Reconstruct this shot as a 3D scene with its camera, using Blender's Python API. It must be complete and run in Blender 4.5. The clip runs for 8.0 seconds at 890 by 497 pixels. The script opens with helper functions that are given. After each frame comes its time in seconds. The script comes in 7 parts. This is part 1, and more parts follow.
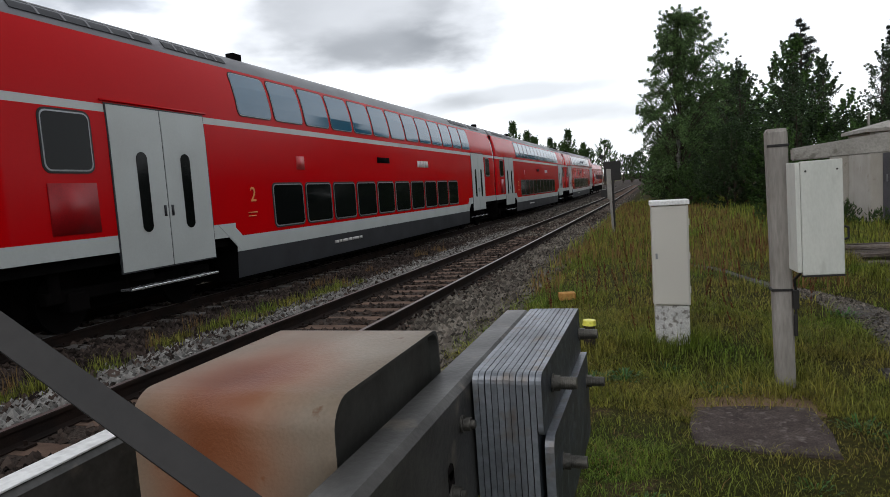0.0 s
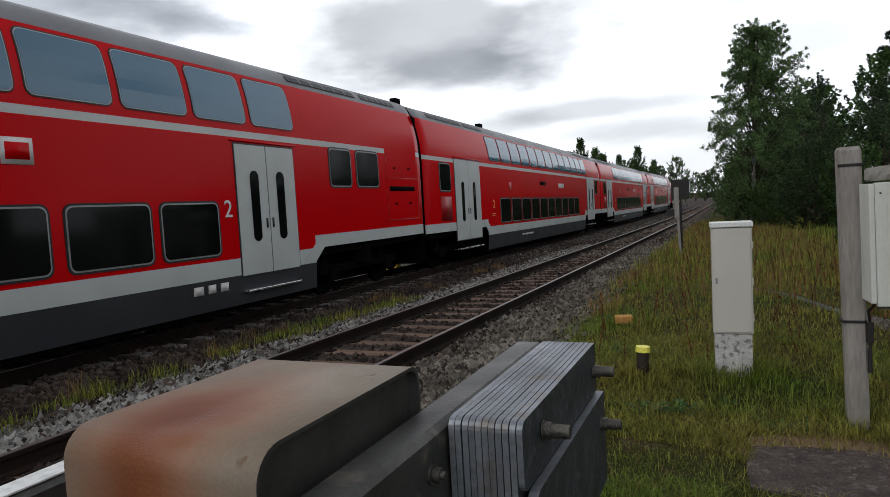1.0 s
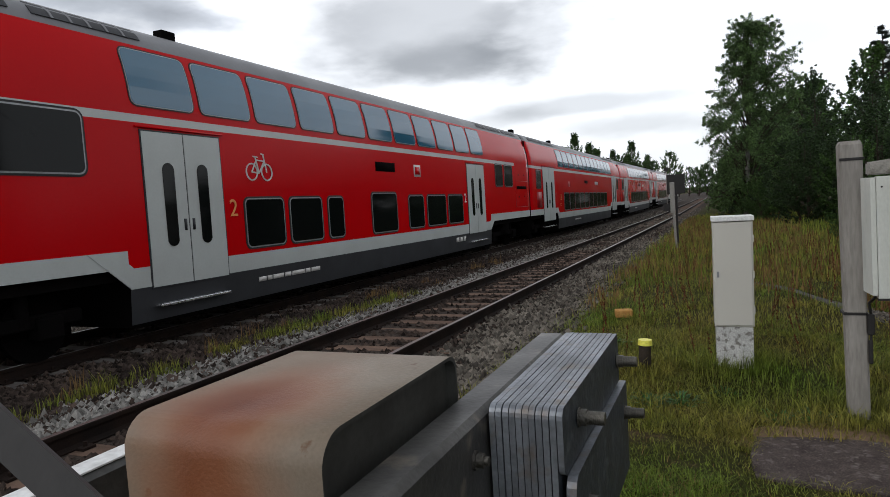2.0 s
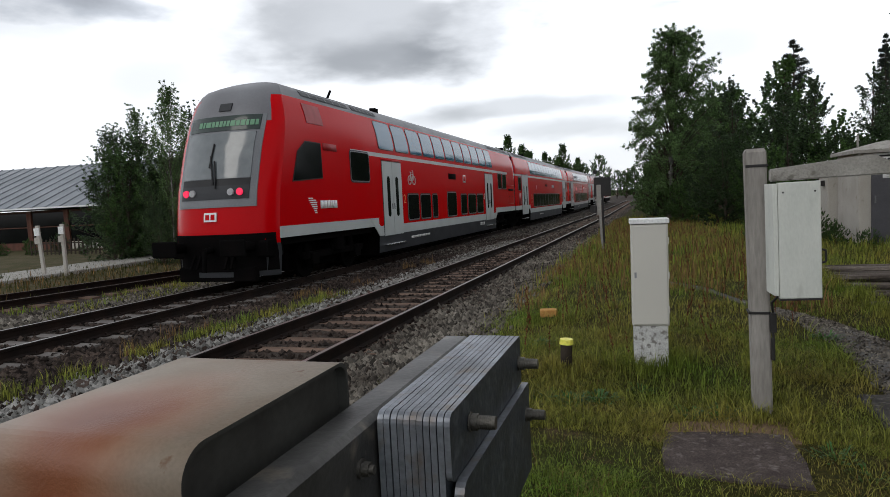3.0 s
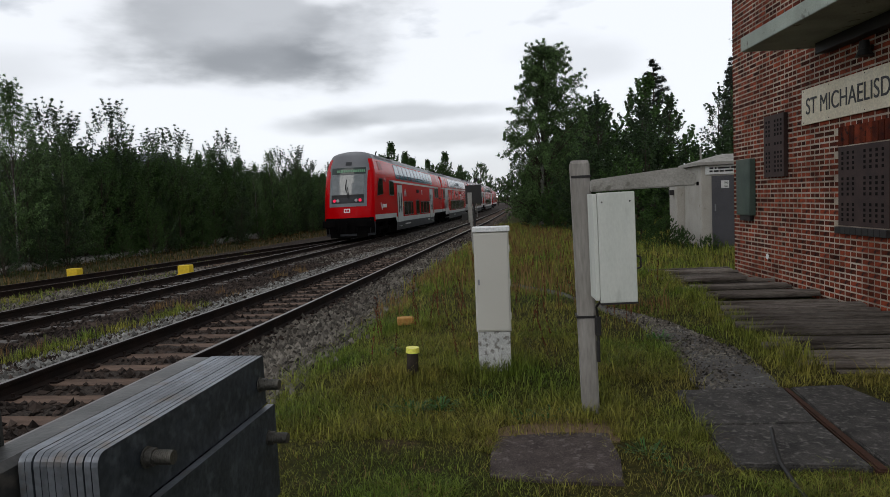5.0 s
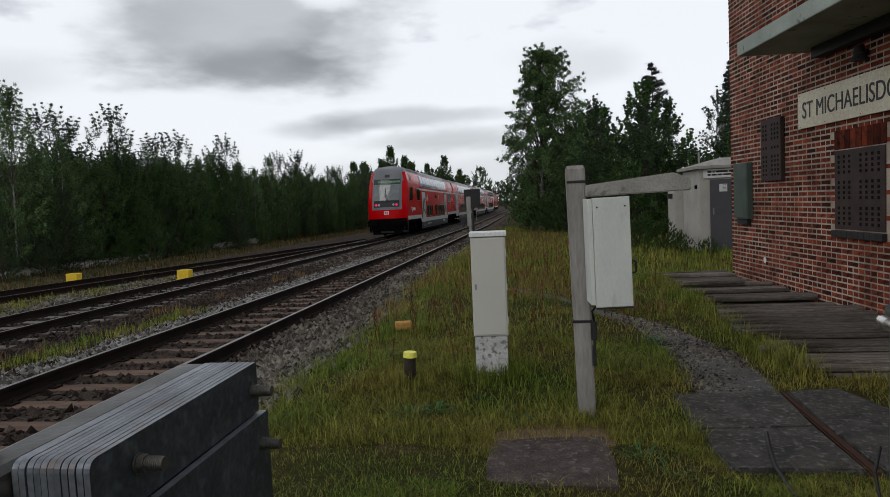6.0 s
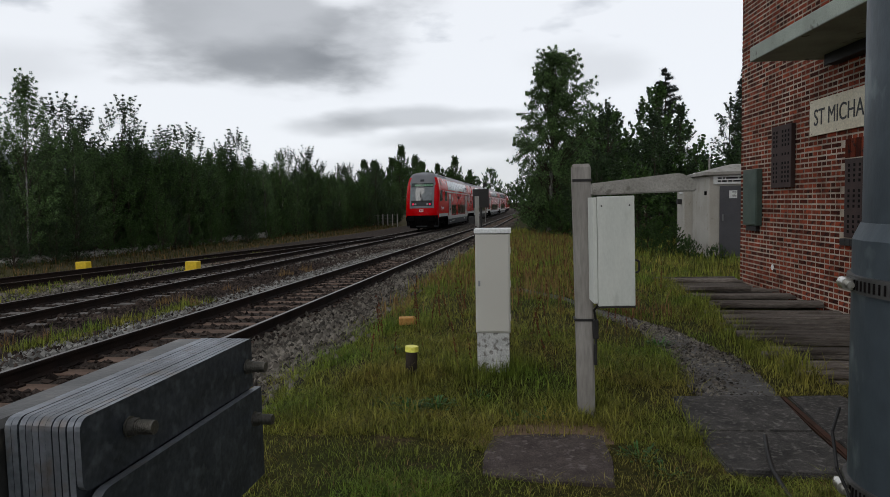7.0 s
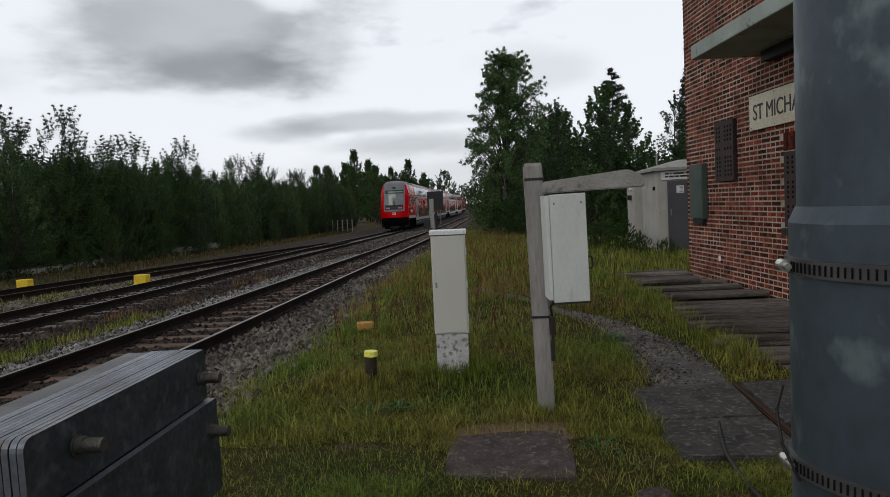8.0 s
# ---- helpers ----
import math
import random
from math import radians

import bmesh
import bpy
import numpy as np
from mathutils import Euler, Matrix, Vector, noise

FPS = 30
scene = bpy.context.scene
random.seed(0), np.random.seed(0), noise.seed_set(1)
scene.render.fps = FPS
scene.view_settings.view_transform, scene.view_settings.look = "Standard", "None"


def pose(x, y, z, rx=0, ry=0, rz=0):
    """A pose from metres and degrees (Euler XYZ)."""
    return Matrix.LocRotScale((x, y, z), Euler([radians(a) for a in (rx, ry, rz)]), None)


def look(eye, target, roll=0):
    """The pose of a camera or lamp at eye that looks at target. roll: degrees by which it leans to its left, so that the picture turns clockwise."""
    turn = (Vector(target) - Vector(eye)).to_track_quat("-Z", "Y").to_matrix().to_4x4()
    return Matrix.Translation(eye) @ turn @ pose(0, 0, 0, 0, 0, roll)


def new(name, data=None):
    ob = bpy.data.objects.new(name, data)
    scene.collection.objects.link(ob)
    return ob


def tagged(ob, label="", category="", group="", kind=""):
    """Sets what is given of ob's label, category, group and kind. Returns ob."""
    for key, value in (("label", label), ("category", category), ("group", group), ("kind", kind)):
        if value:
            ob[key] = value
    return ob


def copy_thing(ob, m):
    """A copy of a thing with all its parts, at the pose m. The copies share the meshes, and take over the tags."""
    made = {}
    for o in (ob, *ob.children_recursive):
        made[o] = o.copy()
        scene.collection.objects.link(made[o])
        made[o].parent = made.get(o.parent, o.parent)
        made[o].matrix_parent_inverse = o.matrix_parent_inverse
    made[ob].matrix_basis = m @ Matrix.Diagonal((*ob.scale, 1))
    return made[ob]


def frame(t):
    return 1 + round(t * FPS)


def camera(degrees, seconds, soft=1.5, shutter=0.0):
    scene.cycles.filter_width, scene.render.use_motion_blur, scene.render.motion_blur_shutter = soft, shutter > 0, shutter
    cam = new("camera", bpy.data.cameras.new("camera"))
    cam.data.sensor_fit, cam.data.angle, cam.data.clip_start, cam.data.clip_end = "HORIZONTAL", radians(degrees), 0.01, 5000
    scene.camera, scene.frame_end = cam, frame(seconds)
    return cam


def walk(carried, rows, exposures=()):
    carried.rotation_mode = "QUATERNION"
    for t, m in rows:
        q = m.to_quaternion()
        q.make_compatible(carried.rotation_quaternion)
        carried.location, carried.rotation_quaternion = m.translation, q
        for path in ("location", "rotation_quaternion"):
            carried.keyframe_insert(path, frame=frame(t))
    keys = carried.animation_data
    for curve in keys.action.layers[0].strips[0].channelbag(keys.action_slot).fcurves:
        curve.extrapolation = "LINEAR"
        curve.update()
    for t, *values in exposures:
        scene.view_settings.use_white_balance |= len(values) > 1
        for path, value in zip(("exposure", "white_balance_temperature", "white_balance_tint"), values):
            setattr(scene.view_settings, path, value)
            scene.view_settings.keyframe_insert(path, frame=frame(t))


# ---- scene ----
cam = camera(68.6, 8.0, soft=0.4)
PATH = [
    (0, (3.505, 0.96, 1.659), (2.88, 2.851, 1.468), -4.1),
    (0.5, (3.596, 1.126, 1.659), (2.862, 2.982, 1.539), -2.3),
    (1, (3.616, 1.127, 1.662), (2.806, 2.952, 1.533), -3.4),
    (1.2, (3.602, 1.109, 1.658), (2.756, 2.917, 1.532), -4.8),
    (2.3, (3.55, 1.058, 1.665), (2.785, 2.9, 1.516), -3.0),
    (2.5, (3.559, 1.055, 1.665), (2.819, 2.907, 1.515), -2.8),
    (3, (3.622, 1.112, 1.665), (3.016, 3.012, 1.509), -2.9),
    (3.5, (3.737, 1.147, 1.659), (3.203, 3.068, 1.495), -2.4),
    (4, (3.847, 1.112, 1.652), (3.442, 3.062, 1.47), -3.0),
    (4.5, (3.924, 1.194, 1.669), (3.575, 3.154, 1.483), -3.1),
    (4.7, (3.953, 1.239, 1.661), (3.664, 3.211, 1.49), -2.6),
    (5.8, (3.97, 1.261, 1.668), (3.718, 3.24, 1.527), -2.7),
    (6, (3.988, 1.234, 1.671), (3.723, 3.211, 1.53), -2.8),
    (6.5, (4.008, 1.204, 1.648), (3.681, 3.173, 1.51), -2.5),
    (7, (4.021, 1.219, 1.628), (3.731, 3.193, 1.489), -1.2),
    (7.5, (4.026, 1.217, 1.619), (3.819, 3.202, 1.48), -1.2),
    (8, (4.026, 1.22, 1.622), (3.869, 3.209, 1.487), -3.0),
]
EXPOSURES = [(0.0, -0.20), (1.0, -0.32), (2.5, -0.24), (3.5, -0.45), (4.5, -0.55), (5.8, -0.66), (8.0, -0.70)]
walk(cam, [(t, look(eye, target, roll)) for t, eye, target, roll in PATH], EXPOSURES)

# ---- world, sun, exposure ----
SUN_EL, SUN_AZ = 42.0, 205.0
world = bpy.data.worlds.new("overcast_sky")
scene.world = world
world.use_nodes = True
wn, wl = world.node_tree.nodes, world.node_tree.links
wn.clear()
w_out, w_bg = wn.new("ShaderNodeOutputWorld"), wn.new("ShaderNodeBackground")
w_sky = wn.new("ShaderNodeTexSky")
w_sky.sky_type, w_sky.sun_disc = "NISHITA", False
w_sky.sun_elevation, w_sky.sun_rotation = radians(SUN_EL), radians(SUN_AZ)
w_co, w_map = wn.new("ShaderNodeTexCoord"), wn.new("ShaderNodeMapping")
w_map.inputs["Scale"].default_value = (1.0, 1.0, 2.8)
w_map.inputs["Location"].default_value = (0.35, 0.1, 0.2)
w_n1, w_n2 = wn.new("ShaderNodeTexNoise"), wn.new("ShaderNodeTexNoise")
w_n1.inputs["Scale"].default_value, w_n1.inputs["Detail"].default_value, w_n1.inputs["Roughness"].default_value = 3.3, 7, 0.5
w_n2.inputs["Scale"].default_value, w_n2.inputs["Detail"].default_value = 1.1, 3
w_add, w_ramp = wn.new("ShaderNodeMath"), wn.new("ShaderNodeValToRGB")
w_add.operation = "ADD"
w_amp = wn.new("ShaderNodeMath")
w_amp.operation = "MULTIPLY"
w_amp.inputs[1].default_value = 2.3
w_cr = w_ramp.color_ramp
w_cr.elements[0].position, w_cr.elements[0].color = 0.0, (0.24, 0.255, 0.28, 1)
w_cr.elements[1].position, w_cr.elements[1].color = 0.66, (1.13, 1.165, 1.225, 1)
w_mid = w_cr.elements.new(0.47)
w_mid.color = (0.70, 0.74, 0.81, 1)
w_skys = wn.new("ShaderNodeVectorMath")
w_skys.operation = "SCALE"
w_skys.inputs["Scale"].default_value = 0.10
w_mix = wn.new("ShaderNodeMixRGB")
w_mix.inputs["Fac"].default_value = 0.90
wl.new(w_co.outputs["Generated"], w_map.inputs["Vector"])
for n in (w_n1, w_n2):
    wl.new(w_map.outputs["Vector"], n.inputs["Vector"])
wl.new(w_n1.outputs["Fac"], w_amp.inputs[0])
wl.new(w_amp.outputs[0], w_add.inputs[0])
wl.new(w_n2.outputs["Fac"], w_add.inputs[1])
w_fit = wn.new("ShaderNodeMapRange")
w_fit.inputs["From Min"].default_value, w_fit.inputs["From Max"].default_value = 0.80, 1.72
wl.new(w_add.outputs[0], w_fit.inputs["Value"])
wl.new(w_fit.outputs["Result"], w_ramp.inputs["Fac"])


def w_math(op, a, b):
    n = wn.new("ShaderNodeMath")
    n.operation = op
    for k, v in enumerate((a, b)):
        if isinstance(v, (int, float)):
            n.inputs[k].default_value = v
        else:
            wl.new(v, n.inputs[k])
    return n.outputs[0]


# grey clouds ahead: each an ellipse in slope across and slope upwards, its rim frayed by noise
w_sep = wn.new("ShaderNodeSeparateXYZ")
wl.new(w_co.outputs["Generated"], w_sep.inputs[0])
w_fwd = w_math("MAXIMUM", w_sep.outputs["Y"], 0.2)
w_fray, w_puff = wn.new("ShaderNodeTexNoise"), wn.new("ShaderNodeTexNoise")
for n, size, detail in ((w_fray, 7.0, 8), (w_puff, 3.2, 4)):
    n.inputs["Scale"].default_value, n.inputs["Detail"].default_value = size, detail
    wl.new(w_map.outputs["Vector"], n.inputs["Vector"])
w_u, w_v = w_math("DIVIDE", w_sep.outputs["X"], w_fwd), w_math("DIVIDE", w_sep.outputs["Z"], w_fwd)
w_wob = w_math("ADD", w_math("MULTIPLY", w_math("SUBTRACT", w_fray.outputs["Fac"], 0.5), 1.5), w_math("MULTIPLY", w_math("SUBTRACT", w_puff.outputs["Fac"], 0.5), 1.2))
w_clear = None
for cu, cv, ru, rv, dense, soft in ((-0.47, 0.285, 0.25, 0.105, 0.44, 0.45), (-0.45, 0.225, 0.20, 0.050, 0.48, 0.7), (-0.60, 0.30, 0.13, 0.07, 0.16, 0.7), (-0.28, 0.25, 0.09, 0.07, 0.26, 0.6), (-0.19, 0.132, 0.20, 0.018, 0.36, 0.6), (-0.12, 0.095, 0.16, 0.022, 0.36, 0.7), (-0.33, 0.125, 0.10, 0.020, 0.30, 0.6), (-0.05, 0.045, 0.45, 0.045, 0.22, 0.9), (-0.88, 0.24, 0.16, 0.05, 0.18, 0.8), (0.08, 0.19, 0.09, 0.035, 0.18, 0.8), (-1.2, 0.43, 0.35, 0.10, 0.30, 0.8), (0.1, 0.42, 0.5, 0.08, 0.18, 0.8)):
    du, dv = w_math("DIVIDE", w_math("SUBTRACT", w_u, cu), ru), w_math("DIVIDE", w_math("SUBTRACT", w_v, cv), rv)
    dist = w_math("ADD", w_math("SQRT", w_math("ADD", w_math("MULTIPLY", du, du), w_math("MULTIPLY", dv, dv)), 0.0), w_wob)
    fade = wn.new("ShaderNodeMapRange")
    fade.interpolation_type = "SMOOTHSTEP"
    fade.inputs["From Min"].default_value, fade.inputs["From Max"].default_value = 1.0 - soft, 1.0 + soft * 0.4
    fade.inputs["To Min"].default_value, fade.inputs["To Max"].default_value = 1.0 - dense, 1.0
    wl.new(dist, fade.inputs["Value"])
    w_clear = fade.outputs["Result"] if w_clear is None else w_math("MULTIPLY", w_clear, fade.outputs["Result"])
# the unseen sky overhead is darkened to dim the light on the ground
w_high = wn.new("ShaderNodeMapRange")
w_high.interpolation_type = "SMOOTHSTEP"
for key, v in (("From Min", 0.34), ("From Max", 0.85), ("To Min", 1.0), ("To Max", 0.52)):
    w_high.inputs[key].default_value = v
wl.new(w_sep.outputs["Z"], w_high.inputs["Value"])
w_clear = w_math("MULTIPLY", w_clear, w_high.outputs["Result"])
w_shade = wn.new("ShaderNodeMixRGB")
w_shade.inputs["Color1"].default_value = (0.10, 0.11, 0.125, 1)
wl.new(w_clear, w_shade.inputs["Fac"])
wl.new(w_ramp.outputs["Color"], w_shade.inputs["Color2"])
wl.new(w_sky.outputs["Color"], w_skys.inputs[0])
wl.new(w_skys.outputs["Vector"], w_mix.inputs["Color1"])
wl.new(w_shade.outputs["Color"], w_mix.inputs["Color2"])
wl.new(w_mix.outputs["Color"], w_bg.inputs["Color"])
w_bg.inputs["Strength"].default_value = 1.34
wl.new(w_bg.outputs["Background"], w_out.inputs["Surface"])

sun_data = bpy.data.lights.new("sun", "SUN")
sun_data.energy, sun_data.angle, sun_data.color = 0.6, radians(25), (1.0, 0.96, 0.9)
sun = new("sun", sun_data)
sun.matrix_world = look((0, 0, 60), Vector((0, 0, 60)) - Vector((math.sin(radians(SUN_AZ)) * math.cos(radians(SUN_EL)), math.cos(radians(SUN_AZ)) * math.cos(radians(SUN_EL)), math.sin(radians(SUN_EL)))))

# ---- materials ----


def mat(name, a, b=None, rough=0.6, metal=0.0, scale=4.0, fine=60.0, bump=0.1, spots=None, spot_at=0.62, island=0.0, each=0.0, coords="Object", stretch=(1, 1, 1), spec=None, emit=None, leaf=0.0, bump_dist=0.01, grain=0.19, spot_scale=2.3, spot_edge=0.07):
    """A procedural surface: two tones at two scales, optional spots, spread from piece to piece, and fine relief."""
    m = bpy.data.materials.new(name)
    m.use_nodes = True
    nt, lk = m.node_tree.nodes, m.node_tree.links
    p = nt["Principled BSDF"]
    out = nt["Material Output"]
    b = b or tuple(0.75 * v for v in a)
    spec = spec if spec is not None else (0.12 if rough >= 0.8 else 0.35)
    co, mp = nt.new("ShaderNodeTexCoord"), nt.new("ShaderNodeMapping")
    mp.inputs["Scale"].default_value = stretch
    lk.new(co.outputs[coords], mp.inputs["Vector"])

    def noise_of(size, detail=4):
        n = nt.new("ShaderNodeTexNoise")
        n.inputs["Scale"].default_value, n.inputs["Detail"].default_value = size, detail
        lk.new(mp.outputs["Vector"], n.inputs["Vector"])
        return n.outputs["Fac"]

    def ramp_of(src, lo, hi):
        r = nt.new("ShaderNodeMapRange")
        r.inputs["From Min"].default_value, r.inputs["From Max"].default_value = lo, hi
        lk.new(src, r.inputs["Value"])
        return r.outputs["Result"]

    def mixed(fac, c1, c2, kind="MIX"):
        x = nt.new("ShaderNodeMixRGB")
        x.blend_type = kind
        for key, v in (("Fac", fac), ("Color1", c1), ("Color2", c2)):
            if hasattr(v, "links"):
                lk.new(v, x.inputs[key])
            else:
                x.inputs[key].default_value = v if key == "Fac" else (*v[:3], 1)
        return x.outputs["Color"]

    big, small = noise_of(scale), noise_of(fine, 6)
    col = mixed(ramp_of(big, 0.32, 0.68), a, b)
    speck = mixed(ramp_of(small, 0.25, 0.75), (1 - 1.15 * grain,) * 3, (1 + 0.85 * grain,) * 3)
    col = mixed(1.0, col, speck, "MULTIPLY")
    if spots:
        col = mixed(ramp_of(noise_of(scale * spot_scale + 0.7, 8), spot_at, spot_at + spot_edge), col, spots)
    for amount, node, sock in ((island, "ShaderNodeNewGeometry", "Random Per Island"), (each, "ShaderNodeObjectInfo", "Random")):
        if amount:
            g = nt.new(node)
            r = nt.new("ShaderNodeMapRange")
            r.inputs["To Min"].default_value, r.inputs["To Max"].default_value = 1 - amount, 1 + amount
            lk.new(g.outputs[sock], r.inputs["Value"])
            cb = nt.new("ShaderNodeVectorMath")
            cb.operation = "SCALE"
            lk.new(col, cb.inputs[0])
            lk.new(r.outputs["Result"], cb.inputs["Scale"])
            col = cb.outputs["Vector"]
    lk.new(col, p.inputs["Base Color"])
    p.inputs["Metallic"].default_value, p.inputs["Specular IOR Level"].default_value = metal, spec
    rr = nt.new("ShaderNodeMapRange")
    rr.inputs["To Min"].default_value, rr.inputs["To Max"].default_value = max(rough - 0.1, 0.02), min(rough + 0.12, 1)
    lk.new(big, rr.inputs["Value"])
    lk.new(rr.outputs["Result"], p.inputs["Roughness"])
    if bump:
        bp = nt.new("ShaderNodeBump")
        bp.inputs["Strength"].default_value, bp.inputs["Distance"].default_value = bump, bump_dist
        lk.new(small, bp.inputs["Height"])
        lk.new(bp.outputs["Normal"], p.inputs["Normal"])
    if emit:
        p.inputs["Emission Color"].default_value, p.inputs["Emission Strength"].default_value = (*emit[0], 1), emit[1]
    if leaf:
        tr, ms = nt.new("ShaderNodeBsdfTranslucent"), nt.new("ShaderNodeMixShader")
        lk.new(col, tr.inputs["Color"])
        ms.inputs["Fac"].default_value = leaf
        lk.new(p.outputs["BSDF"], ms.inputs[1])
        lk.new(tr.outputs["BSDF"], ms.inputs[2])
        lk.new(ms.outputs["Shader"], out.inputs["Surface"])
    return m


RED = mat("train_red", (0.46, 0.0004, 0.003), (0.43, 0.0003, 0.0026), rough=0.2, scale=0.6, fine=25, bump=0.0, spec=0.08, grain=0.02)
ROOF_GREY = mat("roof_grey", (0.17, 0.175, 0.185), (0.13, 0.13, 0.14), rough=0.45, scale=0.8, fine=20, bump=0.02, grain=0.06)
LIGHT_GREY = mat("light_grey_paint", (0.42, 0.45, 0.44), (0.38, 0.40, 0.39), rough=0.4, scale=1.2, fine=30, bump=0.0, grain=0.03)
SKIRT = mat("skirt_grey", (0.022, 0.024, 0.028), (0.014, 0.015, 0.018), rough=0.55, scale=1.0, fine=20, bump=0.02, grain=0.08)
# black parts; near zero so the deep shade under the train is in the colour
UNDER = mat("underframe_black_shaded", (0.004, 0.004, 0.004), (0.006, 0.005, 0.005), rough=0.9, scale=2, fine=30, bump=0.1, spec=0.01)
GLASS = mat("tinted_glass", (0.003, 0.004, 0.004), (0.005, 0.006, 0.006), rough=0.03, scale=0.5, fine=3, bump=0.0, spec=0.14, grain=0.02)
# upper panes: the blue of the reflected sky is put into the base colour
GLASS_UP = mat("upper_glass_sky_tint", (0.012, 0.085, 0.150), (0.018, 0.100, 0.170), rough=0.05, scale=0.5, fine=3, bump=0.0, spec=0.7, grain=0.02)
# windscreen: its pale reflection is partly painted in as a grey base
SCREEN = mat("windscreen_glass", (0.10, 0.115, 0.12), (0.15, 0.165, 0.17), rough=0.08, scale=0.7, fine=4, bump=0.0, spec=0.7)
RUBBER = mat("black_rubber", (0.012, 0.012, 0.013), rough=0.6, bump=0.0)
ALU = mat("window_frame_alu", (0.30, 0.31, 0.32), rough=0.4, metal=0.6, bump=0.0)
NOSE_GREY = mat("nose_grey", (0.17, 0.18, 0.19), (0.13, 0.135, 0.145), rough=0.45, scale=1, bump=0.0)
WHITE = mat("white_paint", (0.75, 0.76, 0.75), (0.66, 0.67, 0.66), rough=0.5, scale=3, bump=0.0)
MARK = mat("pale_marking", (0.62, 0.60, 0.58), rough=0.5, bump=0.0)
MARK_ORANGE = mat("orange_marking", (0.75, 0.28, 0.08), rough=0.5, bump=0.0)
LAMP_RED = mat("tail_lamp_red", (0.7, 0.02, 0.04), rough=0.2, bump=0.0, emit=((1.0, 0.03, 0.12), 0.9))
LAMP_CLEAR = mat("clear_lamp", (0.45, 0.45, 0.46), rough=0.1, bump=0.0)
STEP_LAMP = mat("step_plate", (0.75, 0.76, 0.78), rough=0.25, metal=0.9, bump=0.0)
DISPLAY = mat("display_glass", (0.03, 0.045, 0.04), rough=0.1, bump=0.0)
DISPLAY_BAR = mat("display_letters", (0.10, 0.20, 0.12), rough=0.4, bump=0.0, emit=((0.2, 0.6, 0.35), 0.12))

RAIL_SIDE = mat("rail_side_rust", (0.020, 0.012, 0.009), (0.012, 0.009, 0.008), rough=0.9, scale=3, fine=80, bump=0.3)
RAIL_TOP = mat("rail_top_steel", (0.24, 0.22, 0.21), (0.17, 0.15, 0.14), rough=0.38, metal=0.7, scale=2, fine=90, bump=0.03)
RAIL_TOP_RUSTY = mat("rail_top_dull", (0.10, 0.075, 0.06), (0.07, 0.05, 0.04), rough=0.6, metal=0.4, scale=2, fine=90, bump=0.05)
SLEEPER_BROWN = mat("sleeper_brown", (0.165, 0.110, 0.082), (0.10, 0.068, 0.052), rough=0.9, scale=3, fine=45, bump=0.5, each=0.18, stretch=(1, 3, 1))
SLEEPER_GREY = mat("sleeper_grey", (0.17, 0.155, 0.145), (0.10, 0.09, 0.083), rough=0.9, scale=3, fine=50, bump=0.4, each=0.15)
STONE = mat("ballast_stone", (0.155, 0.140, 0.118), (0.064, 0.055, 0.046), rough=0.9, scale=1.6, fine=70, bump=0.3, island=0.8)
# brown ballast, darkened further to carry the shadow beside the train
STONE_BROWN = mat("ballast_brown_shaded", (0.060, 0.044, 0.036), (0.027, 0.021, 0.018), rough=0.95, scale=1.2, fine=70, bump=0.3, island=0.8)
STONE_PALE = mat("ballast_pale", (0.26, 0.255, 0.24), (0.13, 0.125, 0.115), rough=0.9, scale=1.6, fine=70, bump=0.3, island=0.6)
CONCRETE = mat("weathered_concrete", (0.36, 0.345, 0.315), (0.26, 0.25, 0.225), rough=0.9, scale=5, fine=90, bump=0.35, spots=(0.17, 0.16, 0.14), spot_at=0.60)
CONCRETE_PALE = mat("pale_concrete", (0.44, 0.42, 0.38), (0.36, 0.34, 0.30), rough=0.9, scale=1.8, fine=60, bump=0.2, spots=(0.27, 0.25, 0.21), spot_at=0.64)
SLAB = mat("stained_slab", (0.060, 0.046, 0.043), (0.105, 0.085, 0.077), rough=0.95, scale=7, fine=130, bump=1.0, spots=(0.20, 0.175, 0.16), spot_at=0.55, spot_scale=3.6, spot_edge=0.22, grain=0.5)
PAVER = mat("grey_paver", (0.085, 0.078, 0.073), (0.042, 0.040, 0.038), rough=0.95, scale=6, fine=120, bump=1.0, spots=(0.18, 0.17, 0.155), spot_at=0.54, spot_scale=4.0, spot_edge=0.22, each=0.12, grain=0.5)
SAND = mat("sandy_soil", (0.20, 0.135, 0.09), (0.14, 0.095, 0.06), rough=1.0, scale=6, fine=60, bump=0.6)
CAB_GREY = mat("cabinet_cream", (0.53, 0.515, 0.465), (0.50, 0.485, 0.44), rough=0.5, scale=1.3, fine=120, bump=0.02, grain=0.03)
PLINTH = mat("plinth_flaking_paint", (0.60, 0.60, 0.58), (0.42, 0.42, 0.41), rough=0.85, scale=9, fine=90, bump=0.4, spots=(0.20, 0.19, 0.175), spot_at=0.52, spot_edge=0.1, grain=0.3)
PANEL_PALE = mat("panel_pale_green", (0.60, 0.61, 0.56), (0.50, 0.52, 0.48), rough=0.6, scale=5, fine=90, bump=0.06, spots=(0.38, 0.39, 0.35), spot_at=0.62, stretch=(1, 1, 0.35), grain=0.06, spot_edge=0.2)
TIMBER_GREY = mat("post_grey", (0.33, 0.31, 0.285), (0.22, 0.205, 0.185), rough=0.9, scale=7, fine=60, bump=0.4, stretch=(1, 1, 0.15))
GALV = mat("galvanised_steel", (0.26, 0.285, 0.31), (0.18, 0.20, 0.22), rough=0.42, metal=0.75, scale=9, fine=60, bump=0.05, spots=(0.46, 0.48, 0.50), spot_at=0.60)
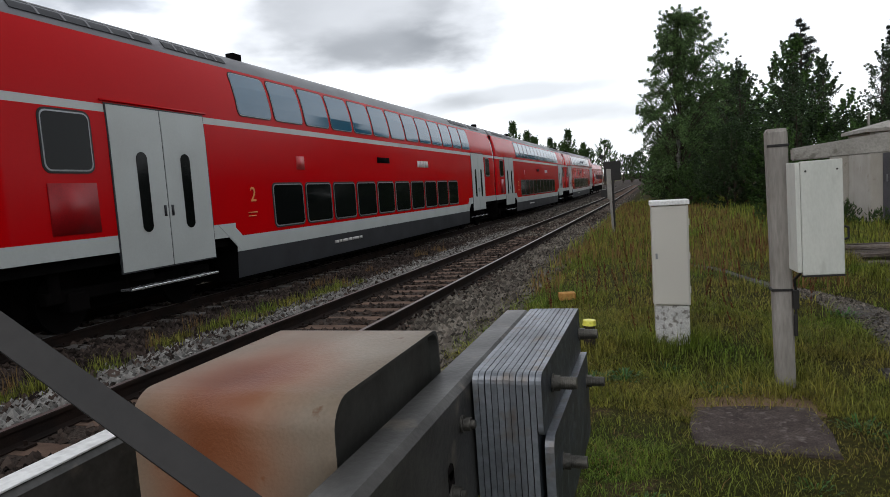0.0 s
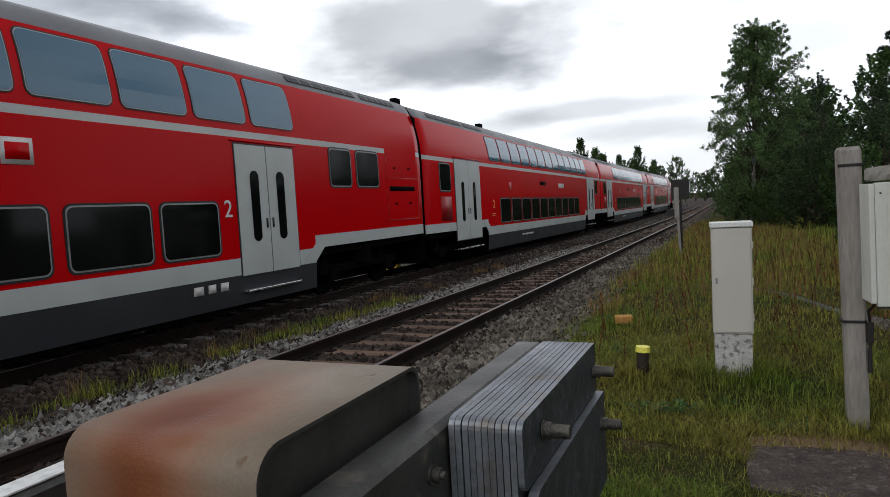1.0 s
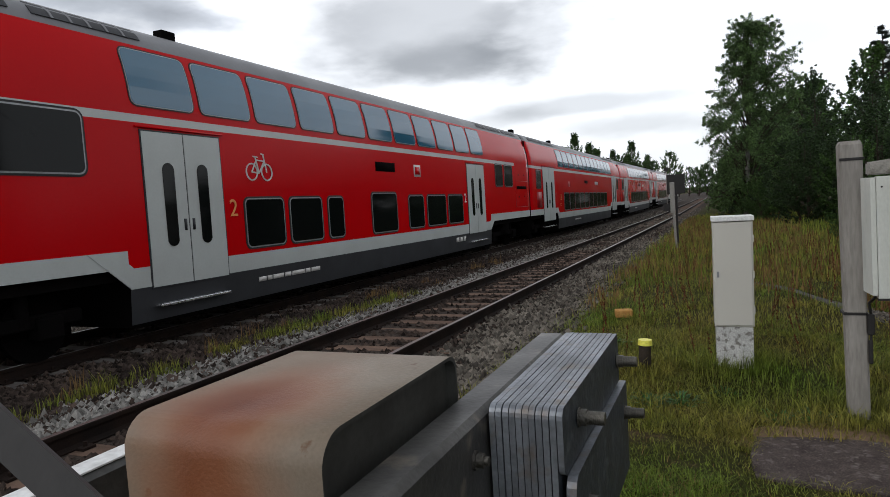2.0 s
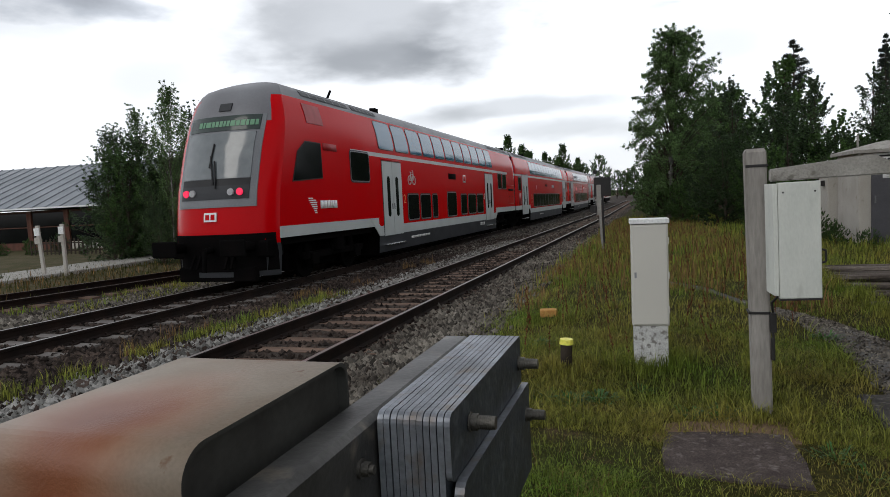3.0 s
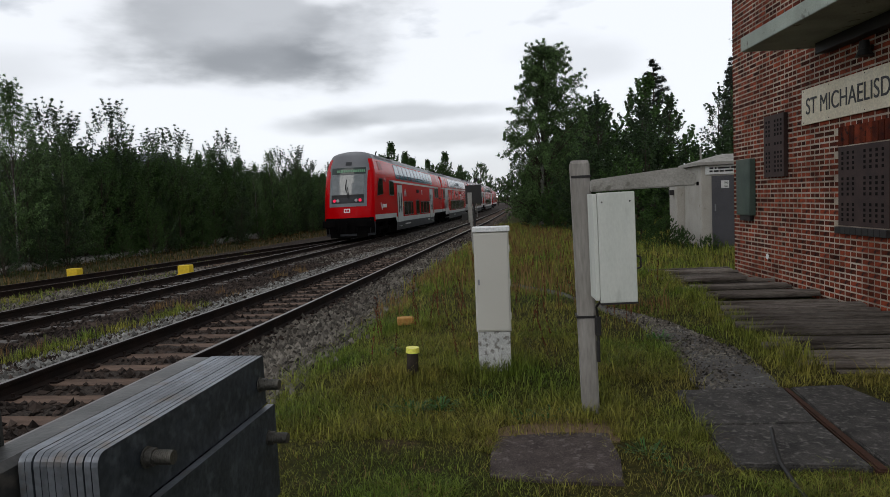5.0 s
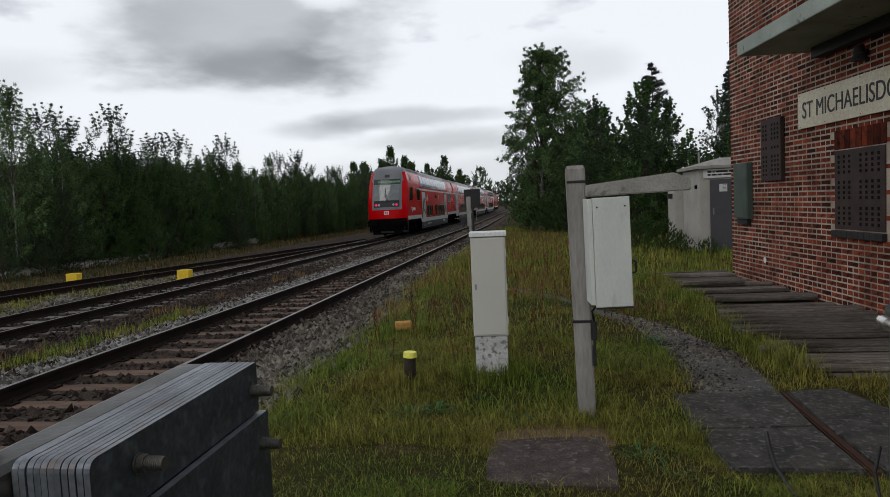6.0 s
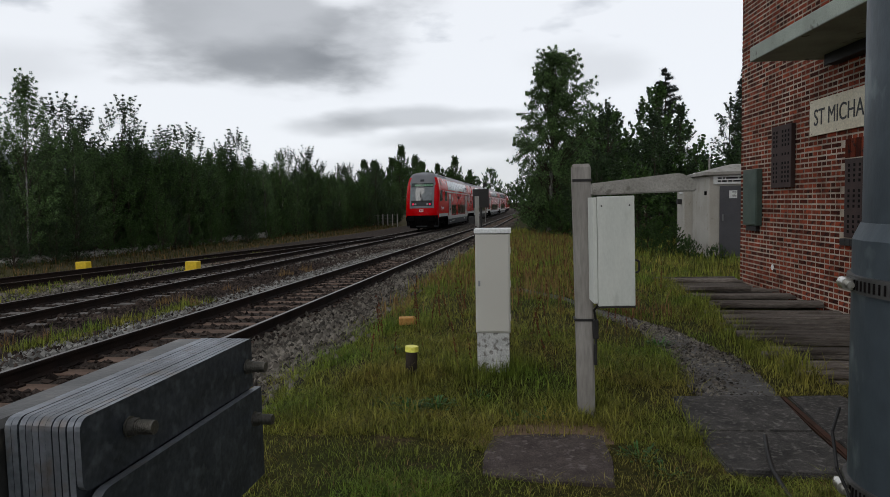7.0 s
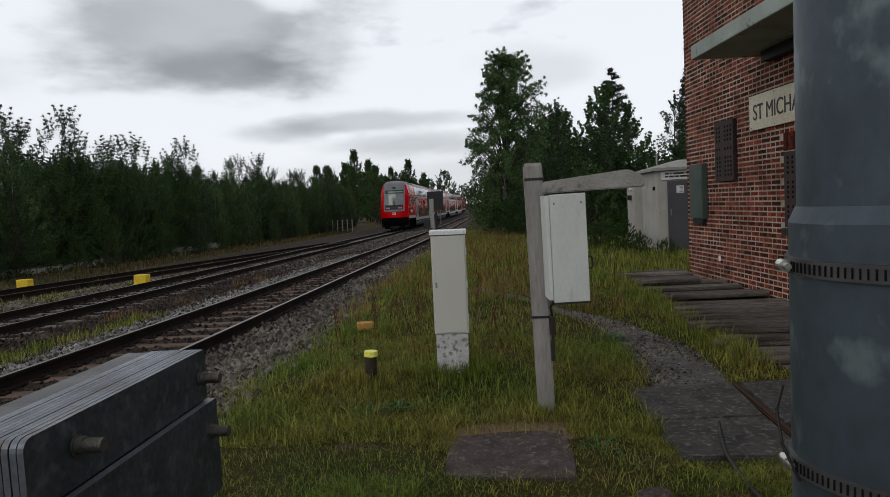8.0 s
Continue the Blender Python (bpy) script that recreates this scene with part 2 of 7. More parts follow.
# flat sides of the weight plates, several times darker than PLATE_EDGE
GALV_FACE = mat("galvanised_dark", (0.040, 0.048, 0.058), (0.068, 0.080, 0.094), rough=0.48, metal=0.5, scale=11, fine=70, bump=0.12, spots=(0.12, 0.14, 0.16), spot_at=0.54, spot_scale=2.6, spot_edge=0.2, grain=0.35)
POLE = mat("galvanised_pole", (0.066, 0.084, 0.098), (0.044, 0.058, 0.069), rough=0.5, metal=0.4, scale=10, fine=60, bump=0.08, spots=(0.135, 0.165, 0.172), spot_at=0.56, spot_scale=2.0, spot_edge=0.09, stretch=(1, 1, 0.7), grain=0.16)
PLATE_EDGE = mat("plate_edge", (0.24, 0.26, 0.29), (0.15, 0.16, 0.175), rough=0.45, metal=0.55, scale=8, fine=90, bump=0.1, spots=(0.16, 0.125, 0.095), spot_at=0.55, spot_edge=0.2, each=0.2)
ARM_STEEL = mat("arm_steel", (0.105, 0.103, 0.098), (0.050, 0.049, 0.047), rough=0.42, metal=0.5, scale=6, fine=70, bump=0.12, spots=(0.19, 0.165, 0.135), spot_at=0.62, spot_edge=0.15)
BOLT = mat("bolt_steel", (0.10, 0.095, 0.085), (0.15, 0.14, 0.12), rough=0.55, metal=0.8, scale=30, fine=200, bump=0.2)
BLACK_STEEL = mat("black_steel", (0.014, 0.013, 0.013), (0.024, 0.022, 0.021), rough=0.6, scale=6, fine=60, bump=0.1)
BRASS = mat("clamp_screw", (0.65, 0.63, 0.58), rough=0.25, metal=0.95, scale=20, bump=0.05)
BRICK = mat("red_brick", (0.205, 0.038, 0.015), (0.075, 0.018, 0.011), rough=0.88, scale=5, fine=90, bump=0.6, spots=(0.030, 0.016, 0.014), spot_at=0.54, spot_edge=0.14, each=0.7)
BRICK_ISL = mat("red_brick_wall", (0.205, 0.038, 0.015), (0.075, 0.018, 0.011), rough=0.88, scale=5, fine=90, bump=0.6, spots=(0.030, 0.016, 0.014), spot_at=0.54, spot_edge=0.14, island=0.75)
MORTAR = mat("mortar", (0.50, 0.43, 0.35), (0.20, 0.155, 0.12), rough=0.95, scale=2, fine=60, bump=0.3)
RUST_PANEL = mat("brown_shutter", (0.045, 0.024, 0.020), (0.030, 0.018, 0.016), rough=0.7, scale=4, fine=60, bump=0.1)
HOLE = mat("dark_hole", (0.008, 0.006, 0.006), rough=0.9, bump=0.0)
GREEN_BOX = mat("green_box", (0.060, 0.085, 0.068), (0.045, 0.066, 0.054), rough=0.55, scale=3, bump=0.05)
SIGN_CREAM = mat("sign_cream", (0.66, 0.60, 0.46), (0.58, 0.51, 0.37), rough=0.55, scale=3, fine=40, bump=0.04, spots=(0.40, 0.31, 0.19), spot_at=0.68)
INK = mat("sign_letters", (0.022, 0.022, 0.025), rough=0.5, bump=0.0)
LEDGE = mat("ledge_concrete", (0.38, 0.42, 0.37), (0.28, 0.31, 0.27), rough=0.85, scale=2.5, fine=60, bump=0.25, spots=(0.15, 0.15, 0.13), spot_at=0.63)
PLANK = mat("grey_plank", (0.27, 0.235, 0.205), (0.10, 0.082, 0.070), rough=0.95, scale=2.5, fine=26, bump=1.0, each=0.4, stretch=(0.5, 11, 4), grain=0.45, bump_dist=0.02)
DOOR_GREY = mat("door_grey", (0.085, 0.085, 0.095), (0.07, 0.07, 0.08), rough=0.55, scale=2, bump=0.02)
YELLOW = mat("yellow_plastic", (0.72, 0.50, 0.02), (0.62, 0.42, 0.02), rough=0.5, scale=8, bump=0.05)
YELLOW_PALE = mat("pale_yellow_cap", (0.80, 0.76, 0.12), rough=0.5, bump=0.05)
ORANGE = mat("weathered_orange", (0.50, 0.28, 0.09), (0.40, 0.20, 0.06), rough=0.8, scale=20, bump=0.1)
DARK_WOOD = mat("dark_wood", (0.03, 0.024, 0.02), (0.05, 0.04, 0.03), rough=0.9, scale=8, bump=0.3)
STAKE = mat("stake_grey", (0.33, 0.32, 0.30), (0.24, 0.23, 0.21), rough=0.85, scale=6, bump=0.2)
HALL_ROOF = mat("hall_roof", (0.20, 0.215, 0.235), (0.16, 0.175, 0.19), rough=0.5, scale=0.6, bump=0.05)
HALL_TIMBER = mat("hall_timber", (0.11, 0.038, 0.022), (0.07, 0.026, 0.016), rough=0.7, scale=3, fine=40, bump=0.2, stretch=(1, 1, 0.2))
HALL_WALL = mat("hall_wall", (0.07, 0.035, 0.025), (0.05, 0.028, 0.02), rough=0.9, scale=1.5, fine=15, bump=0.2)
BARK_BIRCH = mat("birch_bark", (0.26, 0.25, 0.23), (0.12, 0.11, 0.10), rough=0.85, scale=5, fine=40, bump=0.3, spots=(0.03, 0.028, 0.025), spot_at=0.60)
BARK = mat("brown_bark", (0.07, 0.055, 0.042), (0.045, 0.035, 0.028), rough=0.95, scale=5, fine=40, bump=0.5)
LEAF_BIRCH = mat("birch_leaves", (0.105, 0.175, 0.058), (0.055, 0.098, 0.032), rough=0.48, scale=0.5, fine=3, bump=0.0, island=0.85, leaf=0.3, spec=0.25)
LEAF_DARK = mat("dark_leaves", (0.038, 0.070, 0.021), (0.019, 0.038, 0.013), rough=0.48, scale=0.5, fine=3, bump=0.0, island=0.85, leaf=0.22, spec=0.25)
LEAF_MID = mat("green_leaves", (0.066, 0.128, 0.030), (0.032, 0.064, 0.016), rough=0.48, scale=0.4, fine=3, bump=0.0, island=0.85, leaf=0.28, spec=0.25)
NEEDLE = mat("pine_needles", (0.014, 0.024, 0.013), (0.010, 0.017, 0.010), rough=0.6, scale=0.6, fine=3, bump=0.0, island=0.4, leaf=0.15)
GRASS = mat("grass_blades", (0.120, 0.190, 0.020), (0.250, 0.215, 0.046), rough=0.7, scale=0.8, fine=9, bump=0.0, island=0.75, leaf=0.35, grain=0.35)
GRASS_DRY = mat("dry_grass", (0.25, 0.165, 0.070), (0.17, 0.098, 0.042), rough=0.8, scale=0.7, fine=5, bump=0.0, island=0.45, leaf=0.3)
WEED = mat("weed_leaves", (0.060, 0.150, 0.030), (0.040, 0.10, 0.02), rough=0.5, scale=3, fine=20, bump=0.0, island=0.45, leaf=0.35)
VERGE = mat("verge_grass", (0.050, 0.058, 0.016), (0.070, 0.058, 0.022), rough=0.9, scale=0.6, fine=5, bump=0.0, island=0.6, leaf=0.25)
RUSTY_STEM = mat("dock_stalks", (0.13, 0.045, 0.022), (0.08, 0.03, 0.018), rough=0.9, bump=0.0, island=0.4)

# ---- building blocks ----


def box(bm, x0, x1, y0, y1, z0, z1, bevel=0.0):
    vs = [bm.verts.new((x, y, z)) for z in (z0, z1) for y in (y0, y1) for x in (x0, x1)]
    fs = [bm.faces.new([vs[i] for i in f]) for f in ((0, 2, 3, 1), (4, 5, 7, 6), (0, 1, 5, 4), (2, 6, 7, 3), (0, 4, 6, 2), (1, 3, 7, 5))]
    if bevel:
        es = list({e for f in fs for e in f.edges})
        bmesh.ops.bevel(bm, geom=es, offset=bevel, segments=2, affect="EDGES", profile=0.5)
    return vs


def rod(bm, p, q, r, r2=None, seg=10, cap=True):
    p, q = Vector(p), Vector(q)
    r2 = r if r2 is None else r2
    turn = (q - p).to_track_quat("Z", "Y").to_matrix()
    rings = []
    for c, rad in ((p, r), (q, r2)):
        rings.append([bm.verts.new(c + turn @ Vector((rad * math.cos(2 * math.pi * k / seg), rad * math.sin(2 * math.pi * k / seg), 0))) for k in range(seg)])
    for k in range(seg):
        bm.faces.new((rings[0][k], rings[0][(k + 1) % seg], rings[1][(k + 1) % seg], rings[1][k])).smooth = True
    if cap:
        for f in (bm.faces.new(rings[0][::-1]), bm.faces.new(rings[1])):
            for e in f.edges:
                e.smooth = False


def prism(bm, outline, y0, y1):
    """A closed outline in x and z, drawn out along y."""
    a = [bm.verts.new((x, y0, z)) for x, z in outline]
    b = [bm.verts.new((x, y1, z)) for x, z in outline]
    n = len(outline)
    fs = [bm.faces.new((a[k], a[(k + 1) % n], b[(k + 1) % n], b[k])) for k in range(n)]
    fs += [bm.faces.new(a[::-1]), bm.faces.new(b)]
    return fs


def mesh_of(name, bm, materials):
    me = bpy.data.meshes.new(name)
    bmesh.ops.recalc_face_normals(bm, faces=bm.faces)
    bm.to_mesh(me)
    bm.free()
    for m in materials if isinstance(materials, (list, tuple)) else [materials]:
        me.materials.append(m)
    return me


def part(name, bm, materials, parent=None, label="", at=None):
    ob = new(name, mesh_of(name, bm, materials))
    if parent:
        ob.parent = parent
    if at is not None:
        ob.matrix_basis = at
    return tagged(ob, label)


def piece(name, me, parent, m):
    ob = new(name, me)
    ob.parent = parent
    ob.matrix_basis = m
    return ob


def thing(name, label, category, m=None, group="", kind=""):
    ob = new(name)
    if m is not None:
        ob.matrix_basis = m
    return tagged(ob, label, category, group, kind)


def bx(name, dims, material, parent=None, label="", bevel=0.004, at=None):
    bm = bmesh.new()
    box(bm, *dims, bevel)
    return part(name, bm, material, parent, label, at)


def raw(name, verts, faces, material):
    me = bpy.data.meshes.new(name)
    me.from_pydata(verts, [], faces)
    me.materials.append(material)
    me.update()
    return me


rng = np.random.default_rng(7)

# ---- ground ----
RAIL_Z, RAIL_Z2 = -0.02, -0.11
TRACK1_X, TRACK2_X = -0.752, -5.70
BED = -0.20


def fall(y):
    """How far the line has dropped below its level at the crossing."""
    return float(np.interp(y, [8, 60, 150, 400], [0, 0.55, 0.95, 1.2]))


def height(x, y):
    """The lie of the land: a meadow at 0, the shallow trough of the railway, and a low verge beyond."""
    n = 0.03 * noise.noise(Vector((x * 0.7, y * 0.7, 0.3))) + 0.012 * noise.noise(Vector((x * 3.1, y * 3.1, 1.7)))
    if x > 0.9:
        k = min((x - 0.9) / 1.1, 1.0)
        z = BED + (0.0 - BED) * k * k * (3 - 2 * k)
    elif x > -12.0:
        z = BED - 0.115 * min(max((-2.2 - x) / 1.5, 0), 1)
    else:
        z = BED - 0.115 + 0.17 * min((-12.0 - x) / 1.5, 1)
    if 1.6 < x < 5.0 and 6.2 < y < 16:
        a, b = min((y - 6.2) / 0.9, 1.0, (16 - y) / 5), min((x - 1.6) / 0.9, 1.0, (5.0 - x) / 0.7)
        z += 0.11 * a * a * (3 - 2 * a) * b * b * (3 - 2 * b)
    k = min(max((x - 0.9) / 1.6, 0), 1)
    z -= (1 - k) * fall(y) + k * float(np.interp(y, [18, 60, 150, 400], [0, 0.5, 0.95, 1.2]))
    return z + n * (1.0 if x > 1.5 or x < -12 else 0.4)


xs = np.concatenate([-np.geomspace(900, 16, 16), np.arange(-15, -8, 0.5), np.arange(-8, 9, 0.22), np.geomspace(9.2, 900, 22)])
ys = np.concatenate([-np.geomspace(700, 6, 12), np.arange(-5, 14, 0.25), np.arange(14, 40, 0.7), np.geomspace(41, 1500, 26)])
gv = [(x, y, height(x, y)) for y in ys for x in xs]
gf = [(j * len(xs) + i, j * len(xs) + i + 1, (j + 1) * len(xs) + i + 1, (j + 1) * len(xs) + i) for j in range(len(ys) - 1) for i in range(len(xs) - 1)]


def ground_material():
    m = bpy.data.materials.new("ground_soil_and_turf")
    m.use_nodes = True
    nt, lk = m.node_tree.nodes, m.node_tree.links
    p = nt["Principled BSDF"]
    p.inputs["Roughness"].default_value = 1.0
    p.inputs["Specular IOR Level"].default_value = 0.1
    co = nt.new("ShaderNodeTexCoord")
    sep = nt.new("ShaderNodeSeparateXYZ")
    lk.new(co.outputs["Object"], sep.inputs[0])

    def ns(scale, detail=5):
        n = nt.new("ShaderNodeTexNoise")
        n.inputs["Scale"].default_value, n.inputs["Detail"].default_value = scale, detail
        lk.new(co.outputs["Object"], n.inputs["Vector"])
        return n.outputs["Fac"]

    def rng_of(src, a, b):
        r = nt.new("ShaderNodeMapRange")
        r.inputs["From Min"].default_value, r.inputs["From Max"].default_value = a, b
        lk.new(src, r.inputs["Value"])
        return r.outputs["Result"]

    def mix(f, a, b):
        x = nt.new("ShaderNodeMixRGB")
        lk.new(f, x.inputs["Fac"])
        for key, v in (("Color1", a), ("Color2", b)):
            if isinstance(v, tuple):
                x.inputs[key].default_value = (*v, 1)
            else:
                lk.new(v, x.inputs[key])
        return x.outputs["Color"]

    def math_of(op, a, b):
        x = nt.new("ShaderNodeMath")
        x.operation = op
        for k, v in enumerate((a, b)):
            if isinstance(v, (int, float)):
                x.inputs[k].default_value = v
            else:
                lk.new(v, x.inputs[k])
        return x.outputs[0]

    wob = math_of("MULTIPLY", math_of("SUBTRACT", ns(1.3), 0.5), 1.4)
    x = math_of("ADD", sep.outputs["X"], wob)
    turf = mix(rng_of(ns(0.8), 0.35, 0.65), (0.036, 0.044, 0.006), (0.062, 0.052, 0.014))
    turf = mix(rng_of(ns(2.2), 0.58, 0.68), turf, (0.10, 0.066, 0.038))
    turf = mix(rng_of(ns(30, 8), 0.3, 0.7), turf, (0.018, 0.020, 0.007))
    bed = mix(rng_of(ns(40, 8), 0.35, 0.65), (0.018, 0.014, 0.012), (0.075, 0.06, 0.05))
    col = mix(rng_of(x, 1.2, 1.6), bed, turf)
    verge = mix(rng_of(ns(1.5), 0.4, 0.6), (0.055, 0.052, 0.022), (0.085, 0.07, 0.04))
    col = mix(rng_of(math_of("MULTIPLY", x, -1.0), 11.3, 12.0), col, verge)
    lk.new(col, p.inputs["Base Color"])
    b = nt.new("ShaderNodeBump")
    b.inputs["Strength"].default_value, b.inputs["Distance"].default_value = 0.7, 0.03
    lk.new(ns(45, 8), b.inputs["Height"])
    lk.new(b.outputs["Normal"], p.inputs["Normal"])
    return m


ground = tagged(new("ground", raw("ground", gv, gf, ground_material())), "uneven trackside ground of mown turf, soil and ballast dirt", "ground", kind="structure")

# ---- railway tracks ----


def rail_mesh(length, dull):
    bm = bmesh.new()
    h, f, w = 0.036, 0.075, 0.009
    prof = [(-f, -0.172), (f, -0.172), (f, -0.160), (w, -0.140), (w, -0.045), (h, -0.036), (h, -0.006), (h - 0.008, 0), (-h + 0.008, 0), (-h, -0.006), (-h, -0.036), (-w, -0.045), (-w, -0.140), (-f, -0.160)]
    for i, fc in enumerate(prism(bm, prof, 0, length)):
        if i == 7:
            fc.material_index = 1
    return mesh_of("rail", bm, [RAIL_SIDE, RAIL_TOP_RUSTY if dull else RAIL_TOP])


def sleeper_mesh(name, material):
    bm = bmesh.new()
    a, b = [(-0.13, -0.2), (0.13, -0.2), (0.12, 0.0), (-0.12, 0.0)], 1.3
    va = [bm.verts.new((-b, y, z)) for y, z in a]
    vb = [bm.verts.new((b, y, z)) for y, z in a]
    for k in range(4):
        bm.faces.new((va[k], va[(k + 1) % 4], vb[(k + 1) % 4], vb[k]))
    bm.faces.new(va[::-1])
    bm.faces.new(vb)
    bmesh.ops.bevel(bm, geom=[e for e in bm.edges if e.calc_face_angle(0) > 1.2 and max(v.co.z for v in e.verts) > -0.01], offset=0.015, segments=1, affect="EDGES")
    return mesh_of(name, bm, material)


def clip_mesh():
    bm = bmesh.new()
    box(bm, -0.17, -0.085, -0.06, 0.06, 0.0, 0.022)
    box(bm, 0.085, 0.17, -0.06, 0.06, 0.0, 0.022)
    rod(bm, (-0.12, 0, 0.02), (-0.12, 0, 0.06), 0.018, seg=6)
    rod(bm, (0.12, 0, 0.02), (0.12, 0, 0.06), 0.018, seg=6)
    return mesh_of("rail_clip", bm, RAIL_SIDE)


CLIP = clip_mesh()


def track(label, m, y0, y1, sleeper, dull=False, clips=(0, 0)):
    t = thing("railway_track", label, "railway track", m, kind="structure")
    stops = [y0] + [v for v in (8, 60) if y0 < v < y1] + [y1]
    for a, b in zip(stops, stops[1:]):
        rm = rail_mesh(b - a, dull)
        for x in (-0.7525, 0.7525):
            piece("rail", rm, t, pose(x, a, -fall(a), -math.degrees(math.atan((fall(b) - fall(a)) / (b - a)))))
    y, k = y0 + 0.3, 0
    while y < y1:
        piece("sleeper", sleeper, t, pose(random.uniform(-0.03, 0.03), y, -0.172 - fall(y) + random.uniform(-0.006, 0.004), 0, 0, random.uniform(-0.8, 0.8)))
        if clips[0] < y < clips[1]:
            for x in (-0.7525, 0.7525):
                piece("rail_clip", CLIP, t, pose(x, y, -0.170 - fall(y)))
        y += 0.62
        k += 1
    return t


SL_BROWN, SL_GREY = sleeper_mesh("sleeper", SLEEPER_BROWN), sleeper_mesh("sleeper", SLEEPER_GREY)
track("near railway track with worn rails on brown sleepers", pose(TRACK1_X, 0, RAIL_Z), -8, 150, SL_BROWN, clips=(3, 26))
track("middle railway track on pale concrete sleepers", pose(TRACK2_X, 0, RAIL_Z2), -30, 150, SL_GREY, clips=(4, 24))
track("rusty siding on dark sleepers beside the verge", pose(-12.7, 0, RAIL_Z2 + 0.01, 0, 0, -8.4), 0, 44, SL_BROWN, dull=True)

# ---- ballast stones ----


def stones(name, label, count, place, size, material, sunk=0.3):
    """Loose angular stones, each a bent eight-sided lump, over the places that place() gives."""
    base = np.array([(1, 0, 0), (0, 1, 0), (-1, 0, 0), (0, -1, 0), (0.2, 0.1, 1), (0, 0, -1), (0.7, 0.6, 0.55), (-0.6, -0.6, 0.6)], float)[:6]
    tri = np.array([(0, 1, 4), (1, 2, 4), (2, 3, 4), (3, 0, 4), (1, 0, 5), (2, 1, 5), (3, 2, 5), (0, 3, 5)])
    P = place(count)
    n = len(P)
    S = size * rng.uniform(0.55, 1.35, (n, 1, 1)) * rng.uniform(0.65, 1.25, (n, 1, 3)) * np.array([1, 1, 0.9])
    V = base[None] * S + rng.normal(0, 0.22, (n, 6, 3)) * S
    a = rng.uniform(0, 2 * np.pi, n)
    c, s = np.cos(a)[:, None], np.sin(a)[:, None]
    V = np.stack([V[..., 0] * c - V[..., 1] * s, V[..., 0] * s + V[..., 1] * c, V[..., 2]], -1)
    V += P[:, None] + np.array([0, 0, size * (0.5 - sunk)])
    F = (tri[None] + 6 * np.arange(n)[:, None, None]).reshape(-1, 3)
    return tagged(new(name, raw(name, V.reshape(-1, 3).tolist(), F.tolist(), material)), label, "stones", kind="stuff")


def strip(x0, x1, y0, y1, near=1.0, soft=0.0):
    """Places on a strip, denser towards its near end."""
    def place(n):
        x = rng.uniform(x0, x1, n) + rng.normal(0, soft, n) * (soft > 0)
        y = y0 + (y1 - y0) * rng.uniform(0, 1, n) ** near
        return np.array([(a, b, height(a, b)) for a, b in zip(x, y)])
    return place


def between_sleepers(n):
    x = rng.uniform(-2.25, 0.75, n)
    y = 3 + 37 * rng.uniform(0, 1, n) ** 1.5
    ph = ((y - (-8 + 0.3)) / 0.62) % 1.0
    keep = (np.abs(ph - 0.5) < 0.31) | (x > 0.57) | (x < -2.08)
    keep &= (np.abs(x) > 0.09) & (np.abs(x + 1.505) > 0.09)
    return np.array([(a, b, BED - fall(b) - 0.01 + 0.02 * rng.uniform()) for a, b in zip(x[keep], y[keep])])


def between_far(n):
    x = rng.uniform(-7.1, -4.3, n)
    y = 6 + 40 * rng.uniform(0, 1, n) ** 1.4
    ph = ((y - (-30 + 0.3)) / 0.62) % 1.0
    keep = np.abs(ph - 0.5) < 0.26
    keep &= (np.abs(x - TRACK2_X + 0.7525) > 0.09) & (np.abs(x - TRACK2_X - 0.7525) > 0.09)
    return np.array([(a, b, BED - fall(b) - 0.105 + 0.02 * rng.uniform()) for a, b in zip(x[keep], y[keep])])


stones("ballast_between", "dull brown ballast between the pale sleepers", 7000, between_far, 0.042, STONE_BROWN)
stones("ballast_bed", "brown grey ballast stones between the sleepers", 12000, between_sleepers, 0.040, STONE_BROWN)
stones("ballast_shoulder", "grey crushed stone ballast beside the near rail", 17000, strip(0.30, 1.60, 3, 28, 1.6, 0.14), 0.047, STONE)
stones("ballast_pale_edge", "pale loose ballast stones along the near track", 6000, strip(-2.75, -2.0, 4, 30, 1.5, 0.12), 0.046, STONE_PALE)
stones("ballast_middle", "dark brown ballast stones between the two main tracks", 13000, strip(-4.55, -2.3, 5, 34, 1.5), 0.046, STONE_BROWN)
stones("ballast_far", "dull ballast stones round the middle track and siding", 9000, strip(-9.0, -6.85, 8, 40, 1.4), 0.05, STONE)
stones("ballast_distant", "distant grey ballast stones along the tracks", 7000, strip(-7.6, 1.3, 24, 80, 1.6), 0.055, STONE)

# ---- grass ----


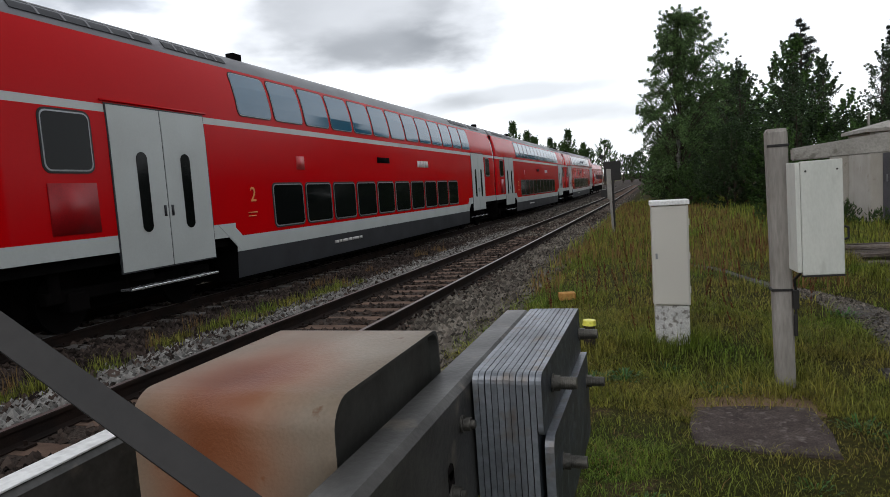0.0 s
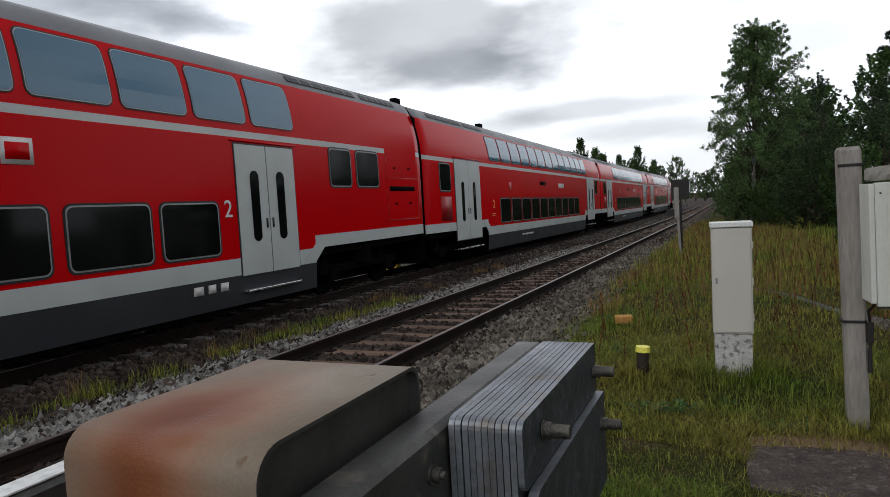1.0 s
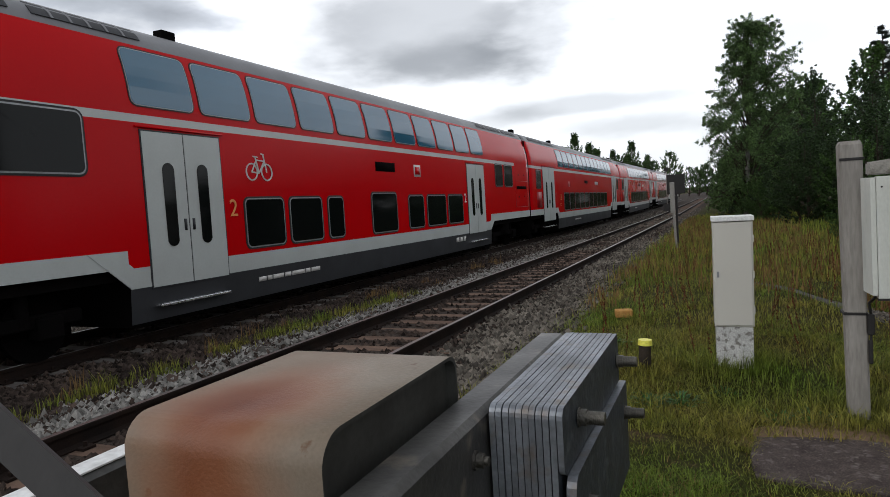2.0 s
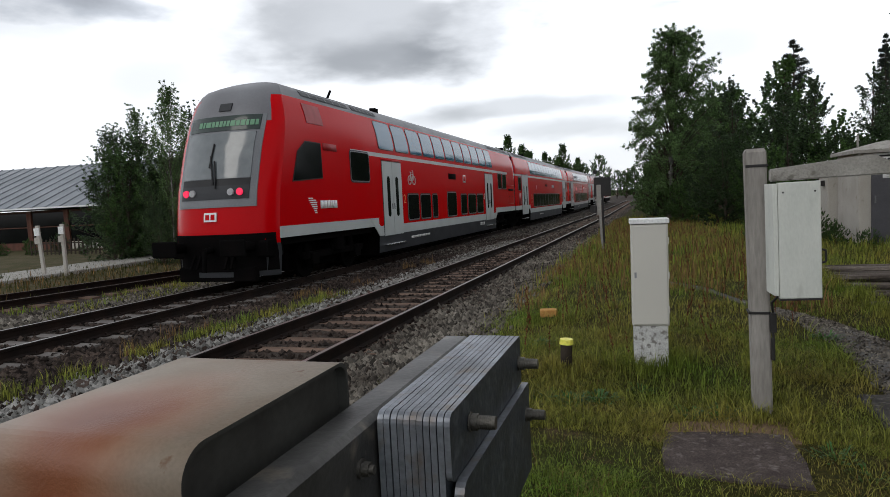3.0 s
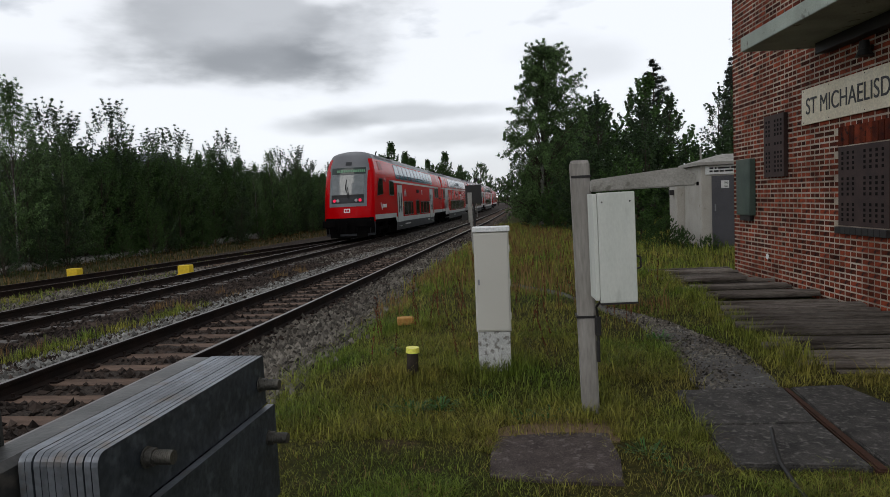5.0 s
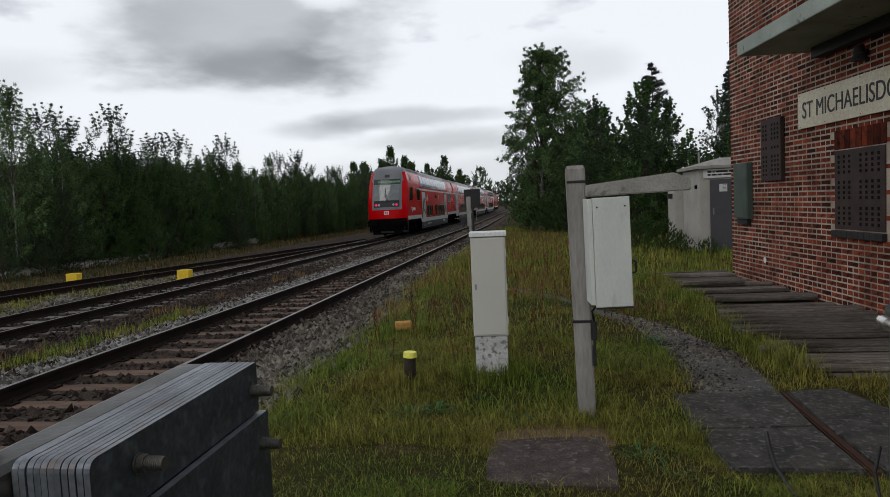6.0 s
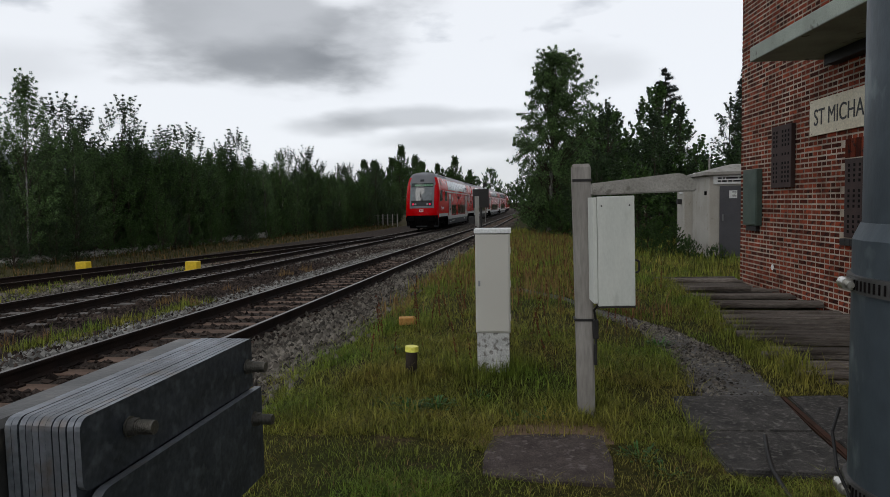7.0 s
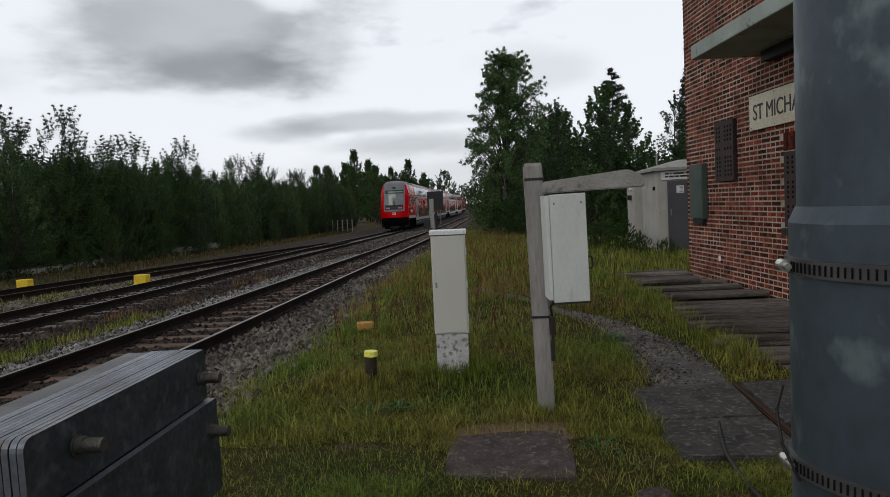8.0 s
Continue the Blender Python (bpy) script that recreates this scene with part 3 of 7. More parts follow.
def blades(name, label, places, lo, hi, width, material, lean=0.45):
    """Grass blades: tapered, bent strips of two joints."""
    P = places
    n = len(P)
    tuft = np.array([0.5 + 0.9 * max(0.0, 0.5 + 0.9 * noise.noise(Vector((x * 2.6, y * 2.6, 9.0))) + 0.6 * noise.noise(Vector((x * 7.0, y * 7.0, 3.0)))) for x, y, _ in P])
    h = rng.uniform(lo, hi, n) * rng.uniform(0.6, 1.0, n) * tuft
    a = rng.uniform(0, 2 * np.pi, n)
    d = np.stack([np.cos(a), np.sin(a), 0 * a], 1)
    side = np.stack([-np.sin(a), np.cos(a), 0 * a], 1) * (width * rng.uniform(0.6, 1.3, n))[:, None]
    l = (rng.uniform(0.05, lean, n) * h)[:, None]
    up = np.array([0, 0, 1.0])
    mid = P + d * l * 0.35 + up * (h * 0.6)[:, None]
    tip = P + d * l * 1.2 + up * (h * 0.97)[:, None]
    V = np.stack([P - side, P + side, mid - side * 0.7, mid + side * 0.7, tip], 1).reshape(-1, 3)
    k = 5 * np.arange(n)[:, None]
    F = np.concatenate([k + [0, 1, 3], k + [0, 3, 2], k + [2, 3, 4]])
    return tagged(new(name, raw(name, V.tolist(), F.tolist(), material)), label, "grass", kind="stuff")


def on_hard(x, y):
    """Whether a place lies on a slab, the path, the boardwalk or a plinth."""
    if 3.69 < x < 4.39 and 4.99 < y < 5.62:
        return True
    if 3.66 < x < 4.46 and 5.6 < y < 5.88 and random.random() < 0.75:
        return True
    if 5.10 < x < 6.5 and 5.2 < y < 6.7:
        return True
    if 6.25 < x < 8.6 and 7.0 < y < 14.2:
        return True
    if 3.40 < x < 3.78 and 6.96 < y < 7.25:
        return True
    if 6.65 < y < 12.6 and abs(x - path_x(y)) < path_half(y) * (0.75 + 0.5 * random.random()):
        return True
    return x > 7.7 and y < 14.2 or (x > 8.6 and 19.3 < y < 23)


def path_x(y):
    return float(np.interp(y, [6.6, 8.0, 9.6, 10.9, 12.5], [5.58, 5.68, 5.40, 4.75, 3.65]))


def path_half(y):
    return float(np.interp(y, [6.6, 8.0, 9.6, 12.5], [0.34, 0.33, 0.20, 0.15]))


def meadow(n, x0, x1, y0, y1, power, thin=0.0, patch=0.0):
    out = []
    while len(out) < n:
        x, y = random.uniform(x0, x1), y0 + (y1 - y0) * random.random() ** power
        if on_hard(x, y) or (x < 1.9 and random.random() > (x - 1.1) / 0.8):
            continue
        v = noise.noise(Vector((x * 0.9, y * 0.9, 4.0)))
        if v < patch and random.random() < thin:
            continue
        out.append((x, y, height(x, y) - 0.004))
    return np.array(out)


blades("lawn_grass", "short green and yellowish turf grass", meadow(230000, 1.3, 7.2, 2.6, 8.5, 1.2, 0.8, -0.02), 0.012, 0.070, 0.0021, GRASS, 1.6)
blades("meadow_grass", "longer green meadow grass beside the track", meadow(90000, 1.2, 9.5, 5.6, 24, 1.4, 0.5, 0.0), 0.03, 0.16, 0.0034, GRASS, 1.3)
blades("far_meadow_grass", "tall rough grass towards the trees", meadow(36000, 1.0, 13, 13, 45, 1.0), 0.10, 0.34, 0.011, GRASS)
blades("dry_meadow_grass", "straw-coloured and rusty dry grass", meadow(11000, 1.5, 5.8, 10, 42, 0.9, 0.92, 0.10), 0.10, 0.40, 0.008, GRASS_DRY)
blades("dry_thatch", "thin dry straw among the turf", meadow(34000, 1.4, 8, 2.4, 11, 1.0, 0.9, 0.05), 0.015, 0.06, 0.0022, GRASS_DRY, 2.0)


def tuft_places(x0, x1, y0, y1, tufts, each, spread):
    out = []
    for _ in range(tufts):
        cx, cy = random.uniform(x0, x1), random.uniform(y0, y1)
        for _ in range(each):
            x, y = random.gauss(cx, spread * 0.7), random.gauss(cy, spread)
            out.append((x, y, height(x, y)))
    return np.array(out)


def ring_places(n, cx, cy, half, spread):
    """Places round a foot, none on it."""
    P = np.stack([rng.normal(cx, spread, n), rng.normal(cy, spread, n)], 1)
    return np.array([(x, y, height(x, y)) for x, y in P if abs(x - cx) > half or abs(y - cy) > half])


blades("plinth_grass", "longer grass round the feet of the posts and cabinet", np.concatenate([ring_places(2600, 3.585, 7.10, 0.13, 0.22), ring_places(900, 4.35, 6.20, 0.075, 0.14), ring_places(900, 2.86, 6.84, 0.05, 0.12), ring_places(1200, 2.40, 8.95, 0.08, 0.18)]), 0.08, 0.20, 0.0034, GRASS, 0.9)
blades("track_weeds", "green weed tufts between the tracks", tuft_places(-3.1, -2.5, 4.5, 14, 60, 60, 0.14), 0.06, 0.24, 0.006, GRASS)
blades("track_straw", "dry grass tufts between the tracks", tuft_places(-3.9, -2.6, 4.5, 22, 16, 40, 0.10), 0.08, 0.34, 0.005, GRASS_DRY)
blades("siding_weeds", "low weeds along the siding", tuft_places(-9.6, -7.6, 11, 32, 60, 60, 0.3), 0.05, 0.20, 0.009, GRASS)
blades("verge_grass", "rough dull grass along the far verge", np.array([(x, y, height(x, y)) for x, y in zip(rng.uniform(-17, -11.2, 24000), rng.uniform(12, 75, 24000)) if x < -12.9 + 0.133 * y * (y < 20) + 0.0 or x < -11.8]), 0.06, 0.26, 0.012, VERGE)
blades("verge_straw", "dry grass along the far verge", np.array([(x, y, height(x, y)) for x, y in zip(rng.uniform(-15, -11.4, 3500), rng.uniform(12, 70, 3500))]), 0.08, 0.35, 0.012, GRASS_DRY)

# ---- the train ----
PROFILE = [(1.35, 0.30), (1.385, 0.82), (1.39, 1.02), (1.39, 1.12), (1.39, 1.38), (1.39, 2.2), (1.39, 3.0), (1.38, 3.24), (1.375, 3.36), (1.36, 3.58), (1.33, 3.8), (1.27, 4.08), (1.20, 4.30), (1.15, 4.44), (1.09, 4.56), (0.99, 4.69), (0.78, 4.80), (0.45, 4.87), (0.15, 4.90)]


def side_x(z):
    return float(np.interp(z, [p[1] for p in PROFILE], [p[0] for p in PROFILE]))


def front_y(x, z):
    """How far the raked nose lies behind its foremost point."""
    back = float(np.interp(z, [0.8, 1.15, 1.6, 2.2, 3.2, 3.9, 4.3, 4.65, 4.91], [0.08, 0.0, 0.04, 0.14, 0.44, 0.74, 0.96, 1.28, 2.0]))
    return back + 0.58 * abs(x / 1.39) ** 3.0


def body_mesh(length, bogies, nosed, start=0.0):
    """The shell of a double-deck coach along +y from 0, open above its bogies, with the colours of its bands."""
    loop = [(-x, z) for x, z in PROFILE] + [(x, z) for x, z in reversed(PROFILE)]
    marks = sorted({0.0, length, *[v for b in bogies for v in (b[0], b[0] + 0.35, b[1] - 0.35, b[1])], *np.linspace(0.6 if not nosed else 2.6, length - 0.2, 14).tolist()})
    marks = [start if v == 0 else v for v in marks if 0 <= v <= length]
    bm = bmesh.new()
    rings = []
    for n, y in enumerate(marks):
        rings.append([bm.verts.new((x, max(y, front_y(x, z)) + 1e-4 * n if nosed and y < 2.5 else y, z)) for x, z in loop])
    for n in range(len(marks) - 1):
        mid = 0.5 * (marks[n] + marks[n + 1])
        deep = any(b[0] <= mid <= b[1] for b in bogies)
        for k in range(len(loop) - 1):
            z = 0.5 * (loop[k][1] + loop[k + 1][1])
            if deep and z < 1.1:
                continue
            f = bm.faces.new((rings[n][k], rings[n][k + 1], rings[n + 1][k + 1], rings[n + 1][k]))
            f.smooth = True
            if z > 4.42:
                f.material_index = 1
            elif 3.24 < z < 3.36 and (not nosed or mid > 3.7):
                f.material_index = 2
            elif deep and z < 1.38:
                f.material_index = 2
            elif not deep and z < 0.82:
                f.material_index = 3
            elif not deep and z < 1.1:
                f.material_index = 2
    if not nosed:
        for ring in (rings[0], rings[-1]):
            f = bm.faces.new(ring)
            f.material_index = 4
    else:
        f = bm.faces.new(rings[-1])
        f.material_index = 4
        zs = [z for _, z in PROFILE]
        half = len(PROFILE)
        rows = []
        for i, z in enumerate(zs):
            w = PROFILE[i][0]
            row = [rings[0][i]] + [bm.verts.new((w * u, front_y(w * u, z), z)) for u in np.linspace(-1, 1, 13)[1:-1]] + [rings[0][2 * half - 1 - i]]
            rows.append(row)
        for i in range(half - 1):
            for k in range(12):
                f = bm.faces.new((rows[i][k], rows[i][k + 1], rows[i + 1][k + 1], rows[i + 1][k]))
                f.smooth = True
                f.material_index = 1 if zs[i] > 3.7 and 0 < k < 11 or zs[i] > 4.4 else (0 if zs[i] >= 1.02 else 3)
    bmesh.ops.remove_doubles(bm, verts=bm.verts, dist=1e-5)
    return mesh_of("body", bm, [RED, ROOF_GREY, LIGHT_GREY, SKIRT, UNDER])


def patch(bm, at, u0, u1, v0, v1, nu=4, nv=4, out=0.012, inn=-0.01):
    """A thin closed panel on a curved face: at(u, v, lift) gives its points."""
    grid = {}
    for lift in (inn, out):
        for i in range(nu + 1):
            for j in range(nv + 1):
                u, v = u0 + (u1 - u0) * i / nu, v0 + (v1 - v0) * j / nv
                grid[lift, i, j] = bm.verts.new(at(u, v, lift))
    for i in range(nu):
        for j in range(nv):
            for lift in (inn, out):
                bm.faces.new([grid[lift, a, b] for a, b in ((i, j), (i + 1, j), (i + 1, j + 1), (i, j + 1))]).smooth = True
    rims = []
    for i in range(nu):
        for j in (0, nv):
            rims.append(bm.faces.new((grid[inn, i, j], grid[inn, i + 1, j], grid[out, i + 1, j], grid[out, i, j])))
    for j in range(nv):
        for i in (0, nu):
            rims.append(bm.faces.new((grid[inn, i, j], grid[inn, i, j + 1], grid[out, i, j + 1], grid[out, i, j])))
    for f in rims:
        for e in f.edges:
            e.smooth = False


def on_side(s):
    return lambda y, z, lift: (s * (side_x(z) + lift), y, z)


def on_front(x, z, lift):
    return (x, front_y(x, z) - lift, z)


def side_part(name, car, s, y0, y1, z0, z1, material, out=0.012, nv=1, label="", slant=0.0, nu=1):
    bm = bmesh.new()
    base = on_side(s)
    patch(bm, lambda y, z, lift: base(y + slant * (z - z0), z, lift), y0, y1, z0, z1, nu, nv, out)
    return part(name, bm, material, car, label)


def ring_frame(bm, s, y0, y1, z0, z1, w, out, nv=1):
    for a in ((y0 - w, y0, z0 - w, z1 + w), (y1, y1 + w, z0 - w, z1 + w), (y0, y1, z0 - w, z0), (y0, y1, z1, z1 + w)):
        patch(bm, on_side(s), *a, 1, nv if a[3] - a[2] > 0.2 else 1, out)


def rounded(bm, s, y0, y1, z0, z1, r, out, inn=0.0):
    """A plate with rounded corners standing a little proud of the side."""
    pts = []
    for cy, cz, q in ((y1 - r, z1 - r, 0), (y0 + r, z1 - r, 1), (y0 + r, z0 + r, 2), (y1 - r, z0 + r, 3)):
        pts += [(cy + r * math.cos(a), cz + r * math.sin(a)) for a in np.linspace(q * math.pi / 2, (q + 1) * math.pi / 2, 5)]
    hi = [bm.verts.new((s * (side_x(z) + out), y, z)) for y, z in pts]
    lo = [bm.verts.new((s * (side_x(z) + inn), y, z)) for y, z in pts]
    bm.faces.new(hi)
    for k in range(len(pts)):
        bm.faces.new((lo[k], lo[(k + 1) % len(pts)], hi[(k + 1) % len(pts)], hi[k]))


def curved(bm, s, y0, y1, z0, z1, r, out):
    """A rounded plate bent to the side's curve, leaning back a little with the roof."""
    zs = [z0 + r * (1 - math.cos(a)) for a in np.linspace(0, math.pi / 2, 4)] + [z0 + r + (z1 - z0 - 2 * r) * k / 4 for k in (1, 2, 3)] + [z1 - r + r * math.sin(a) for a in np.linspace(0, math.pi / 2, 4)]
    rows = []
    for z in zs:
        d = max(r - (z - z0), r - (z1 - z), 0.0)
        inset = r - math.sqrt(max(r * r - d * d, 0.0))
        a, b = y0 + inset, y1 - inset
        rows.append([bm.verts.new((s * (side_x(z) + lift), y, z)) for y, lift in ((a, 0.0), (a, out), (b, out), (b, 0.0))])
    for p, q in zip(rows, rows[1:]):
        for k in range(3):
            bm.faces.new((p[k], p[k + 1], q[k + 1], q[k]))


def window(car, s, y0, y1, z0, z1, upper=False):
    bm = bmesh.new()
    if upper:
        curved(bm, s, y0 - 0.022, y1 + 0.022, z0 - 0.022, z1 + 0.022, 0.12, 0.010)
        f = part("window_frame", bm, RUBBER, car)
        bm = bmesh.new()
        curved(bm, s, y0 - 0.004, y1 + 0.004, z0 - 0.004, z1 + 0.004, 0.105, 0.014)
        part("trim", bm, ALU, f, "thin bright metal window trim")
        bm = bmesh.new()
        curved(bm, s, y0 + 0.010, y1 - 0.010, z0 + 0.010, z1 - 0.010, 0.10, 0.018)
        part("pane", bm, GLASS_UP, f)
        return
    rounded(bm, s, y0 - 0.035, y1 + 0.035, z0 - 0.035, z1 + 0.035, 0.13, 0.012)
    f = part("window_frame", bm, RUBBER, car)
    bm = bmesh.new()
    rounded(bm, s, y0 - 0.005, y1 + 0.005, z0 - 0.005, z1 + 0.005, 0.105, 0.017)
    part("trim", bm, ALU, f, "thin bright metal window trim")
    bm = bmesh.new()
    rounded(bm, s, y0 + 0.018, y1 - 0.018, z0 + 0.018, z1 - 0.018, 0.09, 0.021)
    part("pane", bm, GLASS, f)


def band_step(car, s, y, way):
    """The pale band's slanting step down beside a bogie."""
    side_part("band_step", car, s, y, y + way * 0.42, 0.82, 1.38, LIGHT_GREY, 0.008, 4, "", -way * 1.2)


def door_pair(car, s, y0, y1, z0=0.80, z1=3.12):
    mid = 0.5 * (y0 + y1)
    for a, b in ((y0, mid - 0.012), (mid + 0.012, y1)):
        bm = bmesh.new()
        patch(bm, on_side(s), a, b, z0, z1, 1, 6, 0.022)
        leaf = part("door_leaf", bm, LIGHT_GREY, car, "light grey sliding door leaf")
        c, w = 0.5 * (a + b) + (0.05 if a == y0 else -0.05), 0.115
        bm = bmesh.new()
        pts = [(c + w * math.cos(q), (2.55 if math.sin(q) >= 0 else 1.50) + w * math.sin(q)) for q in np.linspace(0, 2 * math.pi, 21)[:-1]]
        lo = [bm.verts.new((s * (side_x(z) + 0.02), y, z)) for y, z in pts]
        hi = [bm.verts.new((s * (side_x(z) + 0.031), y, z)) for y, z in pts]
        bm.faces.new(hi)
        for k in range(len(pts)):
            bm.faces.new((lo[k], lo[(k + 1) % len(pts)], hi[(k + 1) % len(pts)], hi[k]))
        part("door_window", bm, GLASS, leaf)
        bm = bmesh.new()
        patch(bm, on_side(s), (b - 0.10 if a == y0 else a + 0.05), (b - 0.05 if a == y0 else a + 0.10), 1.62, 1.80, 1, 1, 0.032)
        part("door_button", bm, SKIRT, leaf)
    bm = bmesh.new()
    patch(bm, on_side(s), mid - 0.012, mid + 0.012, z0, z1, 1, 4, 0.012)
    part("door_seal", bm, RUBBER, car)
    bm = bmesh.new()
    ring_frame(bm, s, y0, y1, z0, z1, 0.025, 0.014, 4)
    part("door_frame", bm, SKIRT, car)
    bm = bmesh.new()
    box(bm, min(s * 1.25, s * 1.47), max(s * 1.25, s * 1.47), y0 + 0.05, y1 - 0.05, z0 - 0.30, z0 - 0.26, 0.008)
    part("door_step", bm, STEP_LAMP, car)
    bm = bmesh.new()
    patch(bm, on_side(s), y0 - 0.1, y1 + 0.1, z1 + 0.05, z1 + 0.075, 1, 1, 0.03)
    part("rain_gutter", bm, RED, car)


def bogie(car, y):
    for s in (-1, 1):
        for dy in (-1.25, 1.25):
            bm = bmesh.new()
            rod(bm, (s * 0.68, y + dy, 0.46), (s * 0.80, y + dy, 0.46), 0.46, seg=24)
            part("wheel", bm, UNDER, car)
    bm = bmesh.new()
    for s in (-1, 1):
        box(bm, s * 1.0 - 0.07, s * 1.0 + 0.07, y - 1.75, y + 1.75, 0.48, 0.66, 0.02)
        for dy in (-1.25, 1.25):
            box(bm, s * 1.02 - 0.12, s * 1.02 + 0.12, y + dy - 0.18, y + dy + 0.18, 0.32, 0.62, 0.03)
            rod(bm, (s * 1.02, y + dy - 0.32, 0.5), (s * 1.02, y + dy - 0.32, 0.95), 0.09, seg=10)
        rod(bm, (s * 1.05, y, 0.62), (s * 1.05, y, 1.0), 0.24, seg=14)
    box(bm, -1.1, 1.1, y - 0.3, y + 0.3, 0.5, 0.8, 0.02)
    # solid block between the wheels, closes the underside to light
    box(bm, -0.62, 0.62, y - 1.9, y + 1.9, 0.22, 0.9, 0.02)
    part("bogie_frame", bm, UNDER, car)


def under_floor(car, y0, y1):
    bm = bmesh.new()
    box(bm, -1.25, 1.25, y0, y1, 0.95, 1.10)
    # second block reaches low to keep daylight from passing under the car
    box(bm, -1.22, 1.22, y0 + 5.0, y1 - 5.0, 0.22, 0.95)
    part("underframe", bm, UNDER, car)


def roof_gear(car, y0, y1):
    for a, b in ((y0, y0 + 2.6), (y0 + 2.9, y0 + 4.6)):
        bm = bmesh.new()
        patch(bm, on_side(1), a, b, 4.55, 4.74, 1, 2, 0.02)
        g = part("roof_grille", bm, SKIRT, car, "dark ventilation grille in the roof edge")
        for k in range(1, 6):
            bm = bmesh.new()
            y = a + (b - a) * k / 6
            patch(bm, on_side(1), y - 0.02, y + 0.02, 4.55, 4.74, 1, 2, 0.03)
            part("grille_bar", bm, ROOF_GREY, g)
    bm = bmesh.new()
    box(bm, 0.55, 0.75, y0 + 5.4, y0 + 5.7, 4.76, 4.96, 0.02)
    part("roof_vent", bm, UNDER, car)


def bars(name, car, s, y0, z0, widths, h, material, gap=0.03, label=""):
    bm = bmesh.new()
    y = y0
    for w in widths:
        patch(bm, on_side(s), y, y + w, z0, z0 + h, 1, 1, 0.016)
        y += w + gap
    return part(name, bm, material, car, label)


def figure_two(car, s, y, z, h, material):
    cu = bpy.data.curves.new("class_number", "FONT")
    cu.body, cu.size, cu.extrude, cu.align_x = "2", h * 1.4, 0.004, "CENTER"
    ob = new("class_number", cu)
    me = bpy.data.meshes.new_from_object(ob)
    bpy.data.objects.remove(ob)
    me.materials.append(material)
    ob = new("class_number", me)
    ob.parent = car
    ob.matrix_basis = Matrix.Translation((s * (side_x(z) + 0.014), y, z)) @ Matrix(((0, 0, s, 0), (s, 0, 0, 0), (0, 1, 0, 0), (0, 0, 0, 1)))
    return ob


def end_bits(car, y, s_end):
    """The gangway and buffers at one end."""
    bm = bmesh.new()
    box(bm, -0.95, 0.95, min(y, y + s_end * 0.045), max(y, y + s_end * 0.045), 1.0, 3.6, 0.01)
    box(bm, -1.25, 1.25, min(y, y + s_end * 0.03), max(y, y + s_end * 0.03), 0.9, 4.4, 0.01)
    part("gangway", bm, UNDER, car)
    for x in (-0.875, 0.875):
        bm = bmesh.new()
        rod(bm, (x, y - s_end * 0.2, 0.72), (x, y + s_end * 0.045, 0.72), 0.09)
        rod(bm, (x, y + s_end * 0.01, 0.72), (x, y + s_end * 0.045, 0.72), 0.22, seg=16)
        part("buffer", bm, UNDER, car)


COACH, CONTROL = 26.4, 27.0


def build_coach():
    car = thing("passenger_coach", "red double-deck passenger coach with grey roof and pale band", "railway coach", group="coaches of the train")
    L = COACH
    ob = new("body", body_mesh(L + 0.2, [(0, 4.95), (L - 4.75, L + 0.2)], False, -0.25))
    ob.parent = car
    under_floor(car, 0.1, L - 0.1)
    for y in (2.7, L - 2.7):
        bogie(car, y)
    for y, e in ((-0.25, -1), (L + 0.2, 1)):
        end_bits(car, y, e)
    for s in (1, -1):
        band_step(car, s, 5.08, 1)
        band_step(car, s, L - 4.88, -1)
        window(car, s, 0.90, 1.70, 2.35, 3.18)
        side_part("vent_panel", car, s, 0.90, 1.72, 1.46, 2.18, mat_hatch, 0.018)
        door_pair(car, s, 2.05, 4.25, 0.80, 3.36)
        door_pair(car, s, L - 4.1, L - 1.95, 0.80, 3.36)
        window(car, s, L - 1.6, L - 0.85, 2.35, 3.18)
        for k in range(10):
            window(car, s, 6.35 + 1.38 * k, 6.35 + 1.38 * k + 1.22, 1.22, 2.12)
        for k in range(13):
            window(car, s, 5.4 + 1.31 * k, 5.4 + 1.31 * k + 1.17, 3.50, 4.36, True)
        figure_two(car, s, 5.6 if s > 0 else L - 5.6, 1.78, 0.3, MARK_ORANGE)
        bars("lettering", car, s, 15.4, 2.62, (0.12, 0.12, 0.13, 0.06, 0.16, 0.3), 0.22, MARK, 0.04, "pale lettering bars on the side")
        bars("small_notice", car, s, 5.4, 1.55, (0.3,), 0.02, MARK_ORANGE)
        bars("small_notice", car, s, 5.4, 1.48, (0.25,), 0.02, MARK_ORANGE)
        bars("skirt_lettering", car, s, 9.0, 0.60, (0.2, 0.12, 0.3, 0.18, 0.4, 0.15), 0.07, MARK, 0.05)
        side_part("air_vent", car, s, 12.0, 12.9, 2.70, 2.86, UNDER, 0.02)
        side_part("reflector_plate", car, s, 7.4, 7.75, 2.45, 2.75, mat_reflect, 0.014)
    roof_gear(car, 0.9, 5)
    roof_gear(car, L - 6.0, L)
    return car


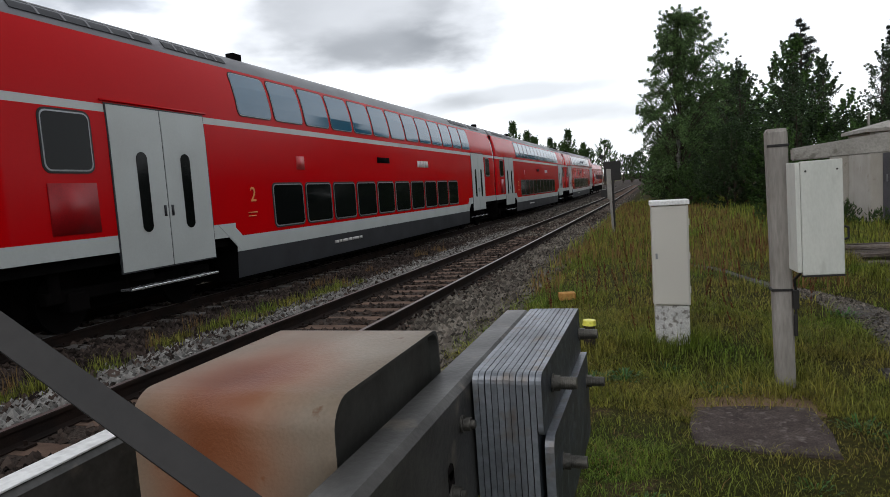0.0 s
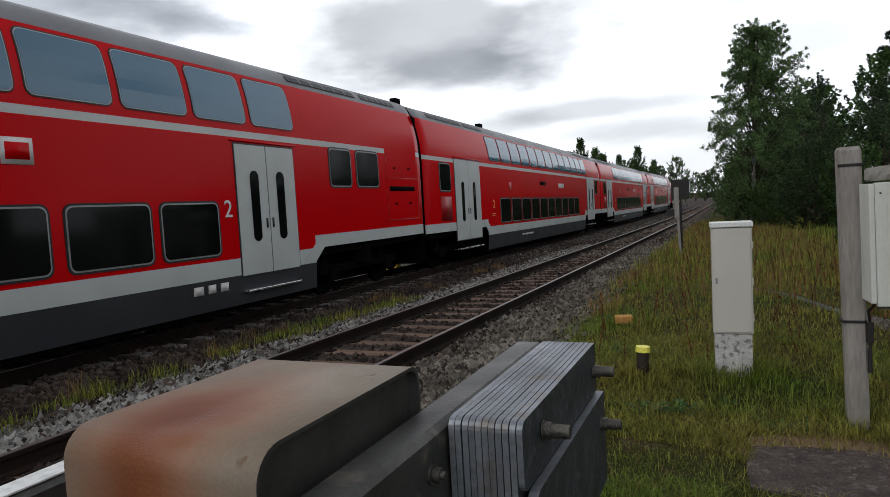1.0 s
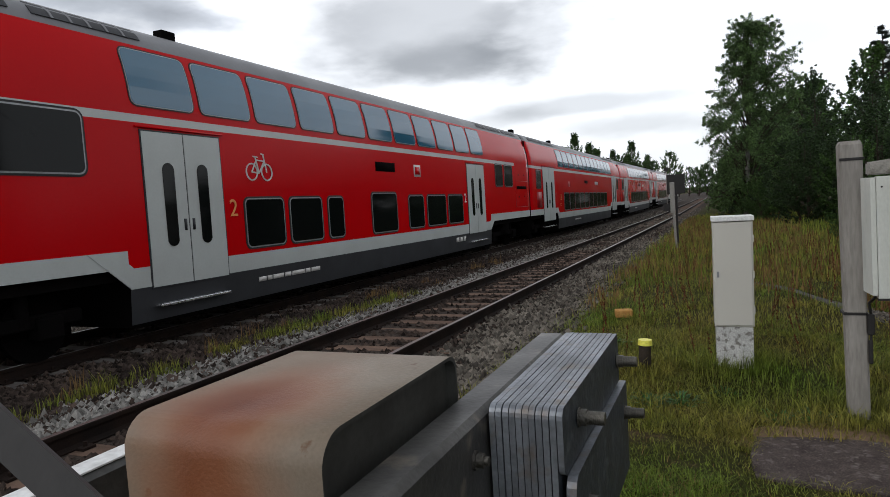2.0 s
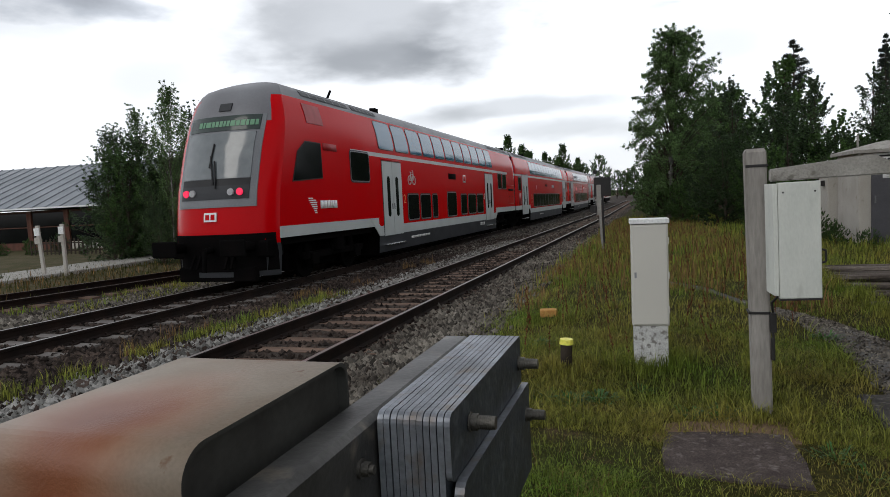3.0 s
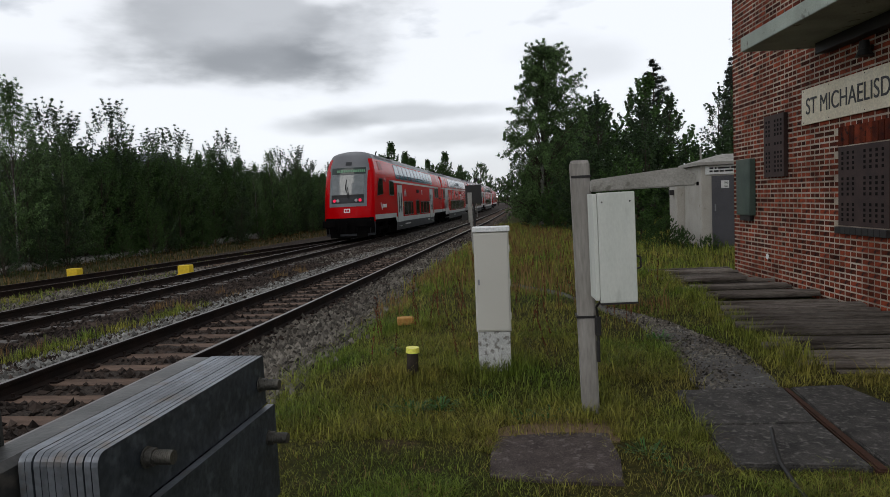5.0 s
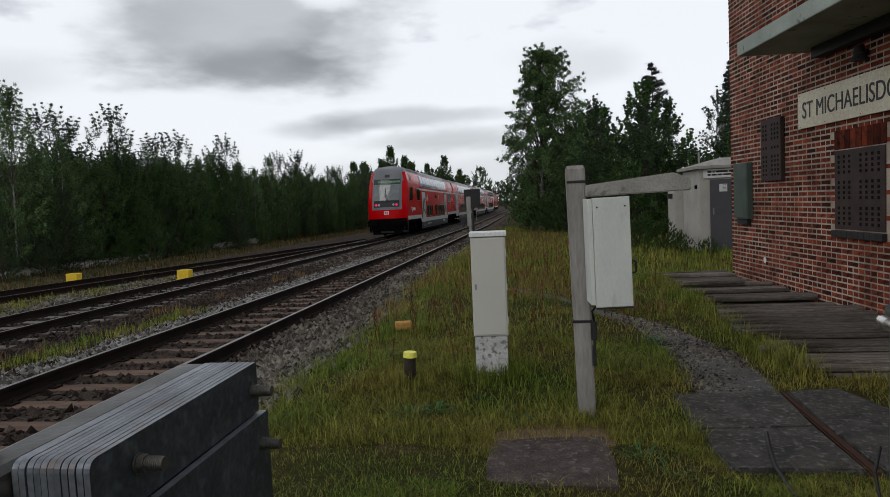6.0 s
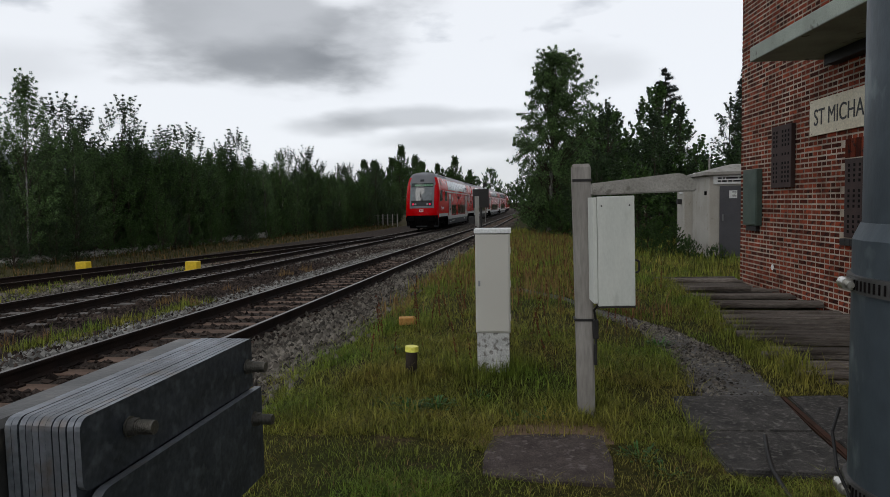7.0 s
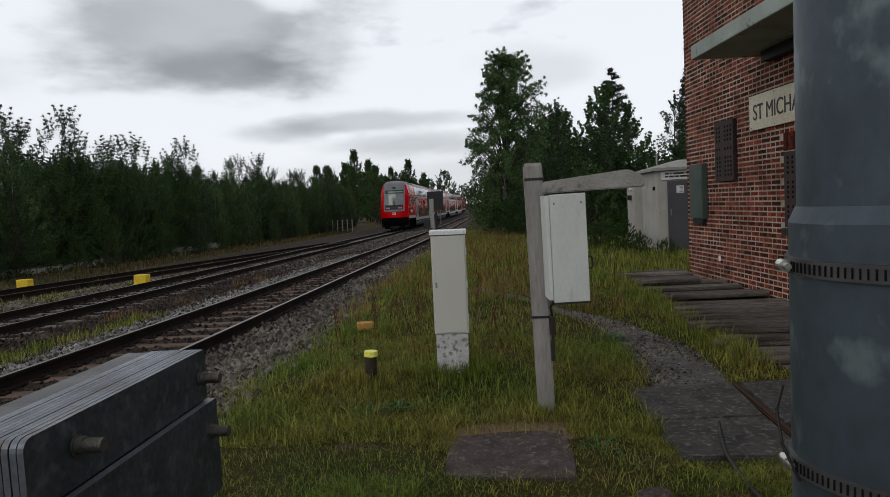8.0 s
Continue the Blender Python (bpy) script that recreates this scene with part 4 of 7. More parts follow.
def build_control_car():
    car = thing("control_car", "red double-deck control car with raked grey nose and lit tail lamps", "railway coach", group="coaches of the train")
    L = CONTROL
    ob = new("body", body_mesh(L + 0.18, [(0.0, 6.2), (L - 5.0, L + 0.18)], True))
    ob.parent = car
    bm = bmesh.new()
    box(bm, -1.25, 1.25, 0.9, L - 0.1, 0.95, 1.10)
    box(bm, -1.22, 1.22, 6.4, L - 5.2, 0.22, 0.95)
    part("underframe", bm, UNDER, car)
    for y in (3.9, L - 2.7):
        bogie(car, y)
    end_bits(car, L + 0.18, 1)
    # nose
    def front(name, x0, x1, z0, z1, material, out, label="", nu=8, nv=6):
        bm = bmesh.new()
        patch(bm, on_front, x0, x1, z0, z1, nu, nv, out)
        return part(name, bm, material, car, label)
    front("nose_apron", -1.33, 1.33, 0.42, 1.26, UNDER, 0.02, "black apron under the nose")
    front("nose_mask", -1.02, 1.02, 1.86, 3.96, NOSE_GREY, 0.015, "grey surround of the windscreen")
    front("windscreen", -0.88, 0.88, 2.50, 3.55, SCREEN, 0.028, "tall raked windscreen")
    front("screen_base", -0.88, 0.88, 2.34, 2.49, RUBBER, 0.026)
    front("lamp_panel", -0.88, 0.88, 2.04, 2.34, SKIRT, 0.026, "dark lamp panel under the windscreen")
    d = front("destination_display", -0.93, 0.93, 3.60, 3.95, DISPLAY, 0.028, "dark destination display")
    bm = bmesh.new()
    x = -0.62
    for w in (0.1, 0.06, 0.14, 0.08, 0.08, 0.08, 0.06, 0.07, 0.12, 0.09, 0.1, 0.06, 0.09, 0.06):
        patch(bm, on_front, x, x + w, 3.70, 3.83, 1, 2, 0.034)
        x += w + 0.025
    part("display_lettering", bm, DISPLAY_BAR, d)
    for sx in (-1, 1):
        for k, m in ((0.50, LAMP_CLEAR), (0.70, LAMP_RED)):
            xx = sx * k
            bm = bmesh.new()
            c = Vector(on_front(xx, 2.19, 0.03))
            rod(bm, c, c + Vector((0, -0.035, 0)), 0.085, 0.075, 16)
            part("lamp", bm, m, car, "lit red tail lamp" if m is LAMP_RED else "clear headlamp")
    bm = bmesh.new()
    for a, b in (((0.05, 2.38), (-0.10, 3.02)), ((0.12, 2.28), (0.02, 2.9)), ((-0.10, 2.75), (-0.05, 3.3))):
        rod(bm, on_front(a[0], a[1], 0.06), on_front(b[0], b[1], 0.06), 0.018, seg=6)
    part("windscreen_wiper", bm, RUBBER, car)
    bm = bmesh.new()
    patch(bm, on_front, -0.16, 0.16, 1.55, 1.75, 2, 2, 0.03)
    e = part("emblem", bm, WHITE, car, "white square emblem plate")
    bm = bmesh.new()
    patch(bm, on_front, -0.12, -0.02, 1.59, 1.71, 2, 2, 0.036)
    patch(bm, on_front, 0.02, 0.12, 1.59, 1.71, 2, 2, 0.036)
    part("emblem_mark", bm, RED, e)
    bm = bmesh.new()
    patch(bm, on_front, -0.16, 0.16, 4.08, 4.26, 2, 2, 0.03)
    part("top_lamp", bm, SKIRT, car)
    # buffer beam, buffers, coupler, plough
    bm = bmesh.new()
    box(bm, -1.28, 1.28, 0.25, 0.9, 0.72, 1.10, 0.04)
    box(bm, -1.0, 1.0, 0.1, 0.3, 0.20, 0.52, 0.03)
    part("buffer_beam", bm, UNDER, car)
    for x in (-0.875, 0.875):
        bm = bmesh.new()
        rod(bm, (x, 0.3, 0.98), (x, -0.42, 0.98), 0.12, seg=14)
        box(bm, x - 0.32, x + 0.32, -0.48, -0.42, 0.80, 1.16, 0.03)
        part("buffer", bm, UNDER, car)
    bm = bmesh.new()
    rod(bm, (0, 0.4, 0.98), (0, -0.25, 0.9), 0.07)
    rod(bm, (0, -0.25, 0.92), (0, -0.3, 0.45), 0.05)
    for x in (-0.5, -0.35, 0.35, 0.5):
        rod(bm, (x, 0.2, 1.0), (x * 1.05, -0.08, 0.5), 0.03)
    part("coupler", bm, UNDER, car)
    for s in (1, -1):
        # cab side window: a raked quadrilateral
        bm = bmesh.new()
        base = on_side(s)
        quad = [(1.30, 2.42), (2.72, 2.52), (2.72, 3.36), (1.98, 3.36), (1.58, 3.10)]
        for grow, lift, mm in ((0.05, 0.012, 0), (0.0, 0.018, 1)):
            cy, cz = 2.15, 2.9
            pts = [(cy + (y - cy) * (1 + grow), cz + (z - cz) * (1 + grow * 1.3)) for y, z in quad]
            hi = [bm.verts.new(base(y, z, lift)) for y, z in pts]
            lo = [bm.verts.new(base(y, z, -0.01)) for y, z in pts]
            f = bm.faces.new(hi)
            f.material_index = mm
            for k in range(len(pts)):
                bm.faces.new((lo[k], lo[(k + 1) % 5], hi[(k + 1) % 5], hi[k]))
        part("cab_window", bm, [RUBBER, GLASS], car, "raked dark cab side window")
        band_step(car, s, 6.22, 1)
        band_step(car, s, L - 5.05, -1)
        # service hatch at the coupled end: red panel with seams, a slot and catches
        side_part("end_hatch", car, s, 25.2, 26.95, 1.55, 3.40, RED, 0.005, 4)
        for a, b, c, d in ((25.2, 26.95, 1.55, 1.57), (25.2, 26.95, 2.62, 2.635), (25.2, 25.22, 1.55, 3.2), (26.93, 26.95, 1.55, 3.2)):
            side_part("hatch_seam", car, s, a, b, c, d, mat_hatch, 0.009)
        side_part("hatch_slot", car, s, 25.35, 26.75, 2.30, 2.42, UNDER, 0.012)
        for a in (25.6, 26.4):
            for c in (1.95, 2.86):
                side_part("hatch_catch", car, s, a, a + 0.12, c, c + 0.05, UNDER, 0.012)
        window(car, s, 4.4, 5.65, 2.46, 3.30)
        door_pair(car, s, 6.6, 8.2)
        for a, b in ((8.75, 9.85), (10.05, 11.15), (11.4, 12.0)):
            window(car, s, a, b, 1.22, 2.10)
        window(car, s, 13.3, 14.6, 1.20, 2.18)
        for a, b in ((15.3, 16.25), (16.5, 17.85), (18.05, 19.25)):
            window(car, s, a, b, 1.22, 2.10)
        door_pair(car, s, 19.75, 21.4)
        window(car, s, 22.7, 23.55, 2.40, 3.22)
        window(car, s, 23.8, 24.8, 2.40, 3.22)
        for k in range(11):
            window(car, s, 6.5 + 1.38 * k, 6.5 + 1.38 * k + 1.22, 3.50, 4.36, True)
        figure_two(car, s, 8.45, 1.80, 0.3, MARK_ORANGE)
        figure_two(car, s, 19.5, 1.85, 0.3, MARK)
        side_part("air_vent", car, s, 13.6, 14.6, 2.72, 2.95, UNDER, 0.02)
        side_part("air_vent", car, s, 2.85, 3.6, 3.22, 3.40, mat_slat, 0.016)
        side_part("roof_hatch", car, s, 2.2, 3.05, 3.85, 4.34, mat_hatch, 0.018, 3, "darker red service hatch")
        # emblem and lettering
        bm = bmesh.new()
        for i, (a, b) in enumerate(((0.0, 0.22), (0.02, 0.36), (0.06, 0.42), (0.12, 0.40), (0.16, 0.44), (0.22, 0.42), (0.26, 0.38), (0.30, 0.40))):
            patch(bm, on_side(s), 1.95 + a, 1.95 + b, 1.98 - 0.05 * i, 2.01 - 0.05 * i, 1, 1, 0.012)
        part("side_emblem", bm, WHITE, car, "white striped emblem")
        bars("side_lettering", car, s, 2.55, 1.74, (0.14, 0.15, 0.14, 0.05, 0.11, 0.13), 0.2, WHITE, 0.035, "white lettering bars")
        side_part("square_emblem", car, s, 15.75, 16.15, 2.62, 2.95, MARK, 0.014)
        side_part("square_emblem_mark", car, s, 15.80, 16.10, 2.68, 2.89, RED, 0.018)
        # bicycle sign
        bm = bmesh.new()
        for c in (9.0, 9.42):
            for k in range(16):
                a, b = 2 * math.pi * k / 16, 2 * math.pi * (k + 1) / 16
                rod(bm, base(c + 0.15 * math.cos(a), 2.58 + 0.15 * math.sin(a), 0.012), base(c + 0.15 * math.cos(b), 2.58 + 0.15 * math.sin(b), 0.012), 0.014, seg=5)
        for a, b in (((9.0, 2.58), (9.14, 2.8)), ((9.14, 2.8), (9.36, 2.78)), ((9.0, 2.58), (9.2, 2.56)), ((9.2, 2.56), (9.36, 2.78)), ((9.2, 2.56), (9.12, 2.84)), ((9.42, 2.58), (9.34, 2.9)), ((9.28, 2.92), (9.36, 2.9)), ((9.06, 2.86), (9.18, 2.85))):
            rod(bm, base(*a, 0.012), base(*b, 0.012), 0.014, seg=5)
        part("bicycle_sign", bm, MARK, car, "pale bicycle symbol")
        bars("skirt_lettering", car, s, 9.0, 0.58, (0.2, 0.12, 0.3, 0.18, 0.4, 0.15, 0.3), 0.08, MARK, 0.05)
        bars("skirt_marks", car, s, 18.6, 0.60, (0.2, 0.16, 0.18), 0.14, MARK, 0.12)
    roof_gear(car, 2.4, 6)
    roof_gear(car, L - 5.2, L)
    bm = bmesh.new()
    rod(bm, (0.5, 4.9, 4.80), (0.55, 5.1, 5.12), 0.035, seg=8)
    part("aerial", bm, UNDER, car)
    return car


def build_locomotive():
    car = thing("locomotive", "red diesel locomotive with grey roof at the head of the train", "locomotive")
    L = 16.0
    bm = bmesh.new()
    prof = [(-1.45, 1.0), (1.45, 1.0), (1.45, 2.5), (1.35, 3.3), (1.0, 3.9), (0.4, 4.15), (-0.4, 4.15), (-1.0, 3.9), (-1.35, 3.3), (-1.45, 2.5)]
    for f in prism(bm, prof, 0, L):
        if f.calc_center_median().z > 3.7:
            f.material_index = 1
    part("body", bm, [RED, ROOF_GREY], car)
    bx("underframe", (-1.35, 1.35, 0.2, L - 0.2, 0.4, 1.0), UNDER, car)
    for y in (3.2, L - 3.2):
        bogie(car, y)
    for s in (-1, 1):
        side = 1.455 * s
        for a, b in ((0.8, 1.5), (L - 1.5, L - 0.8)):
            bx("cab_window", (min(side, side + 0.015 * s), max(side, side + 0.015 * s), a, b, 2.0, 2.6), GLASS, car)
        for k in range(5):
            bx("louvre", (min(side, side + 0.02 * s), max(side, side + 0.02 * s), 3.2 + 2 * k, 4.6 + 2 * k, 1.9, 2.5), SKIRT, car)
        bx("pale_band", (min(side, side + 0.012 * s), max(side, side + 0.012 * s), 0.1, L - 0.1, 1.02, 1.25), LIGHT_GREY, car)
    return car


mat_reflect = mat("faded_red_panel", (0.50, 0.05, 0.05), rough=0.35, bump=0.0)
mat_hatch = mat("hatch_red", (0.30, 0.004, 0.008), rough=0.4, bump=0.0)
mat_slat = mat("red_slats", (0.30, 0.01, 0.012), rough=0.5, bump=0.0)
coach = build_coach()
coaches = [coach, copy_thing(coach, pose(0, 0, 0)), copy_thing(coach, pose(0, 0, 0))]
control_car = build_control_car()
locomotive = build_locomotive()

# ---- crossing barrier with its counterweights ----


def rust_cover_material():
    m = mat("rusty_cream_paint", (0.265, 0.215, 0.162), (0.195, 0.142, 0.096), rough=0.42, scale=5, fine=160, bump=0.15, spots=(0.17, 0.10, 0.06), spot_at=0.66, spot_scale=7.0, grain=0.1)
    nt, lk = m.node_tree.nodes, m.node_tree.links
    p = nt["Principled BSDF"]
    old = p.inputs["Base Color"].links[0].from_socket
    co = nt.new("ShaderNodeTexCoord")
    wob = nt.new("ShaderNodeTexNoise")
    wob.inputs["Scale"].default_value, wob.inputs["Detail"].default_value = 9, 6
    lk.new(co.outputs["Object"], wob.inputs["Vector"])
    add = nt.new("ShaderNodeMixRGB")
    add.inputs["Fac"].default_value = 0.10
    lk.new(co.outputs["Object"], add.inputs["Color1"])
    lk.new(wob.outputs["Color"], add.inputs["Color2"])
    for centre, size, lo, hi, colour, amount in (((0.15, 0.10, 0.30), (7.4, 4.6, 1.5), 0.2, 1.2, (0.25, 0.066, 0.012), 1.0), ((0.14, 0.10, 0.40), (10.5, 6.5, 4), 0.1, 1.05, (0.115, 0.026, 0.008), 0.95)):
        mp = nt.new("ShaderNodeMapping")
        mp.inputs["Location"].default_value = tuple(-c * k * 0.9 - 0.05 * k for c, k in zip(centre, size))
        mp.inputs["Scale"].default_value = size
        lk.new(add.outputs["Color"], mp.inputs["Vector"])
        ln = nt.new("ShaderNodeVectorMath")
        ln.operation = "LENGTH"
        lk.new(mp.outputs["Vector"], ln.inputs[0])
        r = nt.new("ShaderNodeMapRange")
        r.inputs["From Min"].default_value, r.inputs["From Max"].default_value = lo, hi
        r.inputs["To Min"].default_value, r.inputs["To Max"].default_value = amount, 0.0
        lk.new(ln.outputs["Value"], r.inputs["Value"])
        x = nt.new("ShaderNodeMixRGB")
        x.inputs["Color2"].default_value = (*colour, 1)
        lk.new(r.outputs["Result"], x.inputs["Fac"])
        lk.new(old, x.inputs["Color1"])
        old = x.outputs["Color"]
    lk.new(old, p.inputs["Base Color"])
    return m


def build_barrier():
    t = thing("crossing_barrier", "level crossing barrier drive with rusty cover and steel counterweights", "barrier", pose(0, 0, 0))
    # sheet cover: rounded outline along y, drawn across x, side panel set back towards the weights
    x0, x1, y0, y1, z0, z1, r = 2.70, 3.058, 1.755, 2.225, 0.90, 1.366, 0.050
    line = [(y0, z0)] + [(y0 + r - r * math.cos(a), z1 - r + r * math.sin(a)) for a in np.linspace(0, math.pi / 2, 8)] + [(y1 - 0.03 + 0.03 * math.sin(a), z1 - 0.03 + 0.03 * math.cos(a)) for a in np.linspace(0, math.pi / 2, 5)] + [(y1, z0)]
    bm = bmesh.new()
    cols = []
    for x, shrink in ((x0, 0.0), (x0 + 0.0, 0.0), (x1, 0.0), (x1, 0.006), (x1 - 0.02, 0.006)):
        cols.append([bm.verts.new((x - x0, y - y0 + shrink * (1 if y < 2 else -1), z - z0 - (shrink if z > 1.2 else 0))) for y, z in line])
    for a, b in ((1, 2), (2, 3), (3, 4)):
        for k in range(len(line) - 1):
            f = bm.faces.new((cols[a][k], cols[a][k + 1], cols[b][k + 1], cols[b][k]))
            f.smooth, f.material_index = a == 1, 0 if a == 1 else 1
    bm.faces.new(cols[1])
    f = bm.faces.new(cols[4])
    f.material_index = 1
    bmesh.ops.remove_doubles(bm, verts=bm.verts, dist=1e-6)
    # the second, darker colour puts shade on the lip and recessed side panel
    part("cover", bm, [rust_cover_material(), mat("cover_side_shaded", (0.055, 0.056, 0.050), (0.030, 0.029, 0.026), rough=0.6, scale=6, fine=60, bump=0.1)], t, "cream sheet-metal cover stained with rust", pose(x0, y0, z0))
    # near arm: a channel section along y
    def channel(xa, xb, ya, yb, top, depth):
        bm = bmesh.new()
        w = 0.008
        out = [(xb - 0.012, top), (xb, top - 0.012), (xb, top - depth + 0.012), (xb - 0.012, top - depth), (xa, top - depth), (xa, top - depth + w), (xb - w - 0.008, top - depth + w), (xb - w, top - depth + w + 0.008), (xb - w, top - w - 0.008), (xb - w - 0.008, top - w), (xa, top - w), (xa, top)]
        prism(bm, out, ya, yb)
        return bm
    arm = part("weight_arm", channel(3.075, 3.142, 0.35, 2.80, 1.285, 0.26), ARM_STEEL, t, "grey steel channel arm")
    part("weight_arm", channel(2.425, 2.492, 0.35, 2.36, 1.216, 0.24), ARM_STEEL, t, "grey steel channel arm")
    bx("arm_edge", (2.432, 2.484, 0.36, 2.35, 1.217, 1.221), WHITE, t, "white strip along the top edge of the arm", 0.001)
    # counterweight plates
    n, xa, xb = 11, 3.148, 3.284
    th = (xb - xa) / n
    def plate(x, w, za, zb, ya=2.150, yb=2.785, rc=0.02):
        bm = bmesh.new()
        out = []
        for cy, cz, q in ((yb - 0.004, zb - 0.004, 0), (ya + rc, zb - rc, 1), (ya + rc, za + rc, 2), (yb - 0.004, za + 0.004, 3)):
            rr = rc if q in (1, 2) else 0.004
            out += [(cy + rr * math.cos(a), cz + rr * math.sin(a)) for a in np.linspace(q * math.pi / 2, (q + 1) * math.pi / 2, 5)]
        lo = [bm.verts.new((x, y, z)) for y, z in out]
        hi = [bm.verts.new((x + w, y, z)) for y, z in out]
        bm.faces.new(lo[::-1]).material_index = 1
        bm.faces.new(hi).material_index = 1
        for k in range(len(out)):
            bm.faces.new((lo[k], lo[(k + 1) % len(out)], hi[(k + 1) % len(out)], hi[k]))
        return bm
    for k in range(n):
        last = k == n - 1
        j = random.uniform(-0.0005, 0.0005)
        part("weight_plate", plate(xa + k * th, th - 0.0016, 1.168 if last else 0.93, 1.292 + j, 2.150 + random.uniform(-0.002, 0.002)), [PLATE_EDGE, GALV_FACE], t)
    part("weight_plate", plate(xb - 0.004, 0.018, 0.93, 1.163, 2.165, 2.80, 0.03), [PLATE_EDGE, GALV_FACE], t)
    for y, z in ((2.275, 1.238), (2.752, 1.226), (2.275, 1.07), (2.752, 1.092)):
        bm = bmesh.new()
        x = xb + (0.013 if z < 1.15 else 0.0)
        rod(bm, (x, y, z), (x + 0.003, y, z), 0.019, seg=18)
        rod(bm, (x + 0.003, y, z), (x + 0.016, y, z), 0.0165, seg=6)
        rod(bm, (x + 0.010, y, z), (x + 0.050, y, z), 0.0125, seg=14)
        for q in range(7):
            rod(bm, (x + 0.018 + 0.004 * q, y, z), (x + 0.020 + 0.004 * q, y, z), 0.0135, seg=14)
        part("bolt", bm, BOLT, t)
    for y, z in ((2.085, 1.215), (2.0, 1.12), (1.78, 1.12), (2.085, 1.05)):
        bm = bmesh.new()
        rod(bm, (3.142, y, z), (3.147, y, z), 0.017, seg=18)
        rod(bm, (3.147, y, z), (3.160, y, z), 0.013, seg=6)
        rod(bm, (3.160, y, z), (3.168, y, z), 0.008, seg=10)
        part("bolt", bm, BOLT, t)
    for y in (2.0, 1.78):
        bm = bmesh.new()
        rod(bm, (3.1415, y, 1.16), (3.1435, y, 1.16), 0.015, seg=14)
        box(bm, 3.1415, 3.1435, y - 0.015, y + 0.015, 1.09, 1.16)
        part("slot", bm, HOLE, t)
    # dark strut, pedestal
    bm = bmesh.new()
    rod(bm, (2.55, 1.38, 1.794), (3.30, 1.38, 1.345), 0.018, seg=4)
    rod(bm, (3.30, 1.38, 1.345), (3.11, 1.38, 1.27), 0.020, seg=6)
    for f in bm.faces:
        f.smooth = False
    part("strut", bm, BLACK_STEEL, t, "black steel strut")
    bx("pedestal", (2.70, 3.02, 1.80, 2.26, -0.05, 0.90), ARM_STEEL, t)
    bx("foot", (2.55, 3.15, 1.65, 2.4, -0.08, 0.02), CONCRETE, t)
    return t


build_barrier()

# ---- cabinet, post with panel, mast ----


def build_cabinet():
    t = thing("trackside_cabinet", "narrow cream trackside cabinet on a flaking white plinth", "cabinet", pose(3.585, 7.10, 0, 0, 0.4, 3.0))
    bx("plinth", (-0.145, 0.145, -0.09, 0.09, -0.06, 0.455), PLINTH, t, "concrete plinth with flaking white paint", 0.008)
    bx("body", (-0.155, 0.155, -0.10, 0.10, 0.458, 1.345), CAB_GREY, t, "", 0.006)
    bx("door", (-0.143, 0.143, -0.108, -0.10, 0.472, 1.332), CAB_GREY, t, "", 0.003)
    bm = bmesh.new()
    box(bm, -0.165, 0.165, -0.115, 0.115, 1.35, 1.392, 0.006)
    part("lid", bm, WHITE, t, "pale overhanging lid")
    for z in (0.6, 0.9, 1.2):
        bx("hinge", (0.148, 0.160, -0.114, -0.10, z - 0.03, z + 0.03), CAB_GREY, t, "", 0.002)
    bx("key_latch", (-0.130, -0.112, -0.114, -0.108, 0.88, 0.93), ALU, t, "", 0.002)


build_cabinet()


